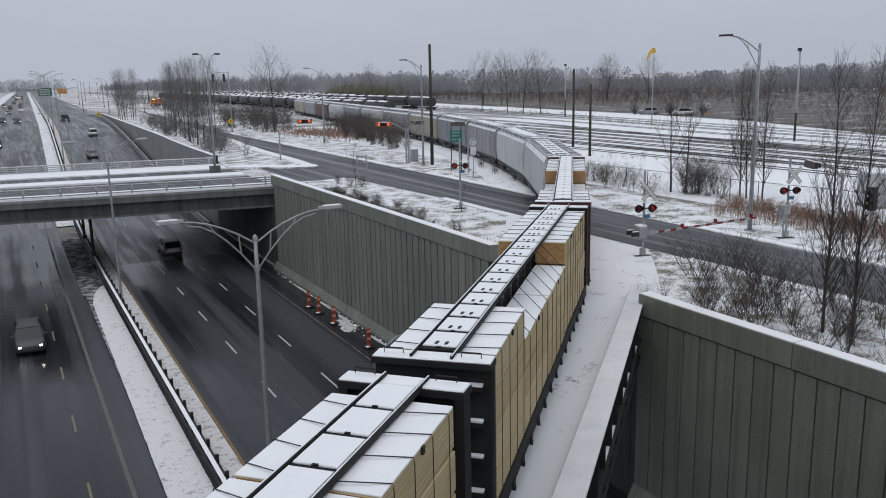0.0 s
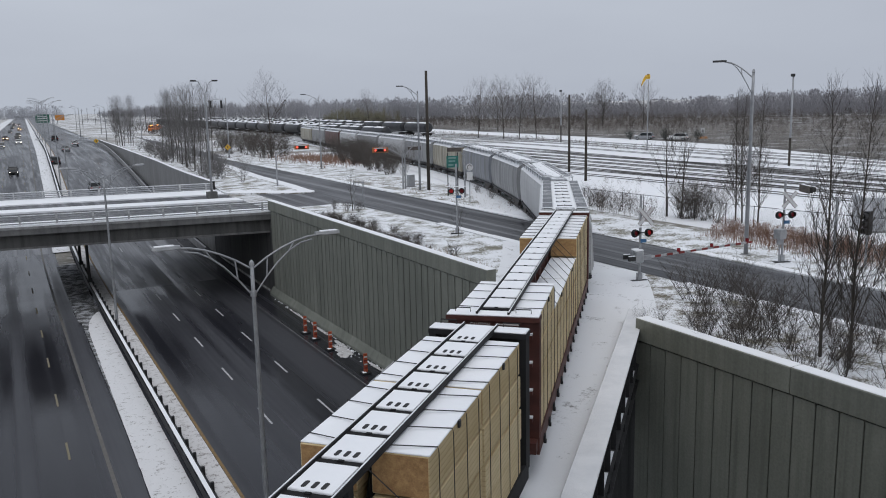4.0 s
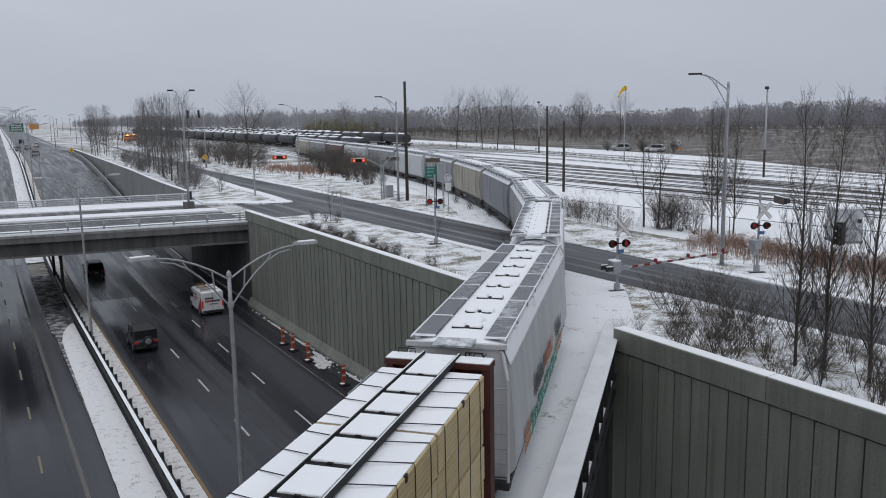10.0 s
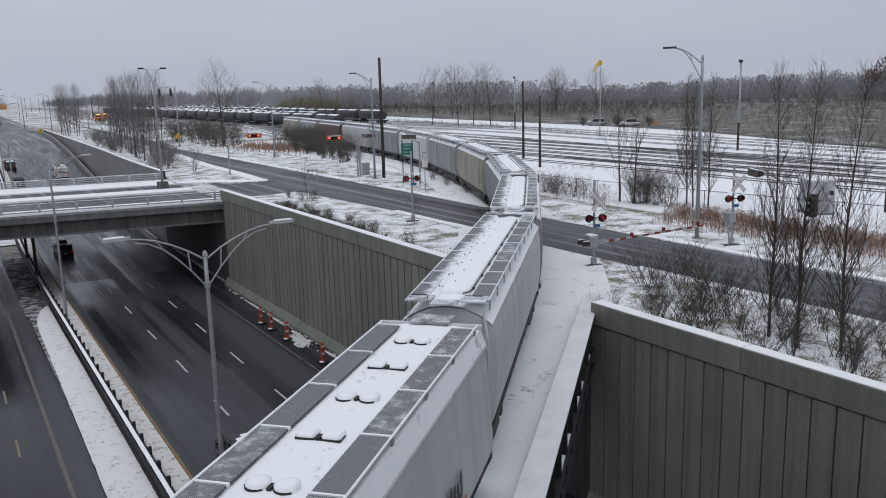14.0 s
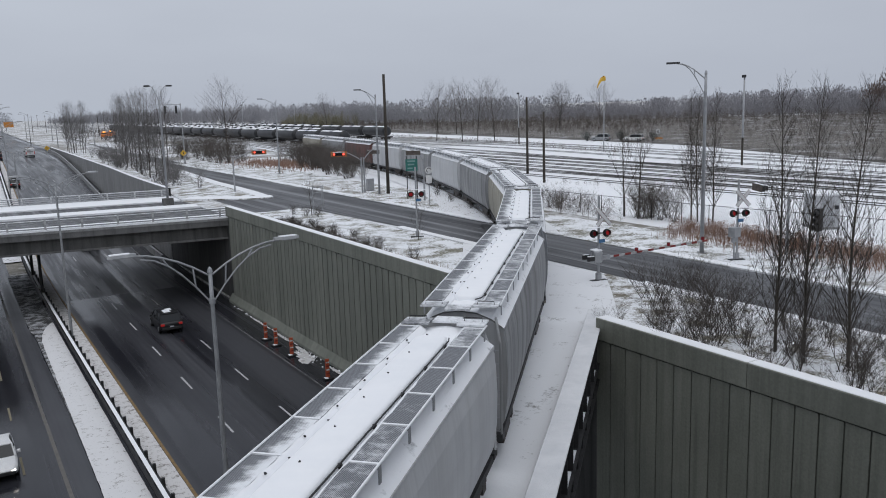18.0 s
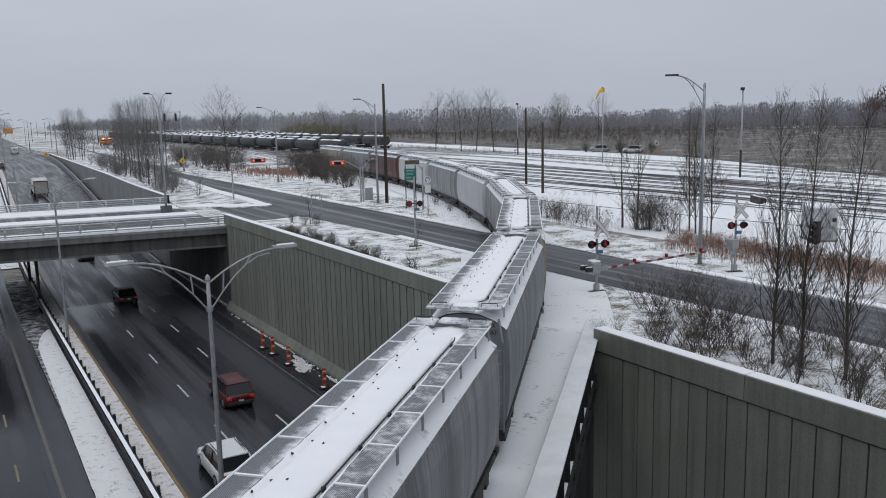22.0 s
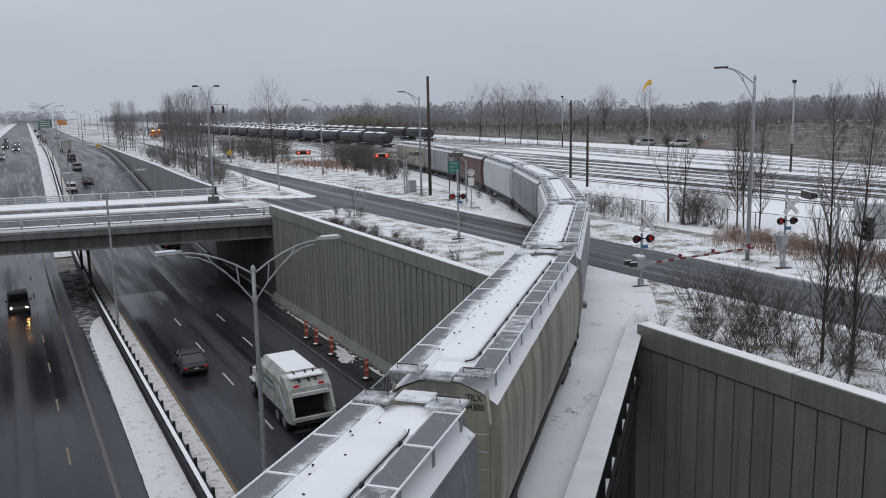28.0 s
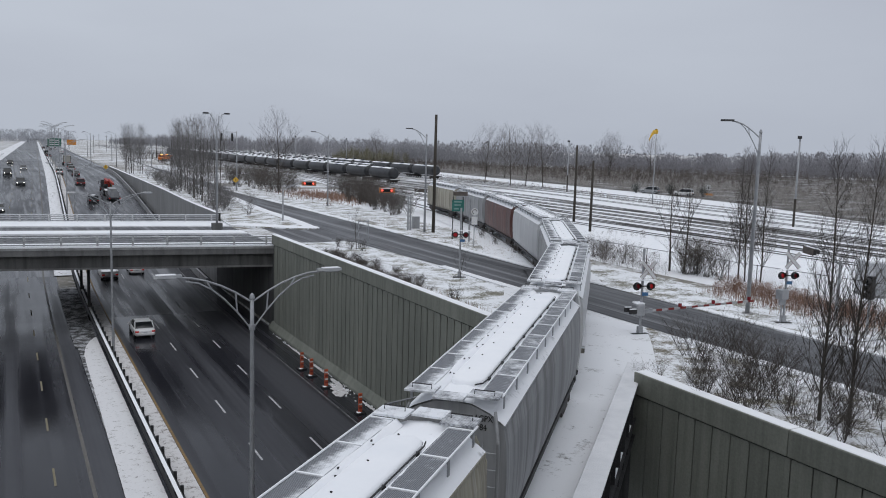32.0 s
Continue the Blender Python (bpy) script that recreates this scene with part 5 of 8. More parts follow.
for (s0, s1), make in zip(SPANS, CARS):
    car = make(s1 - s0)
    narrow(car, 0.8 if s0 < 40 else 0.96 if s0 < 50 else 0.82)
    tagged(car, group="cars of the passing freight train")
    TRAIN.append((car, (s0 + s1) / 2, s1 - s0))


def car_pose(s, L):
    a, b = TRACK_LINE.at(s - 0.32 * L), TRACK_LINE.at(s + 0.32 * L)
    c = (a + b) / 2
    return pose(c[0], c[1], 0, 0, 0, -math.degrees(math.atan2(b[0] - a[0], b[1] - a[1])))

# ---- road vehicles ----
def paint(name, c, rough=0.35, metal=0.1):
    return grainy(name, tuple(v * 0.85 for v in c), c, 1.5, 30, rough, metal, 0.04)


GLASS = plain("tinted_car_glass", (0.012, 0.014, 0.016), 0.08)
RUBBER = plain("tyre_rubber", (0.015, 0.015, 0.016), 0.8)
RIM = plain("alloy_rim", (0.35, 0.36, 0.37), 0.35, 0.8)
TAIL = plain("red_tail_lamp", (0.35, 0.012, 0.012), 0.3)
TAIL_LIT = plain("lit_red_tail_lamp", (0.45, 0.02, 0.018), 0.3, 0, 0.15)
HEADLAMP = plain("lit_headlamp", (1.0, 0.5, 0.16), 0.2, 0, 140.0)
HEADLAMP_WHITE = plain("lit_white_headlamp", (1.0, 0.95, 0.88), 0.2, 0, 8.0)
PLASTIC = plain("black_bumper_plastic", (0.02, 0.02, 0.021), 0.7)
PLATE = plain("pale_number_plate", (0.5, 0.52, 0.55), 0.5)
AMBER = plain("amber_beacon", (1.0, 0.35, 0.05), 0.3, 0, 6.0)
P_BLACK = paint("black_car_finish", (0.015, 0.016, 0.018))
P_GREY = paint("dark_grey_car_finish", (0.07, 0.075, 0.08))
P_SILVER = paint("silver_car_finish", (0.3, 0.31, 0.32), 0.35, 0.5)
P_WHITE = paint("white_car_finish", (0.78, 0.785, 0.79))
P_RED = paint("dark_red_car_finish", (0.09, 0.01, 0.012))
P_CRANE = paint("red_crane_paint", (0.42, 0.035, 0.02), 0.5)
P_ORANGE = paint("orange_plant_paint", (0.6, 0.16, 0.02), 0.5)


def wheel_bm(r, w):
    bm = bmesh.new()
    tube(bm, [(-w / 2, 0, 0), (-w / 2 + 0.03, 0, 0), (w / 2 - 0.03, 0, 0), (w / 2, 0, 0)], [r * 0.88, r, r, r * 0.88], 18)
    return bm


def add_wheel(v, x, y, r, w=0.22, rim=RIM):
    t = part("wheel", wheel_bm(r, w), RUBBER, v, "black tyre", smooth=False, m=pose(x, y, r))
    sx = 1 if x > 0 else -1
    bm = bmesh.new()
    tube(bm, [(sx * (w / 2 - 0.02), 0, 0), (sx * (w / 2 + 0.012), 0, 0)], [r * 0.62, r * 0.55], 12)
    part("rim", bm, rim, t, "wheel rim")


def ring8(y, w, z0, z1, c=0.12):
    return [(-w + c, y, z0), (w - c, y, z0), (w, y, z0 + c), (w, y, z1 - c), (w - c, y, z1), (-w + c, y, z1), (-w, y, z1 - c), (-w, y, z0 + c)]


SHAPES = {
    # length, width, belt height, roof height, bonnet height, cabin: rear base, rear top, front top, front base
    "sedan": (4.65, 1.82, 0.92, 1.44, 0.82, (-1.75, -1.0, 0.45, 1.25), 0.33, 0.95),
    "suv": (4.65, 1.88, 1.05, 1.7, 1.0, (-2.2, -1.85, 0.4, 1.2), 0.37, 1.04),
    "hatch": (4.2, 1.78, 0.95, 1.5, 0.88, (-1.95, -1.55, 0.4, 1.2), 0.33, 0.97),
    "pickup": (5.7, 1.98, 1.1, 1.85, 1.08, (-0.35, -0.2, 1.0, 1.75), 0.4, 1.08),
    "jeep": (4.3, 1.86, 1.12, 1.84, 1.08, (-2.0, -1.95, 0.5, 0.75), 0.42, 1.1),
}


def auto(shape, finish_mat, label, category="car", snow=0, lit=None, box=False):
    """A passenger vehicle heading +y. snow: 0 none, 1 patches on the roof, 2 whole roof."""
    L, Wd, belt, top, bonnet, cab, r, _ = SHAPES[shape]
    v = thing(shape if shape != "suv" else "suv_car", label, category)
    w, h = Wd / 2, L / 2
    f0, f1, f2, f3 = cab
    secs = [ring8(-h, w * 0.88, 0.4, belt * 0.82), ring8(-h + 0.12, w * 0.97, 0.28, belt * 0.97), ring8(-h * 0.6, w, 0.24, belt), ring8(0, w, 0.22, belt), ring8(f3 - 0.1, w, 0.22, belt), ring8(f3 + 0.25, w * 0.99, 0.23, bonnet + 0.03), ring8(h - 0.35, w * 0.95, 0.25, bonnet - 0.06), ring8(h, w * 0.8, 0.34, bonnet - 0.22)]
    if shape == "pickup":
        secs[0] = ring8(-h, w * 0.96, 0.5, belt)
        secs[1] = ring8(-h + 0.1, w, 0.45, belt)
    body = part("body", loft(bmesh.new(), secs, closed=True, cap=True), finish_mat, v, bevel=0.045, smooth=True)
    tw = 0.8 if shape != "jeep" else 0.9
    gsec = [[(-w * 0.9, f0, belt - 0.03), (w * 0.9, f0, belt - 0.03), (w * 0.9, f0 + 0.02, belt), (w * tw * 0.96, f1, top - 0.05), (-w * tw * 0.96, f1, top - 0.05), (-w * 0.9, f0 + 0.02, belt)],
            [(-w * 0.93, f1 + 0.1, belt - 0.03), (w * 0.93, f1 + 0.1, belt - 0.03), (w * 0.93, f1 + 0.1, belt), (w * tw, f1 + 0.15, top - 0.03), (-w * tw, f1 + 0.15, top - 0.03), (-w * 0.93, f1 + 0.1, belt)],
            [(-w * 0.93, f2, belt - 0.03), (w * 0.93, f2, belt - 0.03), (w * 0.93, f2, belt), (w * tw, f2 - 0.05, top - 0.03), (-w * tw, f2 - 0.05, top - 0.03), (-w * 0.93, f2, belt)],
            [(-w * 0.88, f3, belt - 0.06), (w * 0.88, f3, belt - 0.06), (w * 0.88, f3, belt - 0.03), (w * tw * 0.95, f2 + 0.04, top - 0.06), (-w * tw * 0.95, f2 + 0.04, top - 0.06), (-w * 0.88, f3, belt - 0.03)]]
    part("cabin_glass", loft(bmesh.new(), gsec, closed=True, cap=True), GLASS, v, "dark tinted windows")
    rf = loft(bmesh.new(), [[(-w * tw * 0.9, f1 - 0.06, top - 0.03), (w * tw * 0.9, f1 - 0.06, top - 0.03)], [(-w * tw * 1.01, f1 + 0.15, top - 0.01), (w * tw * 1.01, f1 + 0.15, top - 0.01)], [(-w * tw * 0.9, (f1 + f2) / 2, top + 0.02), (w * tw * 0.9, (f1 + f2) / 2, top + 0.02)], [(-w * tw * 1.01, f2 - 0.05, top - 0.01), (w * tw * 1.01, f2 - 0.05, top - 0.01)], [(-w * tw * 0.93, f2 + 0.1, top - 0.05), (w * tw * 0.93, f2 + 0.1, top - 0.05)]])
    ext = bmesh.ops.extrude_face_region(rf, geom=list(rf.faces))
    for e in ext["geom"]:
        if isinstance(e, bmesh.types.BMVert):
            e.co.z -= 0.05
    part("roof", rf, finish_mat if shape != "jeep" else PLASTIC, v)
    for sx in (-1, 1):
        for (ya, yb) in ((f0, f1), (f2 - 0.02, f3)):
            fwd = yb > 0 and ya > f1
            zs = (belt, top - 0.04) if not fwd else (top - 0.04, belt)
            part("pillar", tube(bmesh.new(), [(sx * w * (0.92 if not fwd else tw), ya, zs[0]), (sx * w * (tw if not fwd else 0.9), yb, zs[1])], 0.045, 5), finish_mat, v)
        ym = (f1 + f2) / 2
        part("pillar", tube(bmesh.new(), [(sx * w * 0.945, ym, belt), (sx * w * tw * 1.01, ym, top - 0.04)], 0.04, 5), PLASTIC, v)
        part("mirror", boxes((sx * (w + 0.1) - 0.1, sx * (w + 0.1) + 0.1, f3 - 0.55, f3 - 0.4, belt - 0.02, belt + 0.14)), finish_mat, v, bevel=0.03)
        part("tail_lamp", boxes((sx * w * 0.78 - 0.16, sx * w * 0.78 + 0.16, -h - 0.01, -h + 0.14, belt * 0.68, belt * 0.86)), TAIL_LIT if lit == "tail" else TAIL, v, "red tail lamp", bevel=0.02)
        part("headlamp", boxes((sx * w * 0.68 - 0.11, sx * w * 0.68 + 0.11, h - 0.16, h - 0.0, bonnet - 0.34, bonnet - 0.23)), HEADLAMP if lit == "warm" else HEADLAMP_WHITE if lit == "head" else RIM, v, "headlamp", bevel=0.02)
        for y in (-h + 0.85, h - 0.9):
            add_wheel(v, sx * (w - 0.1), y, r)
    part("bumper", boxes((-w * 0.86, w * 0.86, -h - 0.06, -h + 0.1, 0.36, 0.58)), PLASTIC if shape in ("suv", "jeep", "pickup") else finish_mat, v, bevel=0.03)
    part("front_bumper", boxes((-w * 0.8, w * 0.8, h - 0.12, h + 0.05, 0.34, 0.54)), PLASTIC, v, bevel=0.03)
    part("number_plate", boxes((-0.16, 0.16, -h - 0.075, -h - 0.055, 0.6, 0.7)), PLATE, v, "blank pale number plate")
    if shape == "pickup":
        part("bed_floor", boxes((-w * 0.82, w * 0.82, -h + 0.15, f0 - 0.1, belt, belt + 0.012)), SNOW, v, "snow in the open load bed")
        part("bed_rim", boxes((-w, -w * 0.84, -h + 0.05, f0, belt, belt + 0.16), (w * 0.84, w, -h + 0.05, f0, belt, belt + 0.16), (-w, w, -h, -h + 0.1, belt - 0.1, belt + 0.16)), finish_mat, v)
    if shape == "jeep":
        sp = part("spare_wheel", wheel_bm(0.4, 0.25), RUBBER, v, "spare wheel on the tailgate", m=pose(0.1, -h - 0.14, 0.98, 0, 0, 90))
        part("spare_rim", tube(bmesh.new(), [(-0.13, 0, 0), (-0.15, 0, 0)], [0.24, 0.2], 12), RIM, sp)
    if shape == "suv":
        for sx in (-1, 1):
            part("roof_rack", tube(bmesh.new(), [(sx * w * 0.68, f1 + 0.1, top + 0.05), (sx * w * 0.68, f2 - 0.2, top + 0.05)], 0.02, 5), STEEL_DARK, v)
    if box:
        rb = part("roof_box", boxes((-0.42, 0.42, -0.95, 0.75, top + 0.06, top + 0.4)), PLASTIC, v, "black plastic roof box", bevel=0.1)
        part("box_snow", boxes((-0.33, 0.33, -0.8, 0.62, top + 0.39, top + 0.44)), SNOW, rb, "snow on the roof box", bevel=0.02)
        part("tail_snow", boxes((-w * 0.7, w * 0.7, -h + 0.02, -h + 0.3, belt - 0.02, belt + 0.03)), SNOW, v, "snow on the tailgate", bevel=0.02)
    if snow:
        ys_ = (f1 + 0.1, f2 - 0.1) if snow == 2 else (f1 + 0.25, (f1 + f2) / 2 + 0.1)
        xs_ = w * tw * (0.85 if snow == 2 else 0.55)
        part("roof_snow", boxes((-xs_, xs_ * (1 if snow == 2 else 0.4), ys_[0], ys_[1], top, top + 0.06)), SNOW, v, "snow left on the roof", bevel=0.025)
        if snow == 1:
            part("roof_snow", boxes((-xs_ * 0.2, xs_, ys_[1] - 0.2, ys_[1] + 0.35, top, top + 0.055)), SNOW, v, "snow left on the roof", bevel=0.025)
    return v


def cargo_van():
    v = thing("cargo_van", "white cargo van with red stripe and yellow roof ladder", "van")
    secs = [ring8(-2.7, 0.98, 0.35, 2.25), ring8(-2.6, 1.02, 0.3, 2.35), ring8(0.7, 1.02, 0.3, 2.35), ring8(1.35, 0.98, 0.3, 2.2), ring8(2.05, 0.94, 0.32, 1.25), ring8(2.6, 0.86, 0.36, 1.0), ring8(2.72, 0.8, 0.42, 0.85)]
    part("body", loft(bmesh.new(), secs, closed=True, cap=True), P_WHITE, v)
    ws = bmesh.new()
    ws.faces.new([ws.verts.new(p) for p in ((-0.82, 1.45, 2.13), (0.82, 1.45, 2.13), (0.86, 2.0, 1.37), (-0.86, 2.0, 1.37))])
    part("windscreen", ws, GLASS, v, m=pose(0, 0.03, 0.03))
    for sx in (-1, 1):
        part("side_window", boxes((sx * 1.0 - 0.03, sx * 1.0 + 0.03, 0.55, 1.5, 1.3, 1.95)), GLASS, v)
        part("mirror", boxes((sx * 1.14 - 0.1, sx * 1.14 + 0.1, 1.4, 1.55, 1.25, 1.6)), PLASTIC, v, bevel=0.03)
        part("tail_lamp", boxes((sx * 0.93 - 0.07, sx * 0.93 + 0.07, -2.72, -2.6, 0.85, 1.5)), TAIL_LIT, v, "red tail lamp")
        for y in (-1.75, 1.8):
            add_wheel(v, sx * 0.92, y, 0.36)
        st = bmesh.new()
        st.faces.new([st.verts.new((sx * 1.028, y, z)) for y, z in ((-2.6, 0.45), (-1.0, 0.45), (-1.7, 1.1), (-2.6, 1.9))])
        part("red_stripe", st, P_CRANE, v, "sweeping red stripe")
        for k, (ya, yb, z) in enumerate(((-0.9, 0.3, 1.75), (-1.2, 0.2, 1.45), (-0.5, 0.3, 1.2))):
            part("lettering_bar", boxes((sx * 1.03 - 0.006, sx * 1.03 + 0.006, ya, yb, z, z + 0.14)), PAINT_INK if k != 1 else P_CRANE, v)
        part("ladder", tube(bmesh.new(), [(sx * 0.35 - 0.4, -2.3, 2.52), (sx * 0.35 - 0.4, 0.9, 2.52)], 0.035, 5), LINE_YELLOW, v, "yellow ladder rail")
    for k in range(8):
        part("ladder_rung", tube(bmesh.new(), [(-0.75, -2.1 + 0.4 * k, 2.52), (-0.05, -2.1 + 0.4 * k, 2.52)], 0.02, 5), LINE_YELLOW, v)
    for y in (-2.2, -0.8, 0.6):
        part("roof_bar", tube(bmesh.new(), [(-0.95, y, 2.35), (-0.95, y, 2.48), (0.95, y, 2.48), (0.95, y, 2.35)], 0.025, 5), STEEL_DARK, v)
    part("roof_snow", boxes((0.05, 0.9, -2.4, 0.6, 2.35, 2.4)), SNOW, v, "snow on the van's roof", bevel=0.02)
    part("rear_door_seam", boxes((-0.012, 0.012, -2.725, -2.7, 0.5, 2.2)), PLASTIC, v)
    for k, (a, b, z) in enumerate(((-0.7, 0.1, 1.62), (-0.2, 0.7, 1.36), (-0.7, -0.15, 1.36), (-0.3, 0.5, 1.12))):
        part("lettering_bar", boxes((a, b, -2.722, -2.705, z, z + 0.15 if k < 3 else z + 0.06)), P_CRANE if k == 2 else PAINT_INK, v)
    part("bumper", boxes((-0.95, 0.95, -2.85, -2.65, 0.38, 0.58)), PLASTIC, v, bevel=0.03)
    part("number_plate", boxes((0.3, 0.62, -2.735, -2.71, 0.75, 0.86)), PLATE, v, "blank pale number plate")
    return v


def truck_base(name, label, cab_y, wheels, w=1.2, cabmat=None):
    v = thing(name, label, "truck")
    cabmat = cabmat or P_WHITE
    secs = [ring8(cab_y - 1.0, w * 0.93, 0.75, 2.75), ring8(cab_y + 0.1, w * 0.93, 0.7, 2.75), ring8(cab_y + 0.55, w * 0.9, 0.7, 1.95), ring8(cab_y + 1.9, w * 0.8, 0.7, 1.75), ring8(cab_y + 2.05, w * 0.74, 0.75, 1.5)]
    part("cab", loft(bmesh.new(), secs, closed=True, cap=True), cabmat, v, "white truck cab")
    ws = bmesh.new()
    ws.faces.new([ws.verts.new(p) for p in ((-w * 0.8, cab_y + 0.17, 2.62), (w * 0.8, cab_y + 0.17, 2.62), (w * 0.8, cab_y + 0.56, 2.0), (-w * 0.8, cab_y + 0.56, 2.0))])
    part("windscreen", ws, GLASS, v, m=pose(0, 0.03, 0.02))
    for sx in (-1, 1):
        part("side_window", boxes((sx * w * 0.92 - 0.03, sx * w * 0.92 + 0.03, cab_y - 0.7, cab_y + 0.1, 1.9, 2.5)), GLASS, v)
        part("mirror", boxes((sx * (w + 0.22) - 0.06, sx * (w + 0.22) + 0.06, cab_y + 0.2, cab_y + 0.32, 1.75, 2.3)), PLASTIC, v, bevel=0.02)
        part("mirror_arm", tube(bmesh.new(), [(sx * w * 0.9, cab_y + 0.25, 2.1), (sx * (w + 0.2), cab_y + 0.25, 2.1)], 0.02, 5), STEEL_DARK, v)
        part("fender", boxes((sx * w * 0.85 - 0.18, sx * w * 0.85 + 0.18, cab_y + 0.7, cab_y + 1.8, 1.0, 1.15)), cabmat, v, bevel=0.05)
        for y in wheels:
            add_wheel(v, sx * (w - 0.16), y, 0.52, 0.34)
        part("chassis_rail", boxes((sx * 0.42 - 0.06, sx * 0.42 + 0.06, min(wheels) - 0.8, cab_y + 1.5, 0.75, 1.0)), STEEL_DARK, v)
    return v


def box_truck():
    v = truck_base("box_truck", "white box truck with a tall plain cargo body", 1.9, (-1.9, 2.9))
    part("cargo_box", boxes((-1.22, 1.22, -3.9, 0.8, 0.95, 3.3)), P_WHITE, v, "tall white cargo box", bevel=0.04)
    part("box_roof", boxes((-1.19, 1.19, -3.86, 0.76, 3.3, 3.33)), grainy("grimy_white_roof", (0.5, 0.5, 0.48), (0.68, 0.68, 0.66), 1.2, 30, 0.6, stretch=(3, 0.4, 1)), v, "grimy pale roof skin")
    part("rear_frame", boxes((-1.22, -1.08, -3.96, -3.9, 0.95, 3.3), (1.08, 1.22, -3.96, -3.9, 0.95, 3.3), (-1.22, 1.22, -3.96, -3.9, 3.1, 3.3)), STEEL_DARK, v, "dark rear door frame")
    part("rear_door", boxes((-1.08, 1.08, -3.93, -3.9, 1.0, 3.1)), paint("pale_beige_door", (0.42, 0.41, 0.37)), v, "pale beige roll-up rear door")
    for k in range(5):
        part("marker_lamp", boxes((-1.0 + 0.5 * k - 0.05, -1.0 + 0.5 * k + 0.05, -3.985, -3.95, 3.17, 3.23)), TAIL_LIT, v)
    for sx in (-1, 1):
        part("tail_lamp", boxes((sx * 0.9 - 0.15, sx * 0.9 + 0.15, -3.95, -3.85, 0.8, 0.95)), TAIL_LIT, v)
        part("side_skirt", boxes((sx * 1.22 - 0.03, sx * 1.22 + 0.03, -3.8, 0.7, 0.9, 0.98)), STEEL_DARK, v)
    return v


def garbage_truck():
    v = truck_base("garbage_truck", "white rear-loading garbage truck with grimy open hopper", 3.3, (-2.4, -1.1, 4.3), 1.25)
    GR = grainy("grimy_white_truck_paint", (0.27, 0.28, 0.26), (0.52, 0.53, 0.5), 1.5, 30, 0.6)
    part("packer_body", loft(bmesh.new(), [[(-1.28, y, 1.05), (1.28, y, 1.05), (1.3, y, 2.9), (0.95, y, 3.35), (-0.95, y, 3.35), (-1.3, y, 2.9)] for y in (-2.2, 2.1)], closed=True, cap=True), GR, v, "tall curved packer body")
    part("body_snow", boxes((-0.9, 0.9, -2.1, 1.9, 3.35, 3.4)), SNOW, v, "snow on the body's roof", bevel=0.02)
    for y in (-2.2, -0.8, 0.6, 2.0):
        part("body_rib", boxes((-1.33, -1.29, y - 0.06, y + 0.06, 1.05, 2.9), (1.29, 1.33, y - 0.06, y + 0.06, 1.05, 2.9)), GR, v)
    for sx in (-1, 1):
        tg = bmesh.new()
        pts = [(-2.2, 1.0), (-2.2, 3.3), (-2.9, 3.25), (-3.6, 2.7), (-4.2, 1.5), (-4.2, 0.9), (-3.2, 0.75)]
        loft(tg, [[(sx * 1.3, y, z) for y, z in pts], [(sx * 1.12, y, z) for y, z in pts]], closed=True, cap=True)
        part("tailgate_side", tg, GR, v, "flared tailgate side plate")
        part("lift_ram", tube(bmesh.new(), [(sx * 1.38, -2.0, 2.6), (sx * 1.38, -3.4, 1.5)], 0.07, 6), STEEL, v)
        part("tail_lamp", boxes((sx * 0.75 - 0.16, sx * 0.75 + 0.16, -3.45, -3.3, 2.75, 2.9)), TAIL_LIT, v)
        part("side_panel", boxes((sx * 1.31 - 0.012, sx * 1.31 + 0.012, -0.9, 1.4, 1.9, 2.5)), paint("green_panel_%s" % ("a" if sx > 0 else "b"), (0.12, 0.2, 0.17), 0.5), v, "plain green-grey panel with worn lettering bars")
        part("lettering_bar", boxes((sx * 1.326 - 0.01, sx * 1.326 + 0.01, -0.7, 1.1, 2.1, 2.26)), PAINT_PALE, v)
    part("tailgate_hood", loft(bmesh.new(), [[(-1.12, -2.2, 3.3), (1.12, -2.2, 3.3)], [(-1.12, -2.9, 3.25), (1.12, -2.9, 3.25)], [(-1.12, -3.5, 2.75), (1.12, -3.5, 2.75)], [(-1.12, -3.55, 2.45), (1.12, -3.55, 2.45)]]), GR, v, "tailgate hood")
    part("hood_beam", boxes((-1.12, 1.12, -3.7, -3.45, 2.3, 2.5)), P_WHITE, v)
    part("hood_snow", boxes((-1.0, 1.0, -3.2, -2.4, 3.22, 3.34)), SNOW, v, bevel=0.03)
    for x in (-0.6, 0.1, 0.6):
        part("packer_ram", tube(bmesh.new(), [(x, -2.4, 3.42), (x * 0.8, -3.3, 3.05)], 0.06, 6), STEEL_DARK, v)
    part("hopper_floor", boxes((-1.12, 1.12, -4.2, -2.3, 0.8, 0.95)), STEEL_DARK, v, "dark loading hopper")
    part("hopper_back", boxes((-1.12, 1.12, -2.6, -2.5, 0.9, 3.2)), PLASTIC, v)
    part("loading_sill", boxes((-1.3, 1.3, -4.3, -4.1, 1.05, 1.25)), GR, v)
    part("rear_step", boxes((-1.2, 1.2, -4.45, -4.2, 0.45, 0.55)), STEEL_DARK, v)
    return v


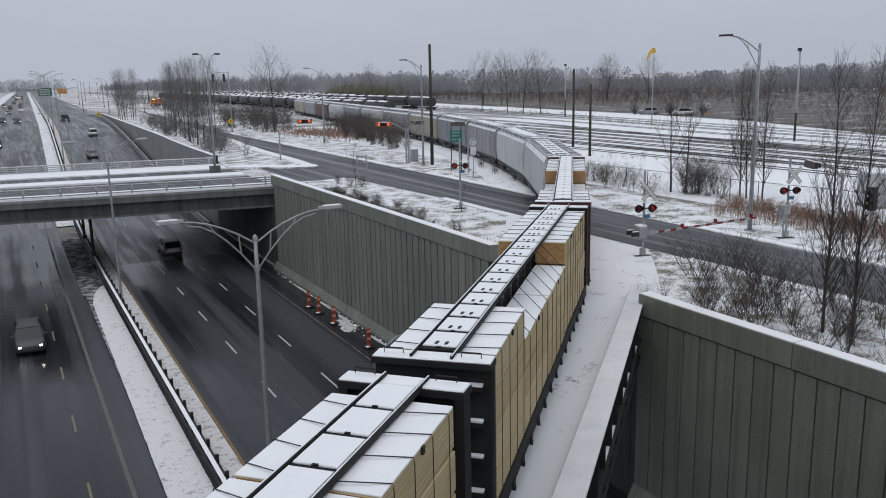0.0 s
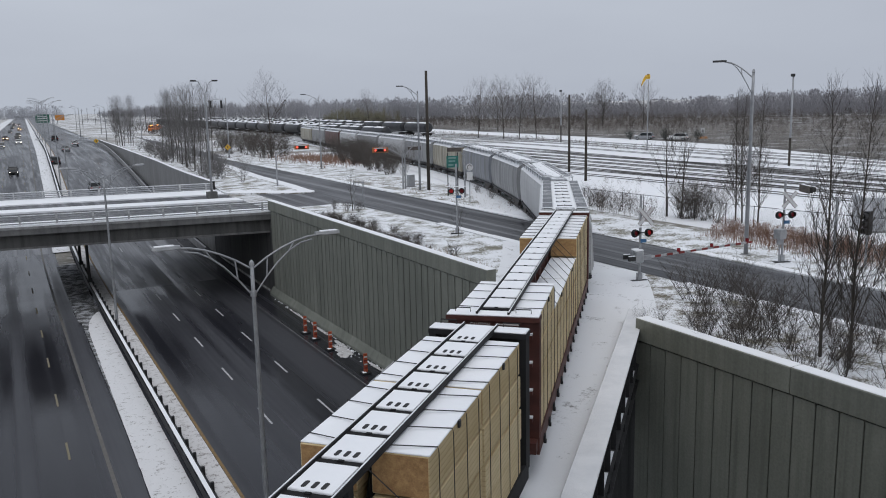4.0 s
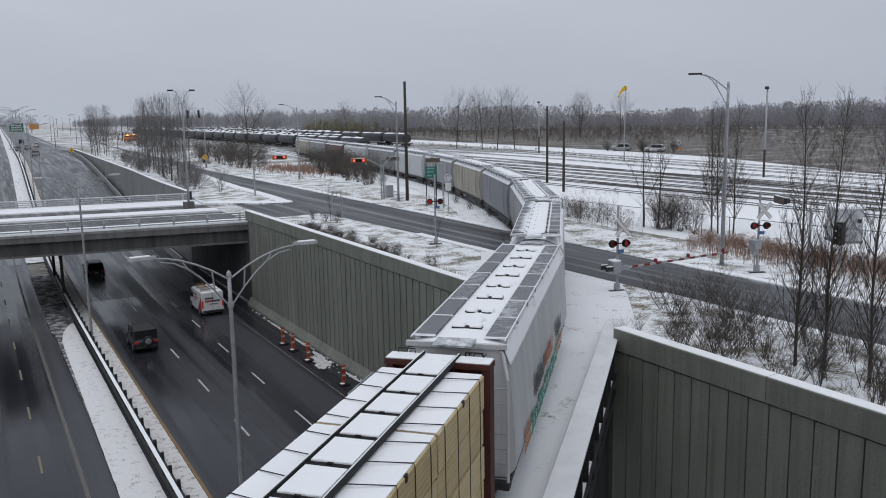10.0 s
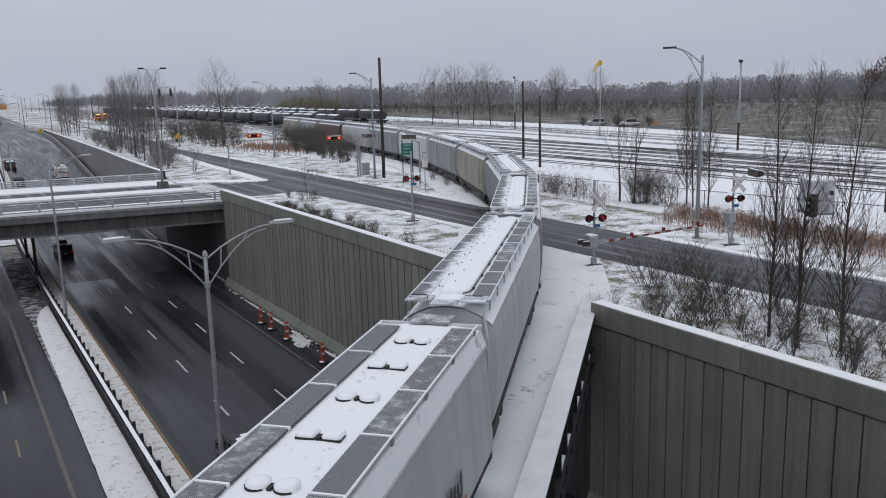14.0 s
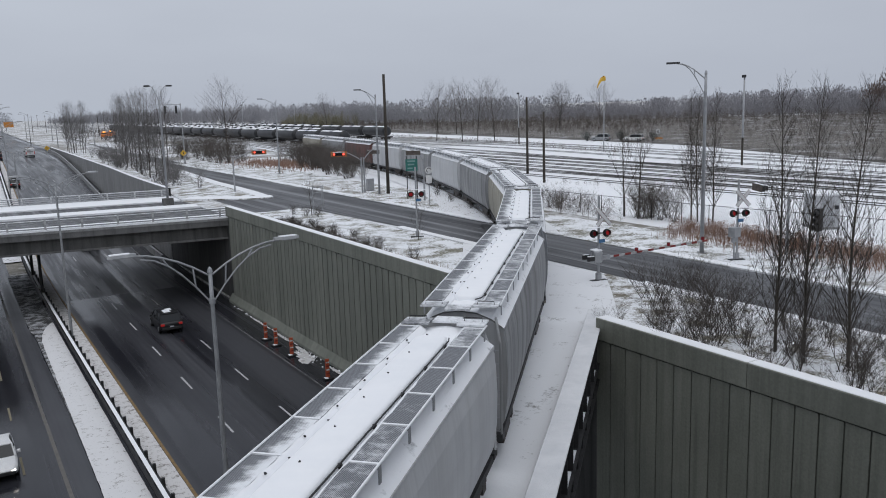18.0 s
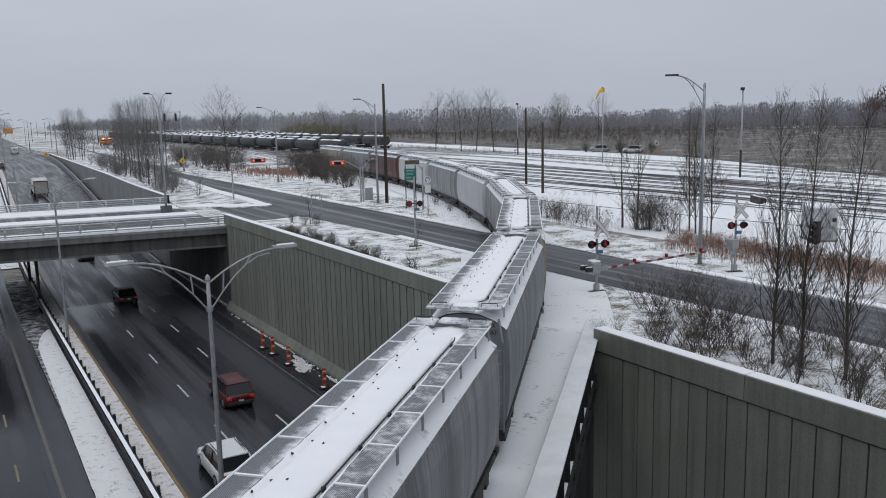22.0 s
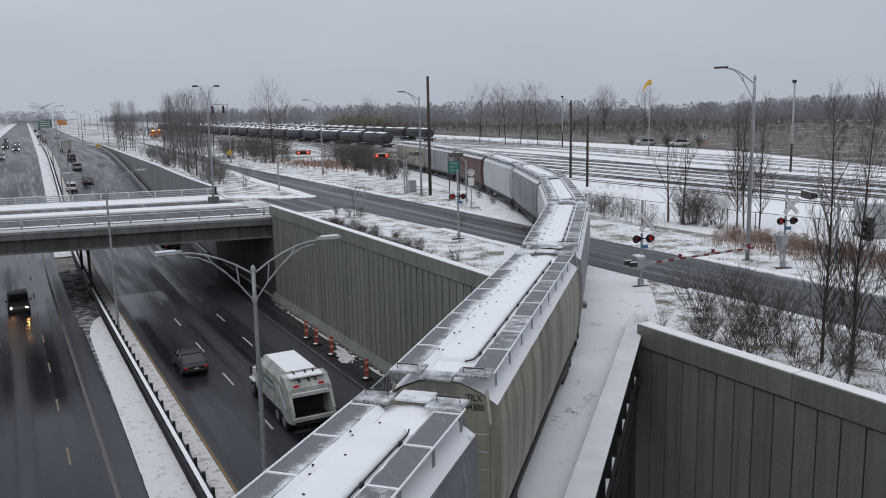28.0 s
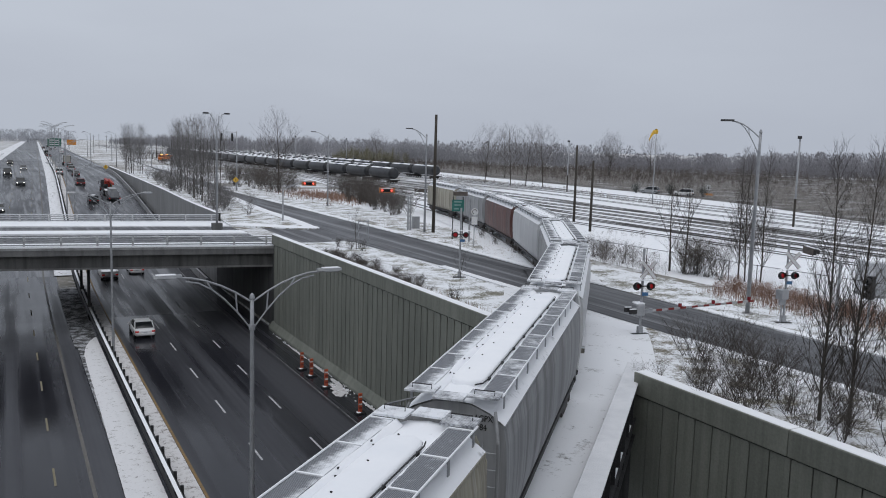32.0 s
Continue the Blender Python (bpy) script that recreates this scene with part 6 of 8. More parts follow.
def boom_truck():
    v = truck_base("boom_truck", "white boom truck with a folded red crane towing a loaded trailer", 5.2, (-1.6, -0.3, 6.2), 1.22, P_GREY)
    part("flat_bed", boxes((-1.22, 1.22, -3.0, 3.9, 1.05, 1.22)), STEEL_DARK, v, "dark flat bed")
    part("bed_snow", boxes((-0.9, 0.6, -2.7, 0.2, 1.22, 1.26)), SNOW, v)
    part("crane_base", boxes((-0.55, 0.55, 2.6, 3.6, 1.2, 2.7)), P_CRANE, v, "red crane pedestal", bevel=0.05)
    part("boom", boxes((0.25, 0.68, -3.6, 3.8, 2.6, 3.05)), P_CRANE, v, "folded red crane boom", bevel=0.03)
    part("boom_tip", boxes((0.3, 0.62, -4.4, -3.6, 2.66, 2.98)), P_CRANE, v)
    part("jib", boxes((-0.45, 0.05, -0.5, 4.4, 2.75, 3.1)), P_CRANE, v, "second crane section")
    part("outrigger", boxes((-1.3, 1.3, 3.3, 3.6, 0.7, 1.0)), P_CRANE, v)
    for k in range(3):
        part("hose_reel", tube(bmesh.new(), [(-0.7, 1.6 + 0.7 * k, 1.7), (0.0, 1.6 + 0.7 * k, 1.7)], 0.36, 12), PLASTIC, v)
    part("gas_bottle", tube(bmesh.new(), [(0.7, 0.9, 1.22), (0.7, 0.9, 2.1)], 0.14, 10), LINE_YELLOW, v)
    part("trailer_bed", boxes((-1.2, 1.2, -11.5, -4.4, 0.7, 0.88)), STEEL_DARK, v, "low trailer bed")
    part("tow_bar", boxes((-0.08, 0.08, -4.5, -2.9, 0.7, 0.82)), STEEL_DARK, v)
    for sx in (-1, 1):
        for y in (-7.9, -8.9):
            add_wheel(v, sx * 1.08, y, 0.4, 0.28)
    part("steel_cabinet", boxes((-0.75, 0.75, -8.2, -5.2, 0.88, 2.3)), STEEL, v, "grey steel cabinet on the trailer", bevel=0.03)
    part("formwork_rack", boxes((-0.8, 0.8, -11.2, -8.5, 0.88, 1.0), (-0.8, -0.72, -11.2, -8.5, 0.9, 2.1), (0.72, 0.8, -11.2, -8.5, 0.9, 2.1), (-0.8, 0.8, -11.2, -11.1, 0.9, 2.1), (-0.8, 0.8, -9.9, -9.8, 0.9, 2.1)), STEEL, v, "rack of grey frames")
    for sx in (-1, 1):
        part("tail_lamp", boxes((sx * 1.0 - 0.12, sx * 1.0 + 0.12, -11.6, -11.5, 0.7, 0.85)), TAIL_LIT, v)
    return v


# lane centre, time, place and speed along the highway; a minus heads towards the camera
TRAFFIC = [
    (auto("suv", P_SILVER, "silver sport utility car driving away on wet asphalt"), 14.7, 0.0, 91.0, 25.0),
    (auto("suv", P_BLACK, "black sport utility car with snow on its roof", snow=2), 11.3, 8.0, 44.6, 28.7),
    (cargo_van(), 18.3, 9.5, 63.5, 29.0),
    (auto("jeep", P_BLACK, "black boxy off-road car with a spare wheel"), 10.7, 9.94, 66.5, 28.5),
    (auto("hatch", P_BLACK, "black hatchback with a snow-topped roof box and lit tail lamps", snow=1, lit="tail", box=True), 11.0, 13.0, 74.5, 28.5),
    (box_truck(), 15.1, 14.5, 47.6, 21.5),
    (auto("hatch", P_BLACK, "black hatchback with melting snow patches on its roof", snow=1, lit="tail"), 11.2, 14.5, 54.0, 31.0),
    (auto("suv", P_BLACK, "black sport utility car with lit tail lamps and roof snow", snow=1, lit="tail"), 14.8, 18.0, 71.5, 20.8),
    (auto("suv", P_SILVER, "grey crossover car with a snowy roof edge", lit="tail"), 14.6, 20.0, 73.6, 21.8),
    (auto("sedan", P_BLACK, "black sedan driving away on wet asphalt", lit="tail"), 14.7, 21.25, 72.2, 21.0),
    (auto("suv", P_RED, "dark red crossover car driving away", lit="tail"), 14.7, 22.75, 67.5, 20.9),
    (auto("suv", P_WHITE, "white sport utility car with a dark rear window", lit="tail"), 11.0, 22.75, 60.8, 26.8),
    (auto("suv", P_BLACK, "blue-black crossover car on wet asphalt", snow=1), 14.8, 24.75, 61.2, 21.3),
    (boom_truck(), 19.0, 25.25, 55.5, 26.5),
    (auto("sedan", P_BLACK, "black sedan with dark windows on wet asphalt"), 10.7, 28.08, 61.6, 27.0),
    (garbage_truck(), 14.3, 29.0, 72.0, 25.2),
    (auto("hatch", P_WHITE, "white hatchback on the wet highway", lit="tail"), 14.4, 29.75, 60.4, 24.2),
    (auto("pickup", P_WHITE, "white pickup truck with snow in its bed", "pickup truck", lit="tail"), 10.8, 30.2, 61.0, 28.0),
    (auto("sedan", P_WHITE, "white sedan with a dark rear window", lit="tail"), 10.7, 31.4, 62.8, 28.4),
    (auto("suv", P_GREY, "grey sport utility car coming nearer on wet asphalt", lit="head"), 0.1, 0.5, 50.9, -24.6),
    (auto("suv", P_GREY, "grey sport utility car with warm headlamps lit", lit="warm"), 0.2, 28.39, 76.4, -27.0),
    (auto("sedan", P_WHITE, "white sedan coming nearer on wet asphalt", lit="head"), 0.6, 18.0, 47.6, -25.0),
    (auto("suv", P_BLACK, "black crossover car with lit white headlamps", lit="head"), 0.2, 23.0, 49.3, -25.0),
    (auto("sedan", P_BLACK, "black sedan with lit white headlamps", lit="head"), 0.0, 21.0, 52.6, -25.0),
]
FAR = [("suv", P_BLACK, -3.8, 0, 235, -25.0, "head"), ("suv", P_GREY, -3.8, 0, 330, -25.0, "head"), ("sedan", P_SILVER, -3.7, 0, 455, -25.0, "head"), ("suv", P_BLACK, -3.8, 0, 560, -25.0, "warm"), ("sedan", P_GREY, -3.7, 0, 740, -25.0, "head"), ("suv", P_BLACK, -3.8, 0, 905, -25.0, "head"), ("pickup", P_BLACK, -3.8, 0, 1100, -25.0, "head"),
       ("sedan", P_BLACK, -0.2, 0, 330, -24.0, "head"), ("suv", P_GREY, -0.6, 0, 1062, -25.0, "head"), ("sedan", P_SILVER, -3.6, 0, 1001, -25.0, "head"), ("suv", P_BLACK, -5.0, 0, 1213, -25.0, "head"), ("sedan", P_SILVER, -0.6, 0, 1146, -25.0, "head"), ("suv", P_BLACK, -7.0, 0, 290, -26.0, "head"), ("suv", P_GREY, -7.0, 0, 610, -26.0, "head"), ("sedan", P_BLACK, -7.0, 0, 1150, -26.0, "head"),
       ("suv", P_BLACK, 11.0, 0, 150, 26.0, "tail"), ("sedan", P_SILVER, 14.7, 0, 205, 24.0, "tail"), ("suv", P_WHITE, 18.2, 0, 255, 22.0, "tail"), ("pickup", P_BLACK, 14.7, 0, 330, 24.0, "tail")]
for shape, fin, x, t, y, sp, lit in FAR:
    nm = {"head": "distant car with lit headlamps on the snowy highway", "warm": "distant dark car with warm headlamps lit", "tail": "distant car driving away on the snowy highway"}[lit]
    TRAFFIC.append((auto(shape, fin, nm, lit=None if lit == "tail" else lit, category="pickup truck" if shape == "pickup" else "car"), x, t, y, sp))


def squash_far_y(Y):
    """Squashes y beyond the bridge to fit the camera's view."""
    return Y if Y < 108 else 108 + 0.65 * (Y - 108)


def far_lane_x(x, y):
    """Draws the outbound lanes in beyond the bridge to fit the camera's view."""
    return x - 0.03 * min(100.0, max(0.0, y - 108)) if x > 6 else x


def highway_pose(x, y, back):
    return pose(x + hw_dx(y), y, hw_z(y) + 0.005, -slope_at(y) if back else slope_at(y), 0, 180 if back else 0)

# ---- lamps, poles and signs ----
LAMP_HEAD = grainy("lamp_head_grey", (0.3, 0.31, 0.32), (0.42, 0.43, 0.44), 3, 40, 0.5, 0.4)
SIGN_GREEN = grainy("green_sign_sheet", (0.012, 0.1, 0.065), (0.02, 0.14, 0.09), 2, 30, 0.5)
SIGN_TEAL = grainy("teal_sign_sheet", (0.015, 0.13, 0.11), (0.03, 0.19, 0.16), 2, 30, 0.5)
SIGN_PALE = grainy("dulled_legend_sheet", (0.16, 0.3, 0.28), (0.25, 0.38, 0.36), 2, 30, 0.5)
SIGN_ORANGE = grainy("orange_sign_sheet", (0.55, 0.2, 0.03), (0.65, 0.27, 0.04), 2, 30, 0.5)
SIGN_YELLOW = grainy("yellow_sign_sheet", (0.62, 0.36, 0.03), (0.72, 0.44, 0.05), 2, 30, 0.5)
SIGN_WHITE = grainy("white_sign_sheet", (0.6, 0.6, 0.6), (0.72, 0.72, 0.72), 2, 30, 0.5)
SIGN_RED = grainy("red_reflective_sheet", (0.16, 0.022, 0.02), (0.27, 0.035, 0.03), 9, 40, 0.6)
BORDER = plain("dark_red_border", (0.1, 0.014, 0.014), 0.5)
RED_DULL = plain("red_signal_lens", (0.22, 0.02, 0.025), 0.25)
RED_LIT = plain("lit_red_signal_lens", (1.0, 0.1, 0.06), 0.3, 0, 1.8)
RED_FLASH = plain("lit_crossing_lens", (0.4, 0.02, 0.025), 0.25, 0, 0.22)
SIG_BLACK = plain("black_signal_housing", (0.012, 0.012, 0.013), 0.5)
SIG_BROWN = grainy("brown_weathered_housing", (0.05, 0.04, 0.035), (0.12, 0.1, 0.085), 4, 30, 0.6)
SIG_BACK = grainy("orange_signal_backboard", (0.35, 0.13, 0.05), (0.5, 0.2, 0.07), 3, 30, 0.6)


def twin_lamp(h=12.7):
    p = thing("highway_lamp", "tall galvanised highway lamp with two truss arms", "street lamp", group="twin-arm lamps along the median")
    part("pole", tube(bmesh.new(), [(0, 0, 0), (0, 0, 0.5), (0, 0, h - 1), (0, 0, h + 0.1)], [0.13, 0.12, 0.075, 0.07], 12), STEEL, p, smooth=True)
    part("base_plate", boxes((-0.25, 0.25, -0.25, 0.25, 0, 0.06)), STEEL, p)
    part("cap", tube(bmesh.new(), [(0, 0, h + 0.08), (0, 0, h + 0.2), (0, 0, h + 0.28)], [0.1, 0.08, 0.02], 10), STEEL, p)
    part("collar", tube(bmesh.new(), [(0, 0, h - 1.05), (0, 0, h - 0.85)], 0.11, 10), STEEL, p)
    for sx in (-1, 1):
        up = [(sx * (0.08 + 2.5 * u), 0, h + 0.95 * math.sin(u * math.pi / 2) ** 0.9) for u in (0, 0.2, 0.4, 0.6, 0.8, 1)]
        lo = [(sx * (0.08 + 2.2 * u), 0, h - 0.95 + 1.75 * math.sin(u * math.pi / 2) ** 0.95) for u in (0, 0.2, 0.4, 0.6, 0.8, 1)]
        part("arm", tube(bmesh.new(), up, 0.035, 8), STEEL, p, "curved upper arm rod")
        part("arm_brace", tube(bmesh.new(), lo, 0.03, 8), STEEL, p, "curved lower arm rod")
        for i, j in ((1, 1), (3, 3)):
            part("strut", tube(bmesh.new(), [up[i], lo[j]], 0.03, 6), STEEL, p)
        hd = loft(bmesh.new(), [[(sx * x, y * k, h + 0.95 + z) for y, z in ((-0.16, 0.0), (0.16, 0.0), (0.13, 0.1), (-0.13, 0.1))] for x, k in ((2.4, 0.5), (2.62, 0.9), (3.15, 1.0), (3.32, 0.7))], closed=True, cap=True)
        lh = part("lamp_head", hd, LAMP_HEAD, p, "flat grey lamp head")
        part("lens", boxes((min(sx * 2.68, sx * 3.2), max(sx * 2.68, sx * 3.2), -0.1, 0.1, h + 0.915, h + 0.945)), plain("lamp_lens_%d" % (sx + 1), (0.4, 0.41, 0.42), 0.2), lh)
        part("head_snow", boxes((min(sx * 2.6, sx * 3.24), max(sx * 2.6, sx * 3.24), -0.11, 0.11, h + 1.05, h + 1.075)), SNOW, lh)
    return p


TWIN = twin_lamp()
TWIN.matrix_basis = pose(7.5, 28.3, DEEP)
for k in range(1, 9):
    y = 28.3 + 44.9 * k
    copy_thing(TWIN, pose(7.5 + hw_dx(y), y, hw_z(y)))


def arm_lamp(x, y, h, reach, turn, label, truss=True):
    """A single-arm street lamp; the arm points along turn (degrees from +x)."""
    p = thing("street_lamp", label, "street lamp", pose(x, y, 0, 0, 0, turn))
    part("pole", tube(bmesh.new(), [(0, 0, 0), (0, 0, h - 1.2), (0, 0, h)], [0.14, 0.09, 0.08], 10), STEEL, p, smooth=True)
    part("base_plate", boxes((-0.3, 0.3, -0.3, 0.3, 0, 0.08)), CONCRETE, p)
    part("cap", tube(bmesh.new(), [(0, 0, h), (0, 0, h + 0.2)], [0.11, 0.05], 8), STEEL, p)
    up = [(0.05 + (reach - 0.6) * u, 0, h - 0.3 + 1.0 * math.sin(u * math.pi / 2)) for u in (0, 0.2, 0.4, 0.6, 0.8, 1)]
    part("arm", tube(bmesh.new(), up, 0.04, 7), STEEL, p)
    if truss:
        lo = [(0.05 + (reach - 0.8) * u, 0, h - 1.3 + 1.95 * math.sin(u * math.pi / 2)) for u in (0, 0.2, 0.4, 0.6, 0.8, 1)]
        part("arm_brace", tube(bmesh.new(), lo, 0.03, 7), STEEL, p)
        part("strut", tube(bmesh.new(), [up[2], lo[2]], 0.025, 5), STEEL, p)
    part("lamp_head", loft(bmesh.new(), [[(a, b * k, h + 0.68 + c) for b, c in ((-0.15, 0), (0.15, 0), (0.11, 0.12), (-0.11, 0.12))] for a, k in ((reach - 0.7, 0.5), (reach - 0.45, 1), (reach, 0.9), (reach + 0.12, 0.5))], closed=True, cap=True), STEEL_DARK, p, "dark lamp head")
    return p


arm_lamp(41.2, 36.0, 11.4, 2.3, 125, "grey street lamp with a curved truss arm beside the crossing")
arm_lamp(42.7, 84.8, 11.2, 2.3, 158, "grey street lamp with one curved arm on the verge")
arm_lamp(45.2, 124.5, 11.0, 2.6, 160, "grey street lamp with one curved arm by the dry grass", False)
for x, y in ((33, 300), (27.5, 330), (45.8, 310), (40, 380), (52, 400), (36, 450), (60, 480)):
    arm_lamp(x, y, 11.0, 2.6, 160, "distant grey street lamp by the ramp", False)
# twin-headed lamp on the bridge
tl = thing("bridge_lamp", "tall grey twin-headed lamp on a concrete plinth on the bridge", "street lamp", pose(20.5, 92.2, BZ + 0.2))
part("plinth", boxes((-0.55, 0.55, -0.4, 0.4, 0, 0.75)), CONCRETE_DARK, tl, "concrete plinth", bevel=0.04)
part("pole", tube(bmesh.new(), [(0, 0, 0.7), (0, 0, 10.5), (0, 0, 11.5)], [0.13, 0.09, 0.12], 10), STEEL, tl, smooth=True)
for sx in (-1, 1):
    part("arm", tube(bmesh.new(), [(0, 0, 11.0), (sx * 0.25, 0, 12.0), (sx * 0.6, 0, 12.7), (sx * 1.0, 0, 12.85)], 0.045, 7), STEEL, tl)
    part("lamp_head", boxes((min(sx * 0.85, sx * 1.45), max(sx * 0.85, sx * 1.45), -0.17, 0.17, 12.75, 12.92)), STEEL_DARK, tl, bevel=0.04)


def pole(x, y, h, r, mat, label, name="utility_pole", arms=()):
    p = thing(name, label, "pole", pose(x, y, 0))
    part("shaft", tube(bmesh.new(), [(0, 0, 0), (0, 0, h)], [r, r * 0.75], 10), mat, p, smooth=True)
    for z, w in arms:
        part("cross_arm", boxes((-w / 2, w / 2, -0.05, 0.05, z, z + 0.1)), mat, p)
    return p


pole(43.6, 84.3, 13.6, 0.2, WOOD_POLE, "tall dark wooden utility pole on the verge")
pole(70.2, 92.8, 10.7, 0.19, WOOD_POLE, "dark wooden pole between the tracks")
pole(64.0, 81.2, 8.8, 0.18, WOOD_POLE, "shorter dark wooden pole beside the track")
pole(60.0, 34.5, 9.0, 0.16, WOOD_POLE, "leaning grey wooden pole with small arms", arms=((8.3, 1.0), (7.7, 0.8)))
for x, y, h in ((99.1, 79.6, 12.6), (118.8, 160.3, 12.0), (150, 250, 12), (96, 300, 12), (128, 330, 12)):
    f = pole(x, y, h, 0.15, STEEL, "tall yard floodlight mast", "floodlight_mast")
    part("floodlight", boxes((-0.35, 0.15, -0.2, 0.2, h - 0.1, h + 0.3)), STEEL_DARK, f, bevel=0.03)
    part("lower_band", tube(bmesh.new(), [(0, 0, 0), (0, 0, 4)], 0.16, 8), WOOD_POLE, f)
ws = pole(110.5, 121.4, 12.7, 0.12, STEEL, "grey mast with a yellow windsock", "windsock_mast")
part("windsock", loft(bmesh.new(), [[(-a, 0.3 * r * math.cos(k), 12.9 + 0.5 * r * math.sin(k) + dz) for k in (0, 1.05, 2.1, 3.14, 4.2, 5.24)] for a, r, dz in ((0.0, 1.0, 1.2), (-0.4, 0.95, 1.1), (0.5, 0.85, 1.0), (1.1, 0.7, 0.3), (1.5, 0.4, -0.5))], closed=True), SIGN_YELLOW, ws, "limp yellow windsock", m=pose(-0.2, 0, 0))
part("sock_arm", tube(bmesh.new(), [(0, 0, 12.6), (0.1, 0, 14.3)], 0.04, 6), STEEL, ws)
for x, y, h in ((55, 260, 10), (62, 300, 10), (58, 340, 10), (75, 330, 11), (50, 420, 10), (66, 430, 10), (45, 520, 11), (80, 500, 11), (60, 600, 11), (95, 620, 11), (43, 700, 12), (70, 760, 12)):
    pole(x, y, h, 0.13, WOOD_POLE, "distant wooden line pole beside the yard", arms=((h - 0.8, 1.8),))


def signal_head(parent, x, y, z, turn, lit, name="signal_head"):
    h = part(name, boxes((-0.72, 0.72, -0.12, 0.12, -0.19, 0.19)), SIG_BLACK if lit else SIG_BLACK, parent, "black horizontal traffic signal head", bevel=0.03, m=pose(x, y, z, 0, 0, turn))
    part("backboard", boxes((-0.92, 0.92, 0.0, 0.03, -0.3, 0.3)) if lit else boxes((-0.76, 0.76, 0.0, 0.03, -0.22, 0.22)), SIG_BACK if lit else SIG_BROWN, h, m=pose(0, 0.1, 0))
    for k, xx in enumerate((-0.54, -0.18, 0.18, 0.54)):
        part("lens", tube(bmesh.new(), [(xx, -0.125, 0), (xx, -0.15, 0)], 0.13, 12), RED_LIT if lit and k in (0, 3) else SIG_BLACK, h)
        part("visor", tube(bmesh.new(), [(xx, -0.12, 0.01), (xx, -0.3, 0.01)], 0.155, 10, cap=False), SIG_BLACK, h)
    part("head_snow", boxes((-0.7, 0.7, -0.1, 0.1, 0.19, 0.23)), SNOW, h)
    return h


def mast_arm(x, y, h, reach, turn, heads, label):
    p = thing("traffic_signal", label, "traffic signal", pose(x, y, 0))
    part("post", tube(bmesh.new(), [(0, 0, 0), (0, 0, h)], [0.11, 0.08], 9), STEEL, p)
    c, s = math.cos(radians(turn)), math.sin(radians(turn))
    part("arm", tube(bmesh.new(), [(c * reach * u, s * reach * u, h - 0.3 + 1.2 * math.sin(u * math.pi / 2)) for u in (0, 0.25, 0.5, 0.75, 1)], 0.05, 7), STEEL, p)
    for d, tn, lit in heads:
        signal_head(p, c * d, s * d, h + 0.55, tn, lit)
    return p


mast_arm(30.5, 100.3, 4.3, 3.6, 0, ((3.4, -18, True),), "horizontal traffic signal showing red on a curved mast arm")
mast_arm(41.8, 87.4, 4.2, 3.0, 180, ((2.8, -25, True),), "horizontal traffic signal showing red over the street")
mast_arm(42.2, 87.6, 4.2, 1.6, 0, ((1.3, 155, False),), "dark back of a horizontal traffic signal on its post")
mast_arm(43.2, 75.2, 4.6, 1.6, 180, ((1.2, 150, False),), "dark back of a traffic signal above the green sign")
mast_arm(44.6, 32.2, 3.8, 2.0, 150, ((1.9, 60, False),), "horizontal traffic signal seen from behind near the crossing")
vs = thing("pedestal_signal", "black vertical three-lens signal on a short grey post", "traffic signal", pose(43.4, 29.3, 0))
part("post", tube(bmesh.new(), [(0, 0, 0), (0, 0, 3.3)], 0.07, 8), STEEL, vs)
part("signal_head", boxes((-0.2, 0.2, -0.18, 0.18, 2.0, 3.35)), SIG_BLACK, vs, bevel=0.03)
for k in range(3):
    part("visor", tube(bmesh.new(), [(-0.2, 0, 2.25 + 0.42 * k), (-0.5, 0, 2.25 + 0.42 * k)], 0.17, 10, cap=False), SIG_BLACK, vs)


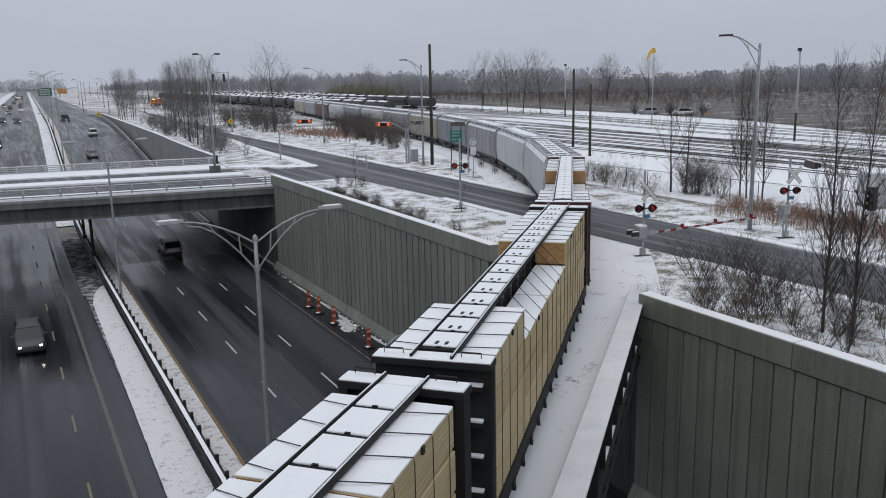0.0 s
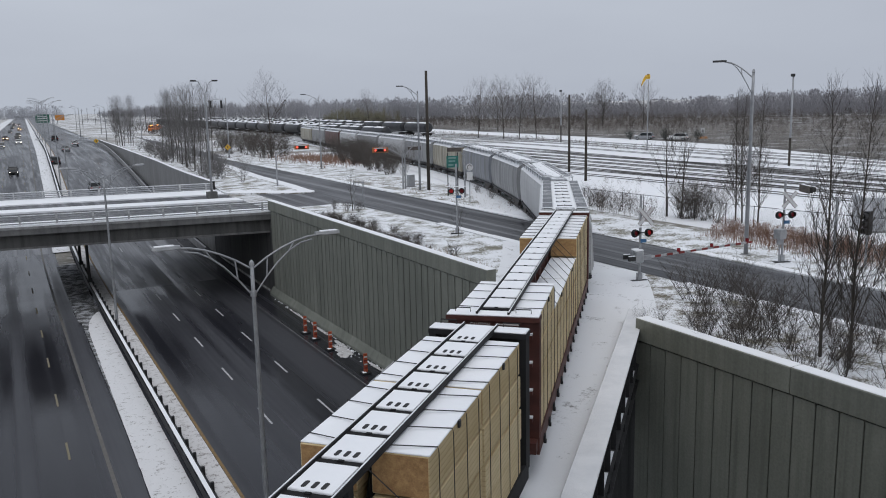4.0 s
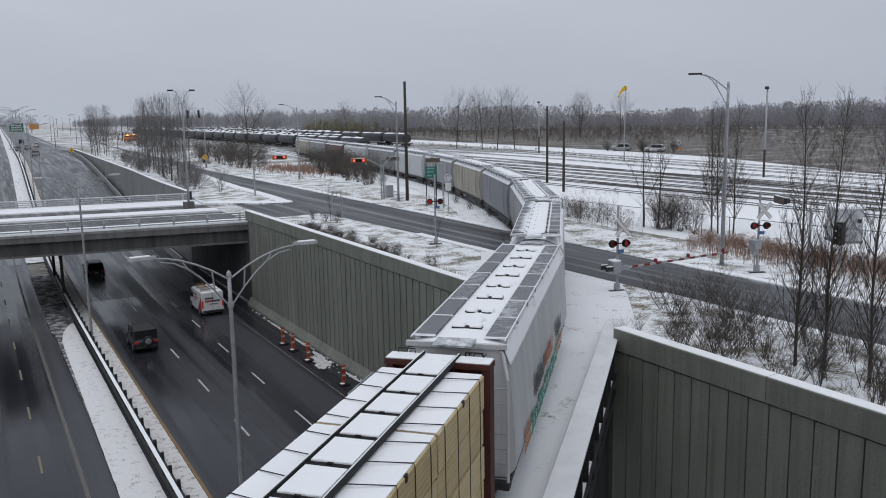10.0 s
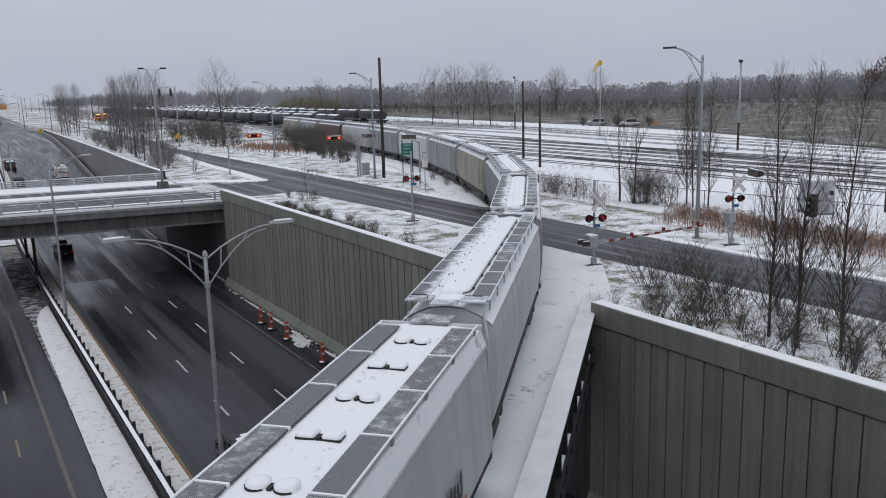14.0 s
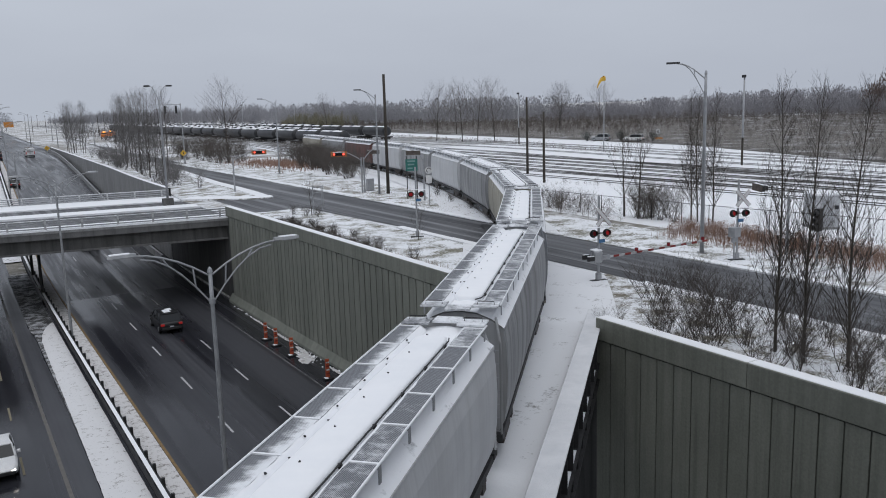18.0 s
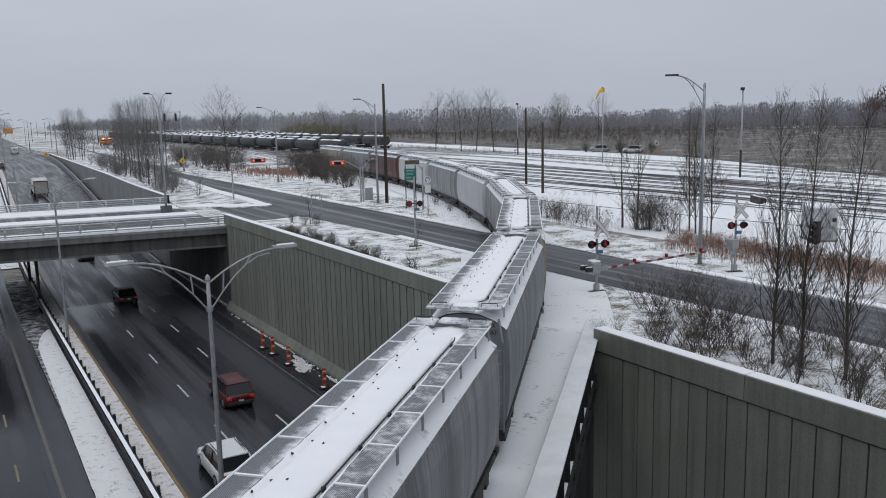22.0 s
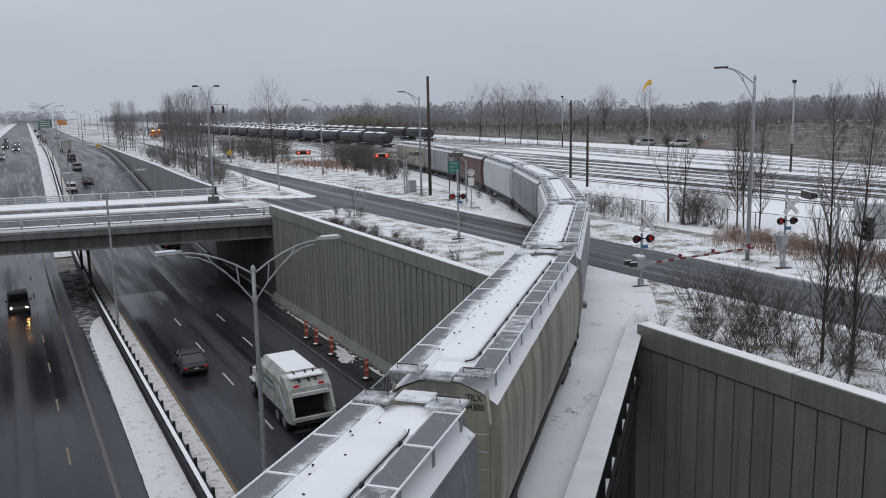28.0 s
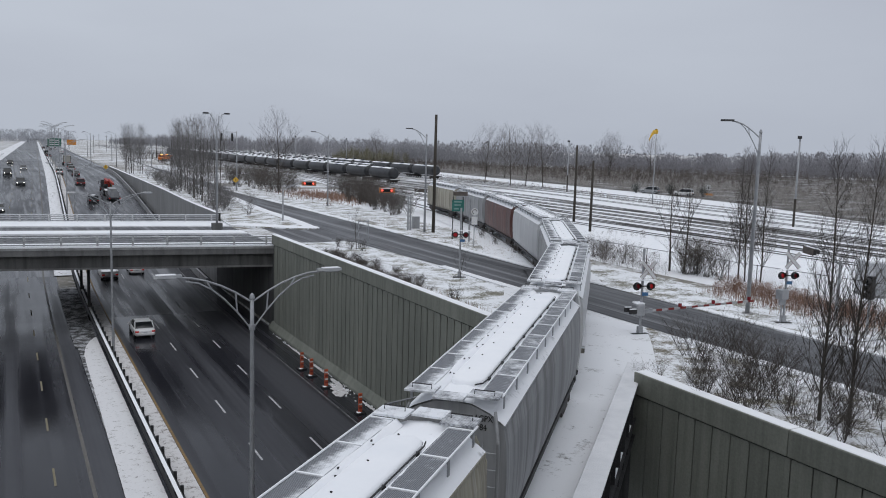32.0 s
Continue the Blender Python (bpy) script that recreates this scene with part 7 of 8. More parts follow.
def crossing_signal(x, y, turn, gate, label, h=4.8, lit=0, buck=True):
    p = thing("crossing_signal", label, "crossing signal", pose(x, y, 0, 0, 0, turn))
    part("foot", boxes((-0.5, 0.5, -0.18, 0.18, 0, 0.09)), STEEL_DARK, p)
    part("mast", tube(bmesh.new(), [(0, 0, 0), (0, 0, h)], 0.07, 9), STEEL, p)
    part("junction_box", boxes((-0.14, 0.14, -0.12, 0.14, 0.1, 0.5)), STEEL, p, bevel=0.03)
    if buck:
        for r in (48, -48):
            bl = part("crossbuck_blade", boxes((-0.62, 0.62, -0.02, 0.02, -0.11, 0.11)), SIGN_WHITE, p, "white crossbuck board with red border", m=pose(0.25, -0.12 - 0.02 * (r > 0), h - 1.15, 0, r, 0))
            for z in (-0.11, 0.094):
                part("red_border", boxes((-0.62, 0.62, -0.028, -0.02, z, z + 0.016)), BORDER, bl)
    part("lamp_bar", tube(bmesh.new(), [(-0.42, -0.1, h - 2.05), (0.42, -0.1, h - 2.05)], 0.035, 6), SIG_BLACK, p)
    for k, sx in enumerate((-0.4, 0.4)):
        t = part("lamp_target", tube(bmesh.new(), [(sx, -0.14, h - 2.05), (sx, -0.17, h - 2.05)], 0.225, 18), SIG_BLACK, p, "round black lamp target")
        part("lens", tube(bmesh.new(), [(sx, -0.18, h - 2.05), (sx, -0.21, h - 2.05)], 0.14, 14), RED_FLASH if k == lit else RED_DULL, t, "red flasher lens")
        part("visor", tube(bmesh.new(), [(sx, -0.15, h - 2.03), (sx, -0.4, h - 2.0)], 0.165, 12, cap=False), SIG_BLACK, t)
    part("snow_cap", boxes((-0.7, 0.72, -0.3, 0.0, h - 1.72, h - 1.69)), SNOW, p)
    part("notice", boxes((-0.02, 0.34, -0.09, -0.075, h - 2.6, h - 2.4)), plain("blue_notice_%d" % int(x), (0.05, 0.15, 0.3), 0.5), p, "small blue notice plate")
    if gate:
        part("gate_machine", boxes((-0.42, 0.12, -0.3, 0.3, 1.1, 1.75)), STEEL, p, "grey gate machine with snow", bevel=0.06)
        part("machine_snow", boxes((-0.42, 0.1, -0.28, 0.28, 1.75, 1.84)), SNOW, p, bevel=0.03)
        for ya in (-0.35, 0.25):
            part("counterweight", boxes((-0.85, -0.4, ya, ya + 0.1, 1.25, 1.5)), STEEL_DARK, p, bevel=0.02)
            part("weight_snow", boxes((-0.82, -0.44, ya + 0.01, ya + 0.09, 1.5, 1.54)), SNOW, p)
    return p


crossing_signal(30.5, 33.9, -14, True, "railway crossing signal with crossbuck, red flashers and snowy gate machine", 4.8, 1)
arm = thing("crossing_gate", "lowered red and white striped crossing gate arm", "crossing gate", pose(30.9, 33.75, 1.35, 0, -1.2, -3.5))
seg_r = finish("red_stripe", boxes((0, 0.42, -0.02, 0.02, -0.06, 0.06)), SIGN_RED)
seg_w = finish("white_stripe", boxes((0, 0.42, -0.02, 0.02, -0.06, 0.06)), LINE_WHITE)
for k in range(18):
    part("red_stripe" if k % 2 else "white_stripe", seg_r if k % 2 else seg_w, None, arm, m=pose(0.1 + 0.42 * k, 0, 0))
for k in (2.2, 4.6, 7.3):
    part("arm_lamp", tube(bmesh.new(), [(k, 0, 0.06), (k, 0, 0.26)], 0.1, 8), RED_DULL, arm, "small red arm lamp")
part("arm_bracket", boxes((-0.35, 0.25, -0.05, 0.05, -0.12, 0.12)), STEEL, arm)
crossing_signal(41.0, 33.1, -22, False, "railway crossing signal with crossbuck and red flashers by the reeds", 5.0, 0)
b2 = thing("crossing_bell_box", "grey gate machine box with snow by the crossing", "signal box", pose(40.75, 33.1, 0))
part("box", boxes((-0.3, 0.3, -0.25, 0.25, 1.5, 2.1), (-0.25, 0.25, -0.05, 0.05, 1.15, 1.5), (-0.05, 0.05, -0.05, 0.05, 0, 1.2)), STEEL, b2, bevel=0.03)
crossing_signal(30.5, 54.4, -28, False, "slim crossing signal post with two red flashers", 5.4, 0, False)

# signs on the verge
gs = thing("direction_sign", "green direction sign with plain pale bars on dark posts", "road sign", pose(42.8, 77.3, 0, 0, 0, -24))
part("panel", boxes((-0.55, 0.75, -0.05, -0.01, 3.1, 4.35)), SIGN_TEAL, gs, "green sign panel", bevel=0.01)
for k, (a, b, z) in enumerate(((-0.35, 0.5, 4.05), (-0.3, 0.4, 3.7), (-0.35, 0.2, 3.3))):
    part("legend_bar", boxes((a, b, -0.06, -0.05, z, z + 0.16)), SIGN_PALE, gs)
for x in (-0.42, 0.65):
    part("post", tube(bmesh.new(), [(x, 0.05, 0), (x, 0.05, 4.7)], 0.06, 6), STEEL_DARK, gs)
rs = thing("turn_sign", "white round turn sign over a small plate on a grey post", "road sign", pose(41.3, 70.9, 0, 0, 0, -28))
part("post", tube(bmesh.new(), [(0, 0.04, 0), (0, 0.04, 3.9)], 0.05, 6), STEEL, rs)
part("disc", tube(bmesh.new(), [(0, 0, 3.6), (0, -0.025, 3.6)], 0.36, 24), SIGN_WHITE, rs, "white round sign")
ring = bmesh.new()
tube(ring, [(0.22 * math.cos(a), -0.03, 3.6 + 0.22 * math.sin(a)) for a in [0.3 + 0.45 * k for k in range(10)]], 0.035, 5)
part("turn_arrow", ring, STEEL_DARK, rs, "dark bent arrow")
part("lower_plate", boxes((-0.3, 0.3, -0.02, 0.0, 2.3, 3.1)), SIGN_WHITE, rs, "white plate below")
cb = thing("signal_cabinet", "grey roadside signal cabinet on a concrete pad", "cabinet", pose(43.6, 89.0, 0))
part("pad", boxes((-0.5, 0.5, -0.4, 0.4, 0, 0.12)), CONCRETE, cb)
part("housing", boxes((-0.42, 0.42, -0.3, 0.3, 0.12, 1.5)), STEEL, cb, bevel=0.03)
part("door", boxes((-0.38, 0.38, -0.325, -0.3, 0.2, 1.42)), STEEL, cb)
part("lid_snow", boxes((-0.42, 0.42, -0.3, 0.3, 1.5, 1.56)), SNOW, cb, bevel=0.02)
for x, y, z, lb in ((21.0 + 1.2, 225.0, 2.4, "yellow diamond warning sign beside the ramp"), (40.4, 164.8, 1.7, "yellow diamond warning sign on a grey mast")):
    d = thing("warning_sign", lb, "road sign", pose(x, y, 0 if x > 30 else hw_z(y)))
    part("post", tube(bmesh.new(), [(0, 0.05, 0), (0, 0.05, z + 1.2)], 0.05, 6), STEEL, d)
    part("diamond", boxes((-0.45, 0.45, -0.02, 0.02, -0.45, 0.45)), SIGN_YELLOW, d, "yellow diamond plate", m=pose(0, 0, z + 0.5, 0, 45, 0))
    part("symbol", boxes((-0.08, 0.08, -0.03, -0.02, -0.2, 0.2)), STEEL_DARK, d, m=pose(0, 0, z + 0.5))
sm = pole(40.7, 165.2, 11.9, 0.13, STEEL, "grey mast with two hanging signal heads", "signal_mast")
part("cross_arm", boxes((-3.2, 0.1, -0.05, 0.05, 11.6, 11.7)), STEEL, sm)
for x in (-3.0, -0.9):
    part("signal_head", boxes((x - 0.18, x + 0.18, -0.15, 0.15, 9.9, 11.4)), SIG_BLACK, sm)
# sign gantry far along the highway
gt = thing("sign_gantry", "far overhead gantry with green and orange highway signs", "sign gantry", pose(7.5 + hw_dx(430), 430, 0))
part("leg", tube(bmesh.new(), [(7.4, 0, 0), (7.4, 0, 8.9)], 0.2, 8), STEEL, gt)
part("beam", boxes((0.4, 12.4, -0.25, 0.1, 8.3, 8.6)), STEEL, gt)
part("green_panel", boxes((0.2, 6.2, -0.5, -0.3, 4.9, 8.7)), SIGN_GREEN, gt, "large green sign panel")
part("orange_panel", boxes((8.6, 12.6, -0.5, -0.3, 5.8, 8.2)), SIGN_ORANGE, gt, "orange sign panel")
for z in (7.6, 6.6, 5.6):
    part("legend_bar", boxes((1.0, 5.2, -0.54, -0.5, z, z + 0.35)), SIGN_WHITE, gt)
ps = thing("construction_sign", "small white sign on an orange stand beside the snowy yard road", "road sign", pose(150.5, 146, 0, 0, 0, -40))
part("stand", boxes((-1.2, 1.2, -0.05, 0.05, 0, 0.5)), SIGN_ORANGE, ps)
part("panel", boxes((-0.5, 0.5, -0.08, -0.05, 1.3, 2.5)), SIGN_WHITE, ps)
part("mark", boxes((-0.12, 0.12, -0.09, -0.08, 1.6, 2.2)), STEEL_DARK, ps)
part("leg", boxes((-0.04, 0.04, -0.05, 0.05, 0, 1.3)), STEEL, ps)

# traffic markers by the wall's foot
P_MARK = paint("orange_red_marker", (0.5, 0.1, 0.04), 0.5)
for i, (x, y) in enumerate(((20.64, 62.49), (20.71, 60.32), (20.74, 57.01), (20.81, 50.41))):
    mk = thing("traffic_marker", "orange roadwork marker with pale stripes on a black rubber base", "traffic marker", pose(x, y, DEEP + 0.005, 0, 0, random.uniform(-12, 12)), group="markers along the closed shoulder")
    part("base", boxes((-0.34, 0.34, -0.34, 0.34, 0, 0.12)), RUBBER, mk, bevel=0.03)
    part("panel", boxes((-0.14, 0.14, -0.05, 0.05, 0.1, 1.42)), P_MARK, mk, "orange marker panel", bevel=0.02)
    for k in range(4):
        part("stripe", boxes((-0.12, 0.12, -0.058, -0.05, 0.35 + 0.26 * k, 0.45 + 0.26 * k)), SIGN_WHITE if k % 2 else SIGN_RED, mk, m=pose(0, 0, 0, 0, 0, 0))
    part("base_snow", boxes((-0.28, -0.02, -0.3, 0.05, 0.12, 0.14)), SNOW, mk, bevel=0.02)

# relay hut, tanks and boxes by the crossing
hut = thing("relay_hut", "pale grey steel relay hut with snow on its roof", "hut", pose(56.0, 37.6, 0, 0, 0, -35))
part("shell", boxes((-0.9, 0.9, -1.1, 1.1, 0.15, 2.55)), grainy("pale_grey_sheet_metal", (0.42, 0.43, 0.45), (0.52, 0.53, 0.55), 2, 30, 0.5, 0.2), hut, bevel=0.03)
part("plinth", boxes((-0.95, 0.95, -1.15, 1.15, 0, 0.18)), CONCRETE, hut)
part("roof_snow", boxes((-1.0, 1.0, -1.2, 1.2, 2.55, 2.7)), SNOW, hut, bevel=0.05)
part("door", boxes((-0.4, 0.4, -1.13, -1.1, 0.25, 2.2)), STEEL, hut)
part("door_handle", boxes((0.25, 0.32, -1.16, -1.13, 1.1, 1.25)), STEEL_DARK, hut)
part("vent", boxes((0.5, 0.8, -1.13, -1.1, 1.5, 1.8)), STEEL_DARK, hut)

# chain-link fence between verge and yard
FENCE = plain("chain_link_wire", (0.2, 0.2, 0.2), 0.6, 0.5)
fence = thing("fence", "rusty chain-link fence on thin posts behind the verge", "fence")
fp = [(48.7, 62), (49.1, 57), (49.6, 52), (50.2, 46), (50.8, 41), (51.6, 36), (52.6, 30)]
for (xa, ya), (xb, yb) in zip(fp, fp[1:]):
    for u in (0, 0.5):
        x, y = xa + (xb - xa) * u, ya + (yb - ya) * u
        part("post", tube(bmesh.new(), [(x, y, 0), (x, y, 1.7)], 0.03, 5), STEEL_DARK, fence)
    part("top_rail", tube(bmesh.new(), [(xa, ya, 1.65), (xb, yb, 1.65)], 0.02, 4), STEEL_DARK, fence)
    net = bmesh.new()
    n = 26
    for k in range(n):
        for d in (1, -1):
            u0, u1 = k / n, (k + 1.2 * d + (1 if d < 0 else 0)) / n
            u1 = min(1, max(0, u1 + 4.0 * d / n))
            tube(net, [(xa + (xb - xa) * u0, ya + (yb - ya) * u0, 0.05), (xa + (xb - xa) * u1, ya + (yb - ya) * u1, 1.62)], 0.0045, 3, cap=False)
    part("mesh", net, FENCE, fence, "wire mesh panel")
gf = thing("steel_rack", "small steel rack of bare posts on the verge", "rack", pose(30.2, 73.0, 0))
for x, y in ((-0.5, 0), (0.5, 0), (-0.3, 0.6), (0.6, 0.6)):
    part("post", tube(bmesh.new(), [(x, y, 0), (x, y, 2.8)], 0.035, 5), STEEL, gf)
for z in (2.1, 2.6):
    part("rail", tube(bmesh.new(), [(-0.5, 0, z), (0.5, 0, z), (0.6, 0.6, z), (-0.3, 0.6, z), (-0.5, 0, z)], 0.03, 5), STEEL, gf)

# parked cars under snow at the yard's edge
for x, y, tn, mt in ((138.6, 153.4, 35, P_SILVER), (140.5, 144.0, 30, P_WHITE)):
    c = auto("suv", mt, "parked pale car covered by snow at the yard's edge", snow=2)
    c.matrix_basis = pose(x, y, 0.03, 0, 0, tn)
    part("bonnet_snow", boxes((-0.75, 0.75, 1.25, 2.2, 0.98, 1.05)), SNOW, c, bevel=0.03)

# road maintenance trucks with amber beacons far off
for x, y in ((61.5, 384), (66, 396)):
    tk = truck_base("maintenance_truck", "distant orange maintenance truck with amber beacons lit", 3.0, (-2.0, 4.0), 1.2, P_ORANGE)
    tk.matrix_basis = pose(x, y, 0, 0, 0, 160)
    part("body", boxes((-1.2, 1.2, -3.6, 1.8, 1.0, 2.6)), P_ORANGE, tk, bevel=0.05)
    part("beacon", boxes((-0.5, 0.5, 2.4, 2.7, 2.75, 3.0)), AMBER, tk, "lit amber beacon")
    part("work_lamp", boxes((-0.3, 0.3, -3.75, -3.6, 2.2, 2.5)), AMBER, tk)

# strings of standing tank cars in the yard
TANK = grainy("black_tank_paint", (0.014, 0.015, 0.018), (0.04, 0.042, 0.047), 0.8, 30, 0.45, 0.1, 0.1)


def tank_car():
    t = thing("tank_car", "black tank car standing in the yard with snow along its top", "rail car", group="standing tank cars in the yard")
    secs = []
    for y, r in ((-7.6, 0.5), (-7.45, 1.1), (-7.1, 1.42), (-6.6, 1.5), (6.6, 1.5), (7.1, 1.42), (7.45, 1.1), (7.6, 0.5)):
        secs.append([(r * math.cos(2 * math.pi * k / 16), y, 2.75 + r * math.sin(2 * math.pi * k / 16)) for k in range(16)])
    part("tank", loft(bmesh.new(), secs, closed=True, cap=True), TANK, t, smooth=True)
    sn = [[(1.53 * math.sin(a), y, 2.75 + 1.53 * math.cos(a)) for a in (-0.62, -0.35, 0, 0.35, 0.62)] for y in (-6.9, 6.9)]
    part("top_snow", loft(bmesh.new(), sn), SNOW, t, "snow along the tank's top")
    part("dome", tube(bmesh.new(), [(0, 0, 4.1), (0, 0, 4.62), (0, 0, 4.7)], [0.45, 0.45, 0.3], 12), TANK, t, "black dome")
    part("dome_platform", boxes((-1.1, 1.1, -1.0, 1.0, 4.2, 4.26)), SNOW, t, "snowy platform round the dome")
    part("rail_frame", tube(bmesh.new(), [(-1.1, -1.0, 4.26), (-1.1, -1.0, 5.1), (1.1, -1.0, 5.1), (1.1, 1.0, 5.1), (-1.1, 1.0, 5.1), (-1.1, -1.0, 5.1)], 0.03, 4), STEEL_DARK, t)
    part("frame", boxes((-1.3, 1.3, -8.1, -6.2, 0.95, 1.25), (-1.3, 1.3, 6.2, 8.1, 0.95, 1.25), (-0.3, 0.3, -8.1, 8.1, 0.9, 1.15)), STEEL_DARK, t)
    part("end_snow", boxes((-1.25, 1.25, -8.05, -7.5, 1.25, 1.32), (-1.25, 1.25, 7.5, 8.05, 1.25, 1.32)), SNOW, t)
    for y in (-5.9, 5.9):
        part("bogie", boxes((-1.08, -0.85, y - 1.25, y + 1.25, 0.55, 0.9), (0.85, 1.08, y - 1.25, y + 1.25, 0.55, 0.9), (-1.0, 1.0, y - 0.3, y + 0.3, 0.5, 1.0)), WHEEL, t, "black bogie")
        for sx in (-1, 1):
            for d in (-0.88, 0.88):
                part("wheel", wheel_me, None, t, m=pose(0.76 * sx, y + d, 0.66))
    return t


TC = tank_car()
TC.matrix_basis = pose(89.0, 202.0, -0.1, 0, 0, -1)
for x0, y0, n, sl in ((89.0, 202.0, 22, 0.02), (94.0, 262.0, 16, 0.02), (99.0, 240.0, 16, 0.02), (104.0, 300.0, 12, 0.02), (115.5, 229.5, 18, 0.02), (120.0, 300.0, 10, 0.02)):
    for k in range(n):
        if (x0, k) == (89.0, 0):
            continue
        y = y0 + 16.9 * k
        copy_thing(TC, pose(x0 + sl * max(0, y - 300), y, -0.1, 0, 0, -1 if y > 300 else 0))

# ---- bare trees, shrubs, reeds and the far woods ----
BARK = grainy("grey_brown_bark", (0.045, 0.038, 0.032), (0.1, 0.088, 0.075), 6, 40, 0.95, relief=0.6)
TWIG = grainy("bare_twigs", (0.04, 0.034, 0.03), (0.085, 0.075, 0.065), 2, 30, 0.95, relief=0)
TWIG_PALE = grainy("greyish_far_twigs", (0.062, 0.053, 0.046), (0.13, 0.115, 0.103), 2, 30, 0.95, relief=0)
TWIG_FROST = grainy("frosted_poplar_twigs", (0.1, 0.095, 0.093), (0.21, 0.203, 0.2), 2, 30, 0.95, relief=0)
SHRUB = grainy("dark_shrub_twigs", (0.042, 0.036, 0.032), (0.115, 0.1, 0.09), 2, 30, 0.95, relief=0)
FROST = grainy("frosted_reeds", (0.25, 0.23, 0.208), (0.52, 0.5, 0.475), 0.1, 3, 0.95, relief=0)
BRUSH = grainy("pinkish_brown_brush", (0.115, 0.098, 0.088), (0.2, 0.175, 0.16), 0.05, 3, 0.95, relief=0)
REED_RED = grainy("rusty_dry_reeds", (0.18, 0.1, 0.07), (0.38, 0.25, 0.19), 0.8, 8, 0.95, relief=0)
GRASS_TAN = grainy("tan_dry_grass", (0.14, 0.09, 0.05), (0.3, 0.2, 0.12), 0.8, 8, 0.95, relief=0)
# snow haze is put into the far woods' colours, palest at the horizon
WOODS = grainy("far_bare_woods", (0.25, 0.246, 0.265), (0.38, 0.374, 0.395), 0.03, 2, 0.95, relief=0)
WOODS_PALE = grainy("far_woods_haze_tone", (0.28, 0.28, 0.3), (0.4, 0.4, 0.42), 0.02, 2, 0.95, relief=0)
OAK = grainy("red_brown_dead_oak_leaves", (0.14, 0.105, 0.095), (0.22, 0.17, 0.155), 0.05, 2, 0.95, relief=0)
WOODS_HORIZON = grainy("horizon_woods_haze_tone", (0.36, 0.37, 0.4), (0.5, 0.51, 0.54), 0.02, 2, 0.95, relief=0)
WILLOW = grainy("yellowish_bare_willows", (0.19, 0.18, 0.125), (0.28, 0.265, 0.19), 0.05, 2, 0.95, relief=0)
SPRUCE = grainy("far_spruce", (0.06, 0.068, 0.065), (0.1, 0.108, 0.1), 0.3, 2, 0.95, relief=0)


class Soup:
    """Gathers tapered three-sided sticks and blades into one mesh."""
    def __init__(self):
        self.v, self.f = [], []

    def stick(self, a, b, ra, rb):
        d = b - a
        u = d.cross(Vector((0.3, 0.5, 0.81))).normalized()
        w = d.normalized().cross(u)
        n = len(self.v)
        for p, r in ((a, ra), (b, rb)):
            for k in range(3):
                c, s = math.cos(2.0944 * k), math.sin(2.0944 * k)
                self.v.append(tuple(p + u * (r * c) + w * (r * s)))
        self.f += [(n, n + 1, n + 4, n + 3), (n + 1, n + 2, n + 5, n + 4), (n + 2, n, n + 3, n + 5)]

    def blade(self, a, b, w, ang):
        n = len(self.v)
        dx, dy = w * math.cos(ang), w * math.sin(ang)
        self.v += [(a[0] - dx, a[1] - dy, a[2]), (a[0] + dx, a[1] + dy, a[2]), tuple(b)]
        self.f.append((n, n + 1, n + 2))

    def mesh(self, name, mat):
        me = bpy.data.meshes.new(name)
        me.from_pydata(self.v, [], self.f)
        me.materials.append(mat)
        return me


def grow(soup, rnd, p, d, length, r, depth, upward, spread, segs=3):
    """A limb in segments with side shoots."""
    pts = [p]
    for k in range(segs):
        d = (d + Vector((rnd.uniform(-1, 1), rnd.uniform(-1, 1), rnd.uniform(-0.4, 0.6))) * 0.16 + Vector((0, 0, upward))).normalized()
        q = pts[-1] + d * (length / segs)
        soup.stick(pts[-1], q, r * (1 - k / (segs + 0.6)), r * (1 - (k + 1) / (segs + 0.6)))
        pts.append(q)
        if depth > 0:
            for _ in range(2):
                a = rnd.uniform(0, 6.283)
                side = Vector((math.cos(a), math.sin(a), 0.0))
                nd = (d * (1 - spread) + side * spread + Vector((0, 0, 0.15))).normalized()
                grow(soup, rnd, q, nd, length * rnd.uniform(0.4, 0.62), r * 0.5, depth - 1, upward, spread, 2)


def tree_meshes(seed, h, spread=0.5, upward=0.1, twig=0.02, limbs=10, low=0.25, girth=0.013, reach=0.46, mat=None):
    rnd = random.Random(seed)
    trunk = bmesh.new()
    pts = [Vector((0, 0, 0))]
    d = Vector((0, 0, 1))
    n = 7
    for k in range(n):
        d = (d + Vector((rnd.uniform(-1, 1), rnd.uniform(-1, 1), 0)) * 0.06 + Vector((0, 0, 0.1))).normalized()
        pts.append(pts[-1] + d * h / n)
    r0 = girth * h
    tube(trunk, pts, [r0 * (1 - 0.93 * k / n) for k in range(n + 1)], 7)
    s = Soup()
    for k in range(limbs):
        u = low + (0.95 - low) * (k + rnd.random() * 0.5) / limbs
        i = min(n - 1, int(u * n))
        p = pts[i].lerp(pts[i + 1], u * n - i)
        a = k * 2.4 + rnd.uniform(-0.5, 0.5)
        dr = Vector((math.cos(a) * spread, math.sin(a) * spread, 1 - spread * 0.6)).normalized()
        grow(s, rnd, p, dr, h * (reach * (1 - u) + reach * 0.28), max(twig, r0 * 0.45 * (1 - u)), 2, upward, spread * 0.9)
    return finish("trunk", trunk, BARK, True), s.mesh("crown", mat or TWIG)


def tree(x, y, h, meshes, label, z=0.0, rz=0.0):
    t = thing("tree", label, "tree", pose(x, y, z, 0, 0, rz))
    part("trunk", meshes[0], None, t)
    part("crown", meshes[1], None, t, "crown of bare branches")
    return t


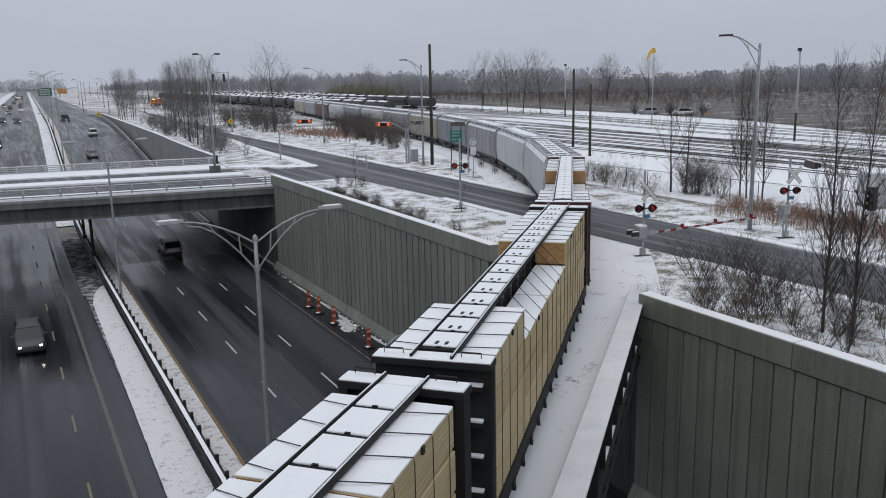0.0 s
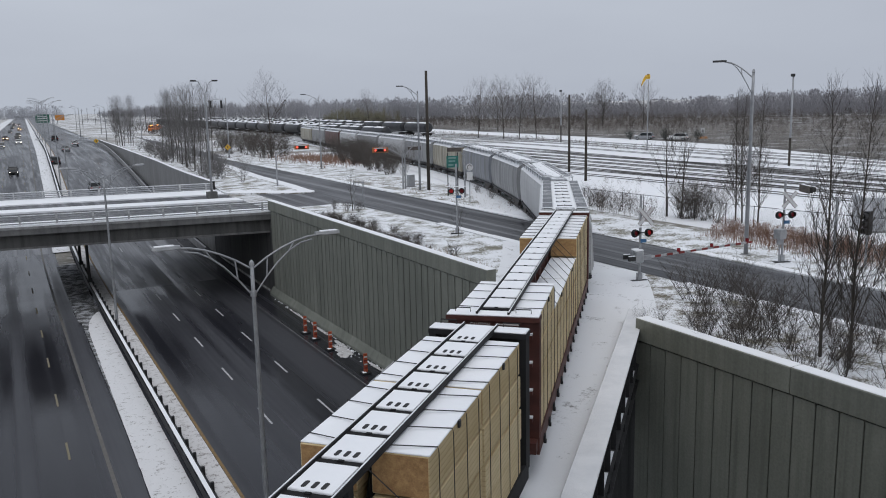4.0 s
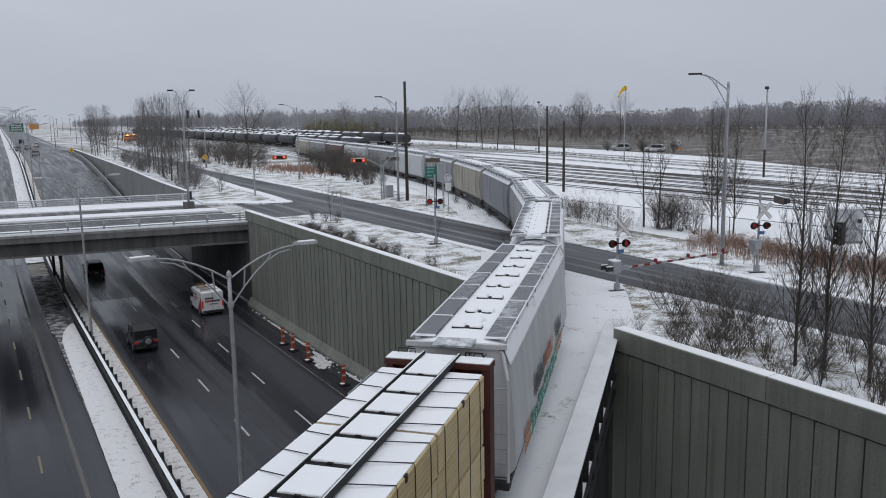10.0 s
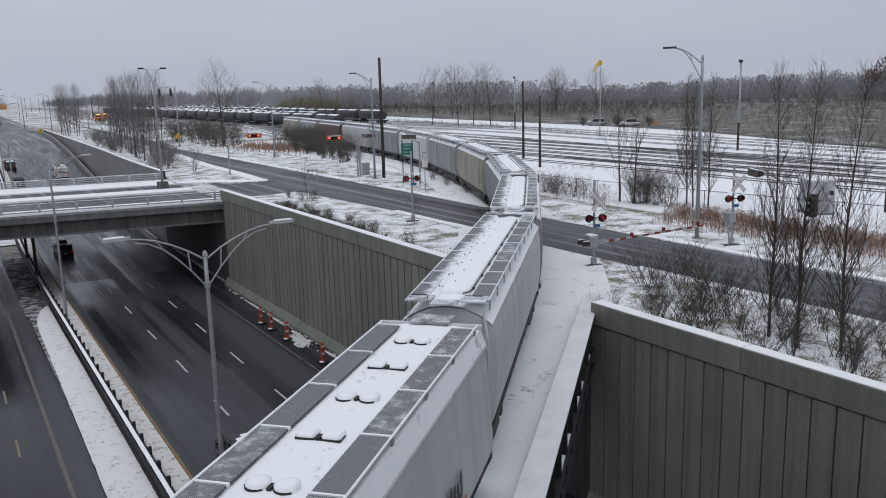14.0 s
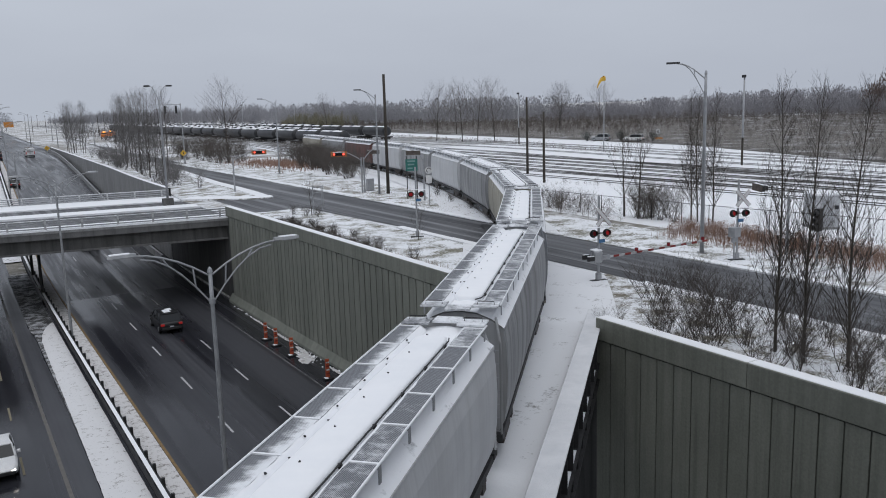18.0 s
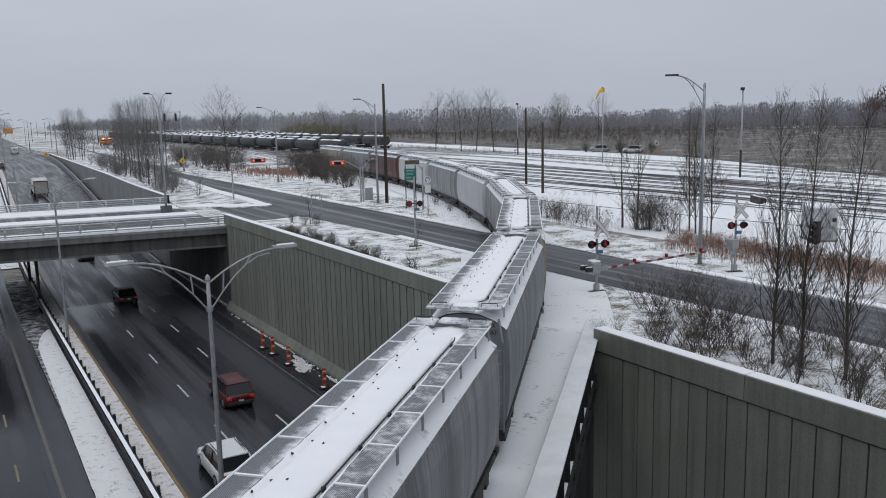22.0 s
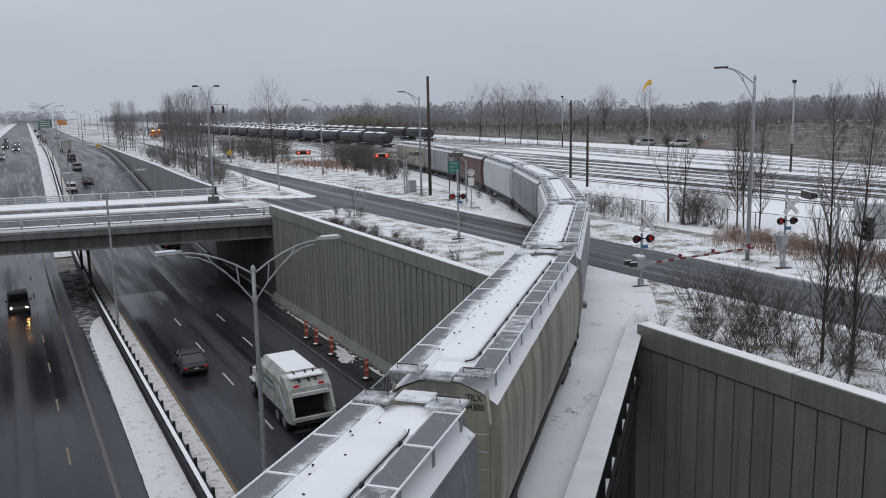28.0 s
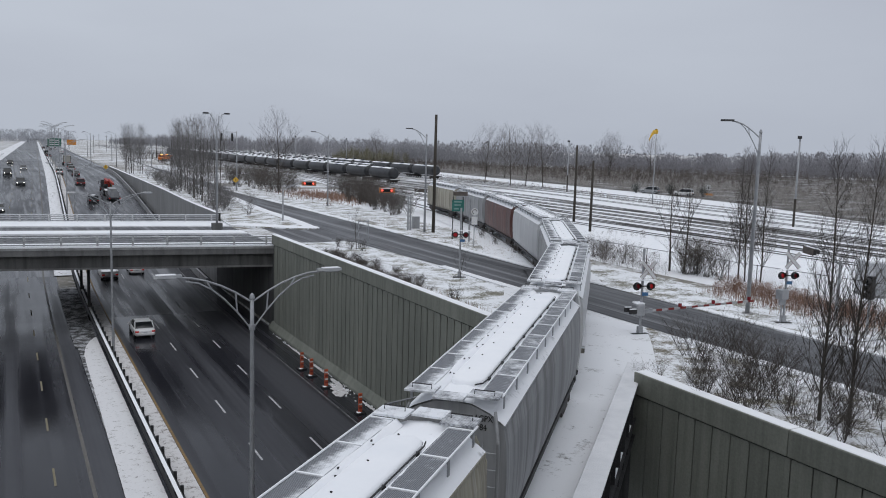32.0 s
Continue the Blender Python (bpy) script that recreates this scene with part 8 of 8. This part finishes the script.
TALL = [tree_meshes(k, 10.6, 0.42, 0.09, 0.0095, 58, 0.08, 0.0066, 0.17) for k in (11, 12, 13)]
POPLAR = [tree_meshes(k, 13.3, 0.45, 0.13, 0.014, 34, 0.06, 0.0055, 0.28, TWIG_FROST) for k in (21, 22, 23)]
WIDE = [tree_meshes(k, 15.5, 0.55, 0.08, 0.022, 28, 0.15, 0.009, 0.42, TWIG_PALE) for k in (31, 32)]
for i, (x, y, rz) in enumerate(((27.1, 19.9, 0), (27.6, 19.0, 140), (27.5, 17.1, 60))):
    tree(x, y, 11, TALL[i], "slender bare roadside tree above the retaining wall", 0, rz)
tree(52.6, 44.9, 11.5, TALL[1], "slender bare tree beside the fence", 0, 200)
tree(51.6, 45.6, 11.5, TALL[2], "slender bare tree with forked stems beside the fence", 0, 20)
tree(52.2, 46.8, 11.5, TALL[0], "slender bare tree in the clump beside the fence", 0, 90)
tm = tree_meshes(41, 7.2, 0.35, 0.12, 0.014, 10, 0.25)
tree(49.7, 52.0, 7.2, tm, "small bare tree beside the fence")
tree(50.6, 51.2, 7.2, tm, "small bare tree beside the fence", 0, 120)
rnd = random.Random(5)
for i in range(19):
    u = ((i + rnd.random()) / 19) ** 1.25
    tree(27.4 + 5.6 * u + rnd.uniform(-1.3, 1.3), 125 + 72 * u + rnd.uniform(-2, 2), 12, POPLAR[i % 3], "upright bare poplar in a thicket above the highway wall", 0.1, rnd.uniform(0, 360))
for i in range(10):
    tree(31.8 + rnd.uniform(-2, 2.2), 236 + 2.4 * i + rnd.uniform(-2, 2), 12, POPLAR[(i + 1) % 3], "upright bare poplar in a far clump", 0, rnd.uniform(0, 360))
tree(49.2, 164.8, 13, WIDE[0], "broad bare tree among shrubs beside the yard", 0, 40)
for x, y, k in ((118.8, 198.8, 1), (124.0, 186.0, 0), (121.0, 189.0, 1), (127.5, 183.0, 1), (190, 232, 0), (187, 228, 1), (146.9, 340.1, 0), (150, 238, 1), (204, 226, 1), (98, 420, 0)):
    tree(x, y, 15, WIDE[k], "broad bare tree at the yard's far edge", 0, rnd.uniform(0, 360))


def shrub_mesh(seed, h, stems, twig=0.009, mat=SHRUB):
    r = random.Random(seed)
    s = Soup()
    for k in range(stems):
        a = r.uniform(0, 6.283)
        lean = r.uniform(0.15, 0.75)
        grow(s, r, Vector((r.uniform(-0.25, 0.25), r.uniform(-0.25, 0.25), 0)), Vector((math.cos(a) * lean, math.sin(a) * lean, 1)).normalized(), h * r.uniform(0.65, 1.0), twig * 1.5, 2, 0.03, 0.45)
    return s.mesh("branchwork", mat)


SHRUBS = [shrub_mesh(k, 2.1, 9, 0.0125) for k in (1, 2, 3, 4)]
first = None
spots = []
rnd = random.Random(8)
while len(spots) < 84:
    x, y = rnd.uniform(23.8, 31.3), rnd.uniform(9.5, 29.5)
    if x < 26.5 and y > 27:
        continue
    spots.append((x, y, rnd.uniform(0.55, 0.95) * (0.65 if y > 24 and x < 28 else 1.0)))
for i, (x, y, k) in enumerate(spots):
    t = thing("shrub", "leafless grey-brown shrub in thin snow above the wall", "shrub", pose(x, y, 0.05, 0, 0, rnd.uniform(0, 360)) @ Matrix.Diagonal((k, k, k, 1)), "roadside shrubs")
    part("branchwork", SHRUBS[i % 4], None, t)
BIG = [shrub_mesh(k, 3.2, 18, 0.013, TWIG_PALE) for k in (6, 7, 8)]
for i in range(9):
    x, y = 50.6 + rnd.uniform(-1.3, 1.5), 49.2 + rnd.uniform(-2.6, 2.4)
    t = thing("shrub", "dense grey bare shrub along the fence", "shrub", pose(x, y, 0, 0, 0, rnd.uniform(0, 360)) @ Matrix.Diagonal((0.9, 0.9, 0.75, 1)), "shrubs along the fence")
    part("branchwork", BIG[i % 3], None, t)
for x, y in ((141.6, 149.5), (143.2, 140.5), (137.0, 156.5)):
    t = thing("shrub", "dark evergreen bush beside the parked cars", "shrub", pose(x, y, 0.05) @ Matrix.Diagonal((0.8, 0.8, 0.6, 1)), "bushes by the parked cars")
    part("branchwork", shrub_mesh(int(y), 3.2, 26, 0.03, SPRUCE), None, t)
for i in range(14):
    x, y = 48.6 + rnd.uniform(-0.4, 2.0), 55 + rnd.uniform(0, 12)
    t = thing("shrub", "low bare shrub along the fence", "shrub", pose(x, y, 0, 0, 0, rnd.uniform(0, 360)) @ Matrix.Diagonal((0.6, 0.6, 0.45, 1)), "shrubs along the fence")
    part("branchwork", BIG[i % 3], None, t)
for i in range(46):
    u = rnd.random()
    x, y = 50.5 + 6.5 * u + rnd.uniform(-2.2, 2.4), 106 + 44 * u + rnd.uniform(-4, 4)
    t = thing("shrub", "dense dark shrub in the thicket between street and track", "shrub", pose(x, y, 0, 0, 0, rnd.uniform(0, 360)) @ Matrix.Diagonal((1.15, 1.15, 0.95, 1)), "thicket shrubs")
    part("branchwork", BIG[i % 3], None, t)
for i in range(30):
    x, y = 47.5 + rnd.uniform(-3, 6), 160 + rnd.uniform(-4, 34)
    t = thing("shrub", "dense dark shrub beside the yard entrance", "shrub", pose(x, y, 0, 0, 0, rnd.uniform(0, 360)) @ Matrix.Diagonal((1.25, 1.25, 1.1, 1)), "far thicket shrubs")
    part("branchwork", BIG[i % 3], None, t)
ISLAND = [shrub_mesh(k, 3.2, 14, 0.013, TWIG_FROST) for k in (9, 10)]
for i in range(58):
    x, y = 27.2 + rnd.uniform(-2.6, 2.4), 108 + 105 * rnd.random() ** 0.7
    t = thing("shrub", "bare brown shrub on the traffic island", "shrub", pose(x + 0.055 * max(0.0, y - 118), y, 0.12, 0, 0, rnd.uniform(0, 360)) @ Matrix.Diagonal((0.95, 0.95, rnd.uniform(0.4, 0.85), 1)), "shrubs on the island")
    part("branchwork", ISLAND[i % 2], None, t)
LOW = [shrub_mesh(k, 0.8, 14, 0.007) for k in (15, 16)]
for i, (x, y) in enumerate(((23.9, 66), (24.2, 63.5), (24.0, 60.5), (24.4, 58), (24.1, 55), (24.0, 52.5), (24.3, 50), (24.2, 47.2), (25.2, 45.5), (28.6, 72.5), (29.4, 71.2), (28.2, 74.3), (44.5, 72), (43, 66), (46.5, 78), (25.2, 62), (25.0, 52))):
    t = thing("weed_clump", "dark clump of dead weeds on the snowy verge", "weeds", pose(x, y, 0.02, 0, 0, 77 * i) @ Matrix.Diagonal((1.3, 1.3, 1.0, 1)), "weed clumps on the verge")
    part("branchwork", LOW[i % 2], None, t)
WEED = [shrub_mesh(k, 1.0, 22, 0.011) for k in (25, 26)]
for i in range(34):
    x, y = 23.7 + rnd.random() ** 1.6 * 3.4, (64 if i % 3 else 53) + rnd.gauss(0, 4)
    t = thing("weed_clump", "dense dark clump of dead weeds behind the coping", "weeds", pose(x, min(y, 74), 0.03, 0, 0, rnd.uniform(0, 360)) @ Matrix.Diagonal((0.85, 0.85, 0.5, 1)), "weed clumps behind the coping")
    part("branchwork", WEED[i % 2], None, t)
sap = tree_meshes(51, 3.6, 0.35, 0.12, 0.008, 9, 0.3)
tree(29.3, 72.6, 3.6, sap, "thin bare sapling on the verge")
tree(29.9, 53.2, 2.0, tree_meshes(52, 2.2, 0.5, 0.1, 0.008, 7, 0.2), "thin bare sapling by the crossing")


def reeds(name, region, count, h0, h1, w, mat, label, category="reeds"):
    s = Soup()
    r = random.Random(count)
    for _ in range(count):
        x, y = region(r)
        hh = r.uniform(h0, h1)
        s.blade((x, y, 0), (x + r.uniform(-0.25, 0.25) * hh, y + r.uniform(-0.25, 0.25) * hh, hh), w * r.uniform(0.6, 1.3), r.uniform(0, 3.14))
    return tagged(new(name, s.mesh(name, mat)), label, category, kind="stuff")


reeds("rusty_reeds", lambda r: (44.2 + r.gauss(0.8, 0.9), r.uniform(22, 43)), 2600, 0.3, 0.9, 0.014, REED_RED, "band of rusty brown dry reeds beside the street")
reeds("tan_grass", lambda r: (53 + r.gauss(0, 3.4), 146 + r.gauss(0, 9)), 2600, 0.3, 1.0, 0.05, REED_RED, "tan and orange dry grass beside the yard", "grass")
reeds("verge_grass", lambda r: (r.uniform(23.4, 26.0), r.uniform(42, 72)), 2600, 0.12, 0.5, 0.012, GRASS_TAN, "sparse dead grass tufts along the wall's top", "grass")
reeds("east_grass", lambda r: (r.uniform(40, 48), r.uniform(62, 104)), 3000, 0.06, 0.22, 0.03, GRASS_TAN, "short dead grass poking through the snow", "grass")


# the woods round the horizon: many bare trees in one sheet of stuff
def woods(name, line, depth, count, h0, h1, mat, label, seed, spruce=0.0, limbs=30, stout=1.0, crown=0, taper=1.0):
    r = random.Random(seed)
    protos = []
    for k in range(5):
        s = Soup()
        rr = random.Random(100 + seed * 7 + k)
        if crown:
            # a rounded mass of short upright twigs round a stem
            s.stick(Vector((0, 0, 0)), Vector((0, 0, 0.55)), 0.012 if crown > 60 else 0.004, 0.004)
            wide, low, lobes = rr.uniform(0.24, 0.4), rr.uniform(0.0, 0.12), rr.uniform(0, 6.28)
            for j in range(crown):
                z = low + (0.97 - low) * rr.random() ** 0.8
                a = rr.uniform(0, 6.28)
                q = (z - low) / (1 - low)
                w = wide * math.sqrt(max(0.03, 1 - (2 * q - 0.9) ** 2 / 1.25)) * (1 + 0.25 * math.sin(2 * a + lobes)) * rr.random() ** 0.4
                p = Vector((math.cos(a) * w, math.sin(a) * w, z))
                e = p + Vector((math.cos(a) * rr.uniform(-0.02, 0.06), math.sin(a) * rr.uniform(-0.02, 0.06), rr.uniform(0.03, 0.12)))
                s.blade(tuple(p), tuple(e), 0.011 * stout * rr.uniform(0.5, 1.3), rr.uniform(0, 3.14))
        elif rr.random() < spruce:
            s.stick(Vector((0, 0, 0)), Vector((0, 0, 1)), 0.015, 0.004)
            for j in range(60):
                z = 0.12 + 0.85 * rr.random()
                a = rr.uniform(0, 6.28)
                L = 0.2 * (1.02 - z)
                s.blade((0, 0, z), (math.cos(a) * L, math.sin(a) * L, z - 0.05), 0.02, a + 1.57)
        else:
            if limbs > 14:
                s.stick(Vector((0, 0, 0)), Vector((0, 0, 0.7)), 0.009, 0.004)
            wide = rr.uniform(0.22, 0.36)
            for j in range(limbs):
                z = 0.02 + 0.6 * rr.random()
                a = rr.uniform(0, 6.28)
                zt = min(0.98, z + rr.uniform(0.12, 0.4))
                w = wide * math.sqrt(max(0.02, 1 - ((zt - 0.5) / 0.5) ** 2)) * rr.uniform(0.4, 1)
                q = Vector((math.cos(a) * w, math.sin(a) * w, zt))
                p = Vector((0, 0, z))
                s.blade(tuple(p), tuple(q), 0.008 * stout, a + 1.57)
                for m in range(6):
                    b = p.lerp(q, rr.uniform(0.3, 1))
                    e = b + Vector((rr.uniform(-0.09, 0.09), rr.uniform(-0.09, 0.09), rr.uniform(-0.02, 0.13)))
                    s.blade(tuple(b), tuple(e), 0.009 * stout, rr.uniform(0, 3.14))
        protos.append((np.array(s.v), s.f))
    seg = [math.dist(a, b) for a, b in zip(line, line[1:])]
    tot = sum(seg)
    V, Fc, n = [], [], 0
    for i in range(count):
        d = r.random() * tot
        k = 0
        while d > seg[k] and k < len(seg) - 1:
            d -= seg[k]
            k += 1
        u = d / seg[k]
        (xa, ya), (xb, yb) = line[k], line[k + 1]
        nx, ny = (yb - ya) / seg[k], -(xb - xa) / seg[k]
        off = r.random() ** 1.3 * depth
        x, y = xa + (xb - xa) * u + nx * off, ya + (yb - ya) * u + ny * off
        hh = (h0 + (h1 - h0) * r.random() ** 1.7) * (0.75 if off < depth * 0.15 else 1) * (1 + (taper - 1) * (k + u) / len(seg))
        v, f = protos[r.randrange(5)]
        c, s_ = math.cos(r.uniform(0, 6.28)), math.sin(r.uniform(0, 6.28))
        a = r.uniform(0, 6.28)
        c, s_ = math.cos(a), math.sin(a)
        V.append(np.c_[(v[:, 0] * c - v[:, 1] * s_) * hh + x, (v[:, 0] * s_ + v[:, 1] * c) * hh + y, v[:, 2] * hh])
        Fc += [tuple(q + n for q in g) for g in f]
        n += len(v)
    me = bpy.data.meshes.new(name)
    me.from_pydata(np.vstack(V).tolist(), [], Fc)
    me.materials.append(mat)
    return tagged(new(name, me), label, "woods", kind="stuff")


EAST = [(430, 20), (380, 150), (335, 240), (304, 285), (262, 330)]
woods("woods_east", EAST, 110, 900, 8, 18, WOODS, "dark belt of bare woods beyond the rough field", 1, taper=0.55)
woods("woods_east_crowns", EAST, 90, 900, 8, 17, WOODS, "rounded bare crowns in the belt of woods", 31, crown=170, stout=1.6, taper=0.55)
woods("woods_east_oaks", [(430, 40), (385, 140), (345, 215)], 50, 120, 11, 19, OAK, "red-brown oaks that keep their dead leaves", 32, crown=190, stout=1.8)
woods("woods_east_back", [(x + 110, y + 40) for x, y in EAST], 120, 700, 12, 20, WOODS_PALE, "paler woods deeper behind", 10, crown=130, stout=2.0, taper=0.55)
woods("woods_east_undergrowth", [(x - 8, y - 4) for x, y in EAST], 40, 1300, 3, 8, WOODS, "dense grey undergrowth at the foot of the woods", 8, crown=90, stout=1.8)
woods("woods_east_brush", [(x - 30, y - 14) for x, y in EAST], 45, 1300, 1.8, 4.5, BRUSH, "pinkish brown brush along the wood's edge", 9, crown=70, stout=1.8)
woods("woods_east_spruce", [(430, 60), (385, 160), (340, 240), (312, 280)], 90, 24, 9, 14, SPRUCE, "scattered dark spruces among the bare woods", 2, 1.0)
MIDDLE = [(262, 330), (230, 390), (200, 450), (190, 560)]
woods("woods_middle", MIDDLE, 70, 900, 6, 14, WOODS_PALE, "grey belt of bare woods behind the yard, haze in its colour", 3, crown=120, stout=1.8)
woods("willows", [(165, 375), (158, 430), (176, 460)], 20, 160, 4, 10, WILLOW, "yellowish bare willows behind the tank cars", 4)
woods("woods_far", [(190, 560), (185, 700), (165, 900), (120, 1200)], 80, 1000, 9, 18, WOODS_PALE, "distant bare woods paled in colour for snow haze", 5)
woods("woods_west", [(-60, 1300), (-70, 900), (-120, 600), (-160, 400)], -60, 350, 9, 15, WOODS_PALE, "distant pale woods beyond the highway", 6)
woods("brush", [(160, 195), (164, 260), (163, 340), (158, 430)], 85, 1500, 1.5, 4, BRUSH, "grey-brown brush behind the yard", 7)
woods("brush_west", [(-42, 240), (-55, 400), (-62, 600), (-50, 900)], -45, 700, 1.2, 4.5, BRUSH, "low brush beyond the highway's west side", 11)
woods("brush_ramp", [(44, 215), (50, 300), (60, 420), (72, 560)], 16, 420, 0.8, 2.6, BRUSH, "low brush between the ramp and the tracks", 12)
# rough ground between yard and woods: frosted brush in clumps, browner towards the trees
EDGE = [(111, 40), (114, 64), (124, 94), (137, 124), (142, 150), (145, 190), (151, 260), (156, 340)]
woods("frosted_brush", EDGE, 80, 7000, 0.7, 2.0, FROST, "frosted pale brush and reeds beyond the yard", 21, crown=46, stout=3.6)
woods("brown_brush", [(x + 22, y) for x, y in EDGE], 150, 3200, 0.9, 2.8, BRUSH, "brown leafless brush across the rough field", 22, crown=60, stout=2.6)
woods("yard_edge_brush", [(106, 114), (110, 135), (115, 148), (119, 168), (120.5, 190), (119.5, 206), (124, 240)], 3.0, 420, 0.5, 1.3, BRUSH, "low grey brush between the yard tracks and the snowy road", 23, crown=50, stout=2.4)
woods("track_side_brush", [(67.5, 60), (65.6, 72), (61.5, 79)], 1.6, 70, 0.4, 1.0, BRUSH, "low brush beside the first yard track", 24, crown=60, stout=1.4)
woods("fence_brush", [(46.3, 50), (46.7, 58), (47.5, 66)], 2.2, 110, 0.6, 1.9, BRUSH, "frosted brush along the chain-link fence", 25, crown=110, stout=0.8)
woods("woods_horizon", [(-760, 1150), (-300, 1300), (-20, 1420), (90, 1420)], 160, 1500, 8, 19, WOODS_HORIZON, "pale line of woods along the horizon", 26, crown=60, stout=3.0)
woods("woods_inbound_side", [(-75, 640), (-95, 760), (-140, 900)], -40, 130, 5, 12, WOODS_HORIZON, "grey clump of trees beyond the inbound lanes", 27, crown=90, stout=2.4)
woods("rusty_brush", [(45.9, 22), (46.3, 44)], 2.4, 1000, 0.4, 1.15, REED_RED, "rusty brown low brush among the reeds", 28, crown=110, stout=1.5)

# power-line tower beyond the highway
pt = thing("power_tower", "tall lattice power-line tower far beyond the highway", "power tower", pose(-24, 900, 0))
for sx in (-1, 1):
    for sy in (-1, 1):
        part("leg", tube(bmesh.new(), [(sx * 4, sy * 4, 0), (sx * 1.1, sy * 1.1, 24), (sx * 0.4, sy * 0.4, 42)], 0.22, 4), STEEL, pt)
for z, w in ((24, 7), (30, 6), (36, 5)):
    part("cross_arm", boxes((-w, w, -0.2, 0.2, z, z + 0.5)), STEEL, pt)
for z0, z1 in ((0, 8), (8, 15), (15, 21), (21, 27), (27, 33), (33, 39)):
    w0, w1 = 4 - 2.9 * min(z0, 24) / 24, 4 - 2.9 * min(z1, 24) / 24
    part("lattice", tube(tube(bmesh.new(), [(-w0, -w0, z0), (w1, -w1, z1)], 0.14, 4), [(w0, -w0, z0), (-w1, -w1, z1)], 0.14, 4), STEEL, pt)

# guard rail beside the inbound lanes where they climb
wg = tagged(new("west_guard_rail"), "snow-capped steel guard rail beside the inbound lanes", "guard rail", kind="structure")
WG = [y for y in HW_YS if 150 <= y <= 460]
part("beam", strip(WG, lambda y: -11.52 + hw_dx(y), lambda y: -11.5 + hw_dx(y), lambda x, y: hw_z(y) + (0.45 if x < -11.51 + hw_dx(y) else 0.78)), STEEL, wg, "corrugated steel beam")
part("snow_cap", strip(WG, lambda y: -11.6 + hw_dx(y), lambda y: -11.4 + hw_dx(y), lambda x, y: hw_z(y) + 0.8), SNOW, wg, "line of snow on the rail")
for k in range(60):
    y = 150 + 4.0 * k
    part("post", post_me, None, wg, m=pose(-11.6 + hw_dx(y), y, hw_z(y) - 0.08))

# broken snow along the wall's foot and round the third marker
crumbs = bmesh.new()
rnd = random.Random(3)
for k in range(260):
    if k < 200:
        y = rnd.uniform(40, 76)
        x = 22.18 - abs(rnd.gauss(0, 0.13))
    else:
        y, x = rnd.gauss(56.2, 1.0), 21.5 + rnd.gauss(0, 0.3)
    r = rnd.uniform(0.02, 0.07) * (1.0 if k < 200 else 1.3)
    ring = [(r * rnd.uniform(0.6, 1.2) * math.cos(a), 1.5 * r * rnd.uniform(0.6, 1.2) * math.sin(a)) for a in (0, 1.05, 2.1, 3.14, 4.2, 5.24)]
    lo = [crumbs.verts.new((x + px, y + py, DEEP)) for px, py in ring]
    hi = [crumbs.verts.new((x + px * 0.6, y + py * 0.6, DEEP + r * rnd.uniform(0.5, 0.9))) for px, py in ring]
    crumbs.faces.new(hi)
    for q in range(6):
        crumbs.faces.new((lo[q], lo[(q + 1) % 6], hi[(q + 1) % 6], hi[q]))
tagged(new("snow_crumbs", finish("snow_crumbs", crumbs, SNOW)), "broken lumps of snow along the wall's foot", "snow", kind="stuff")
patch = bmesh.new()
for cx, cy, rx, ry, sd in ((21.45, 56.4, 0.5, 1.5, 1), (21.0, 55.2, 0.35, 0.8, 2), (21.9, 57.9, 0.22, 1.3, 3), (21.98, 51.5, 0.14, 1.4, 4), (22.0, 62.5, 0.13, 2.2, 5), (22.02, 68.0, 0.1, 2.4, 6), (22.0, 46.0, 0.12, 2.0, 7)):
    pts = [(cx + rx * math.cos(a) * (1 + 0.45 * noise.noise(Vector((3 * math.cos(a), 3 * math.sin(a), sd)))), cy + ry * math.sin(a) * (1 + 0.45 * noise.noise(Vector((3 * math.cos(a), 3 * math.sin(a), sd))))) for a in [0.2618 * k for k in range(24)]]
    c = patch.verts.new((cx, cy, DEEP + 0.06))
    rim = [patch.verts.new((x, y, DEEP + 0.008)) for x, y in pts]
    for k in range(24):
        patch.faces.new((c, rim[k], rim[(k + 1) % 24]))
tagged(new("snow_patches", finish("snow_patches", patch, VERGE_DIRTY, True)), "thin slushy snow patches on the closed shoulder", "snow", kind="stuff")


def lane_pose(x, y, back):
    return highway_pose(far_lane_x(x, y), y, back)


def motions():
    for car, s, L in TRAIN:
        walk(car, [(t, car_pose(s - run(t), L)) for t in range(0, 33)])
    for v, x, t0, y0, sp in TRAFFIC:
        walk(v, [(t, lane_pose(x, max(-900.0, min(1650.0, squash_far_y(y0 + sp * (t - t0)))), sp < 0)) for t in range(0, 33)])


motions()
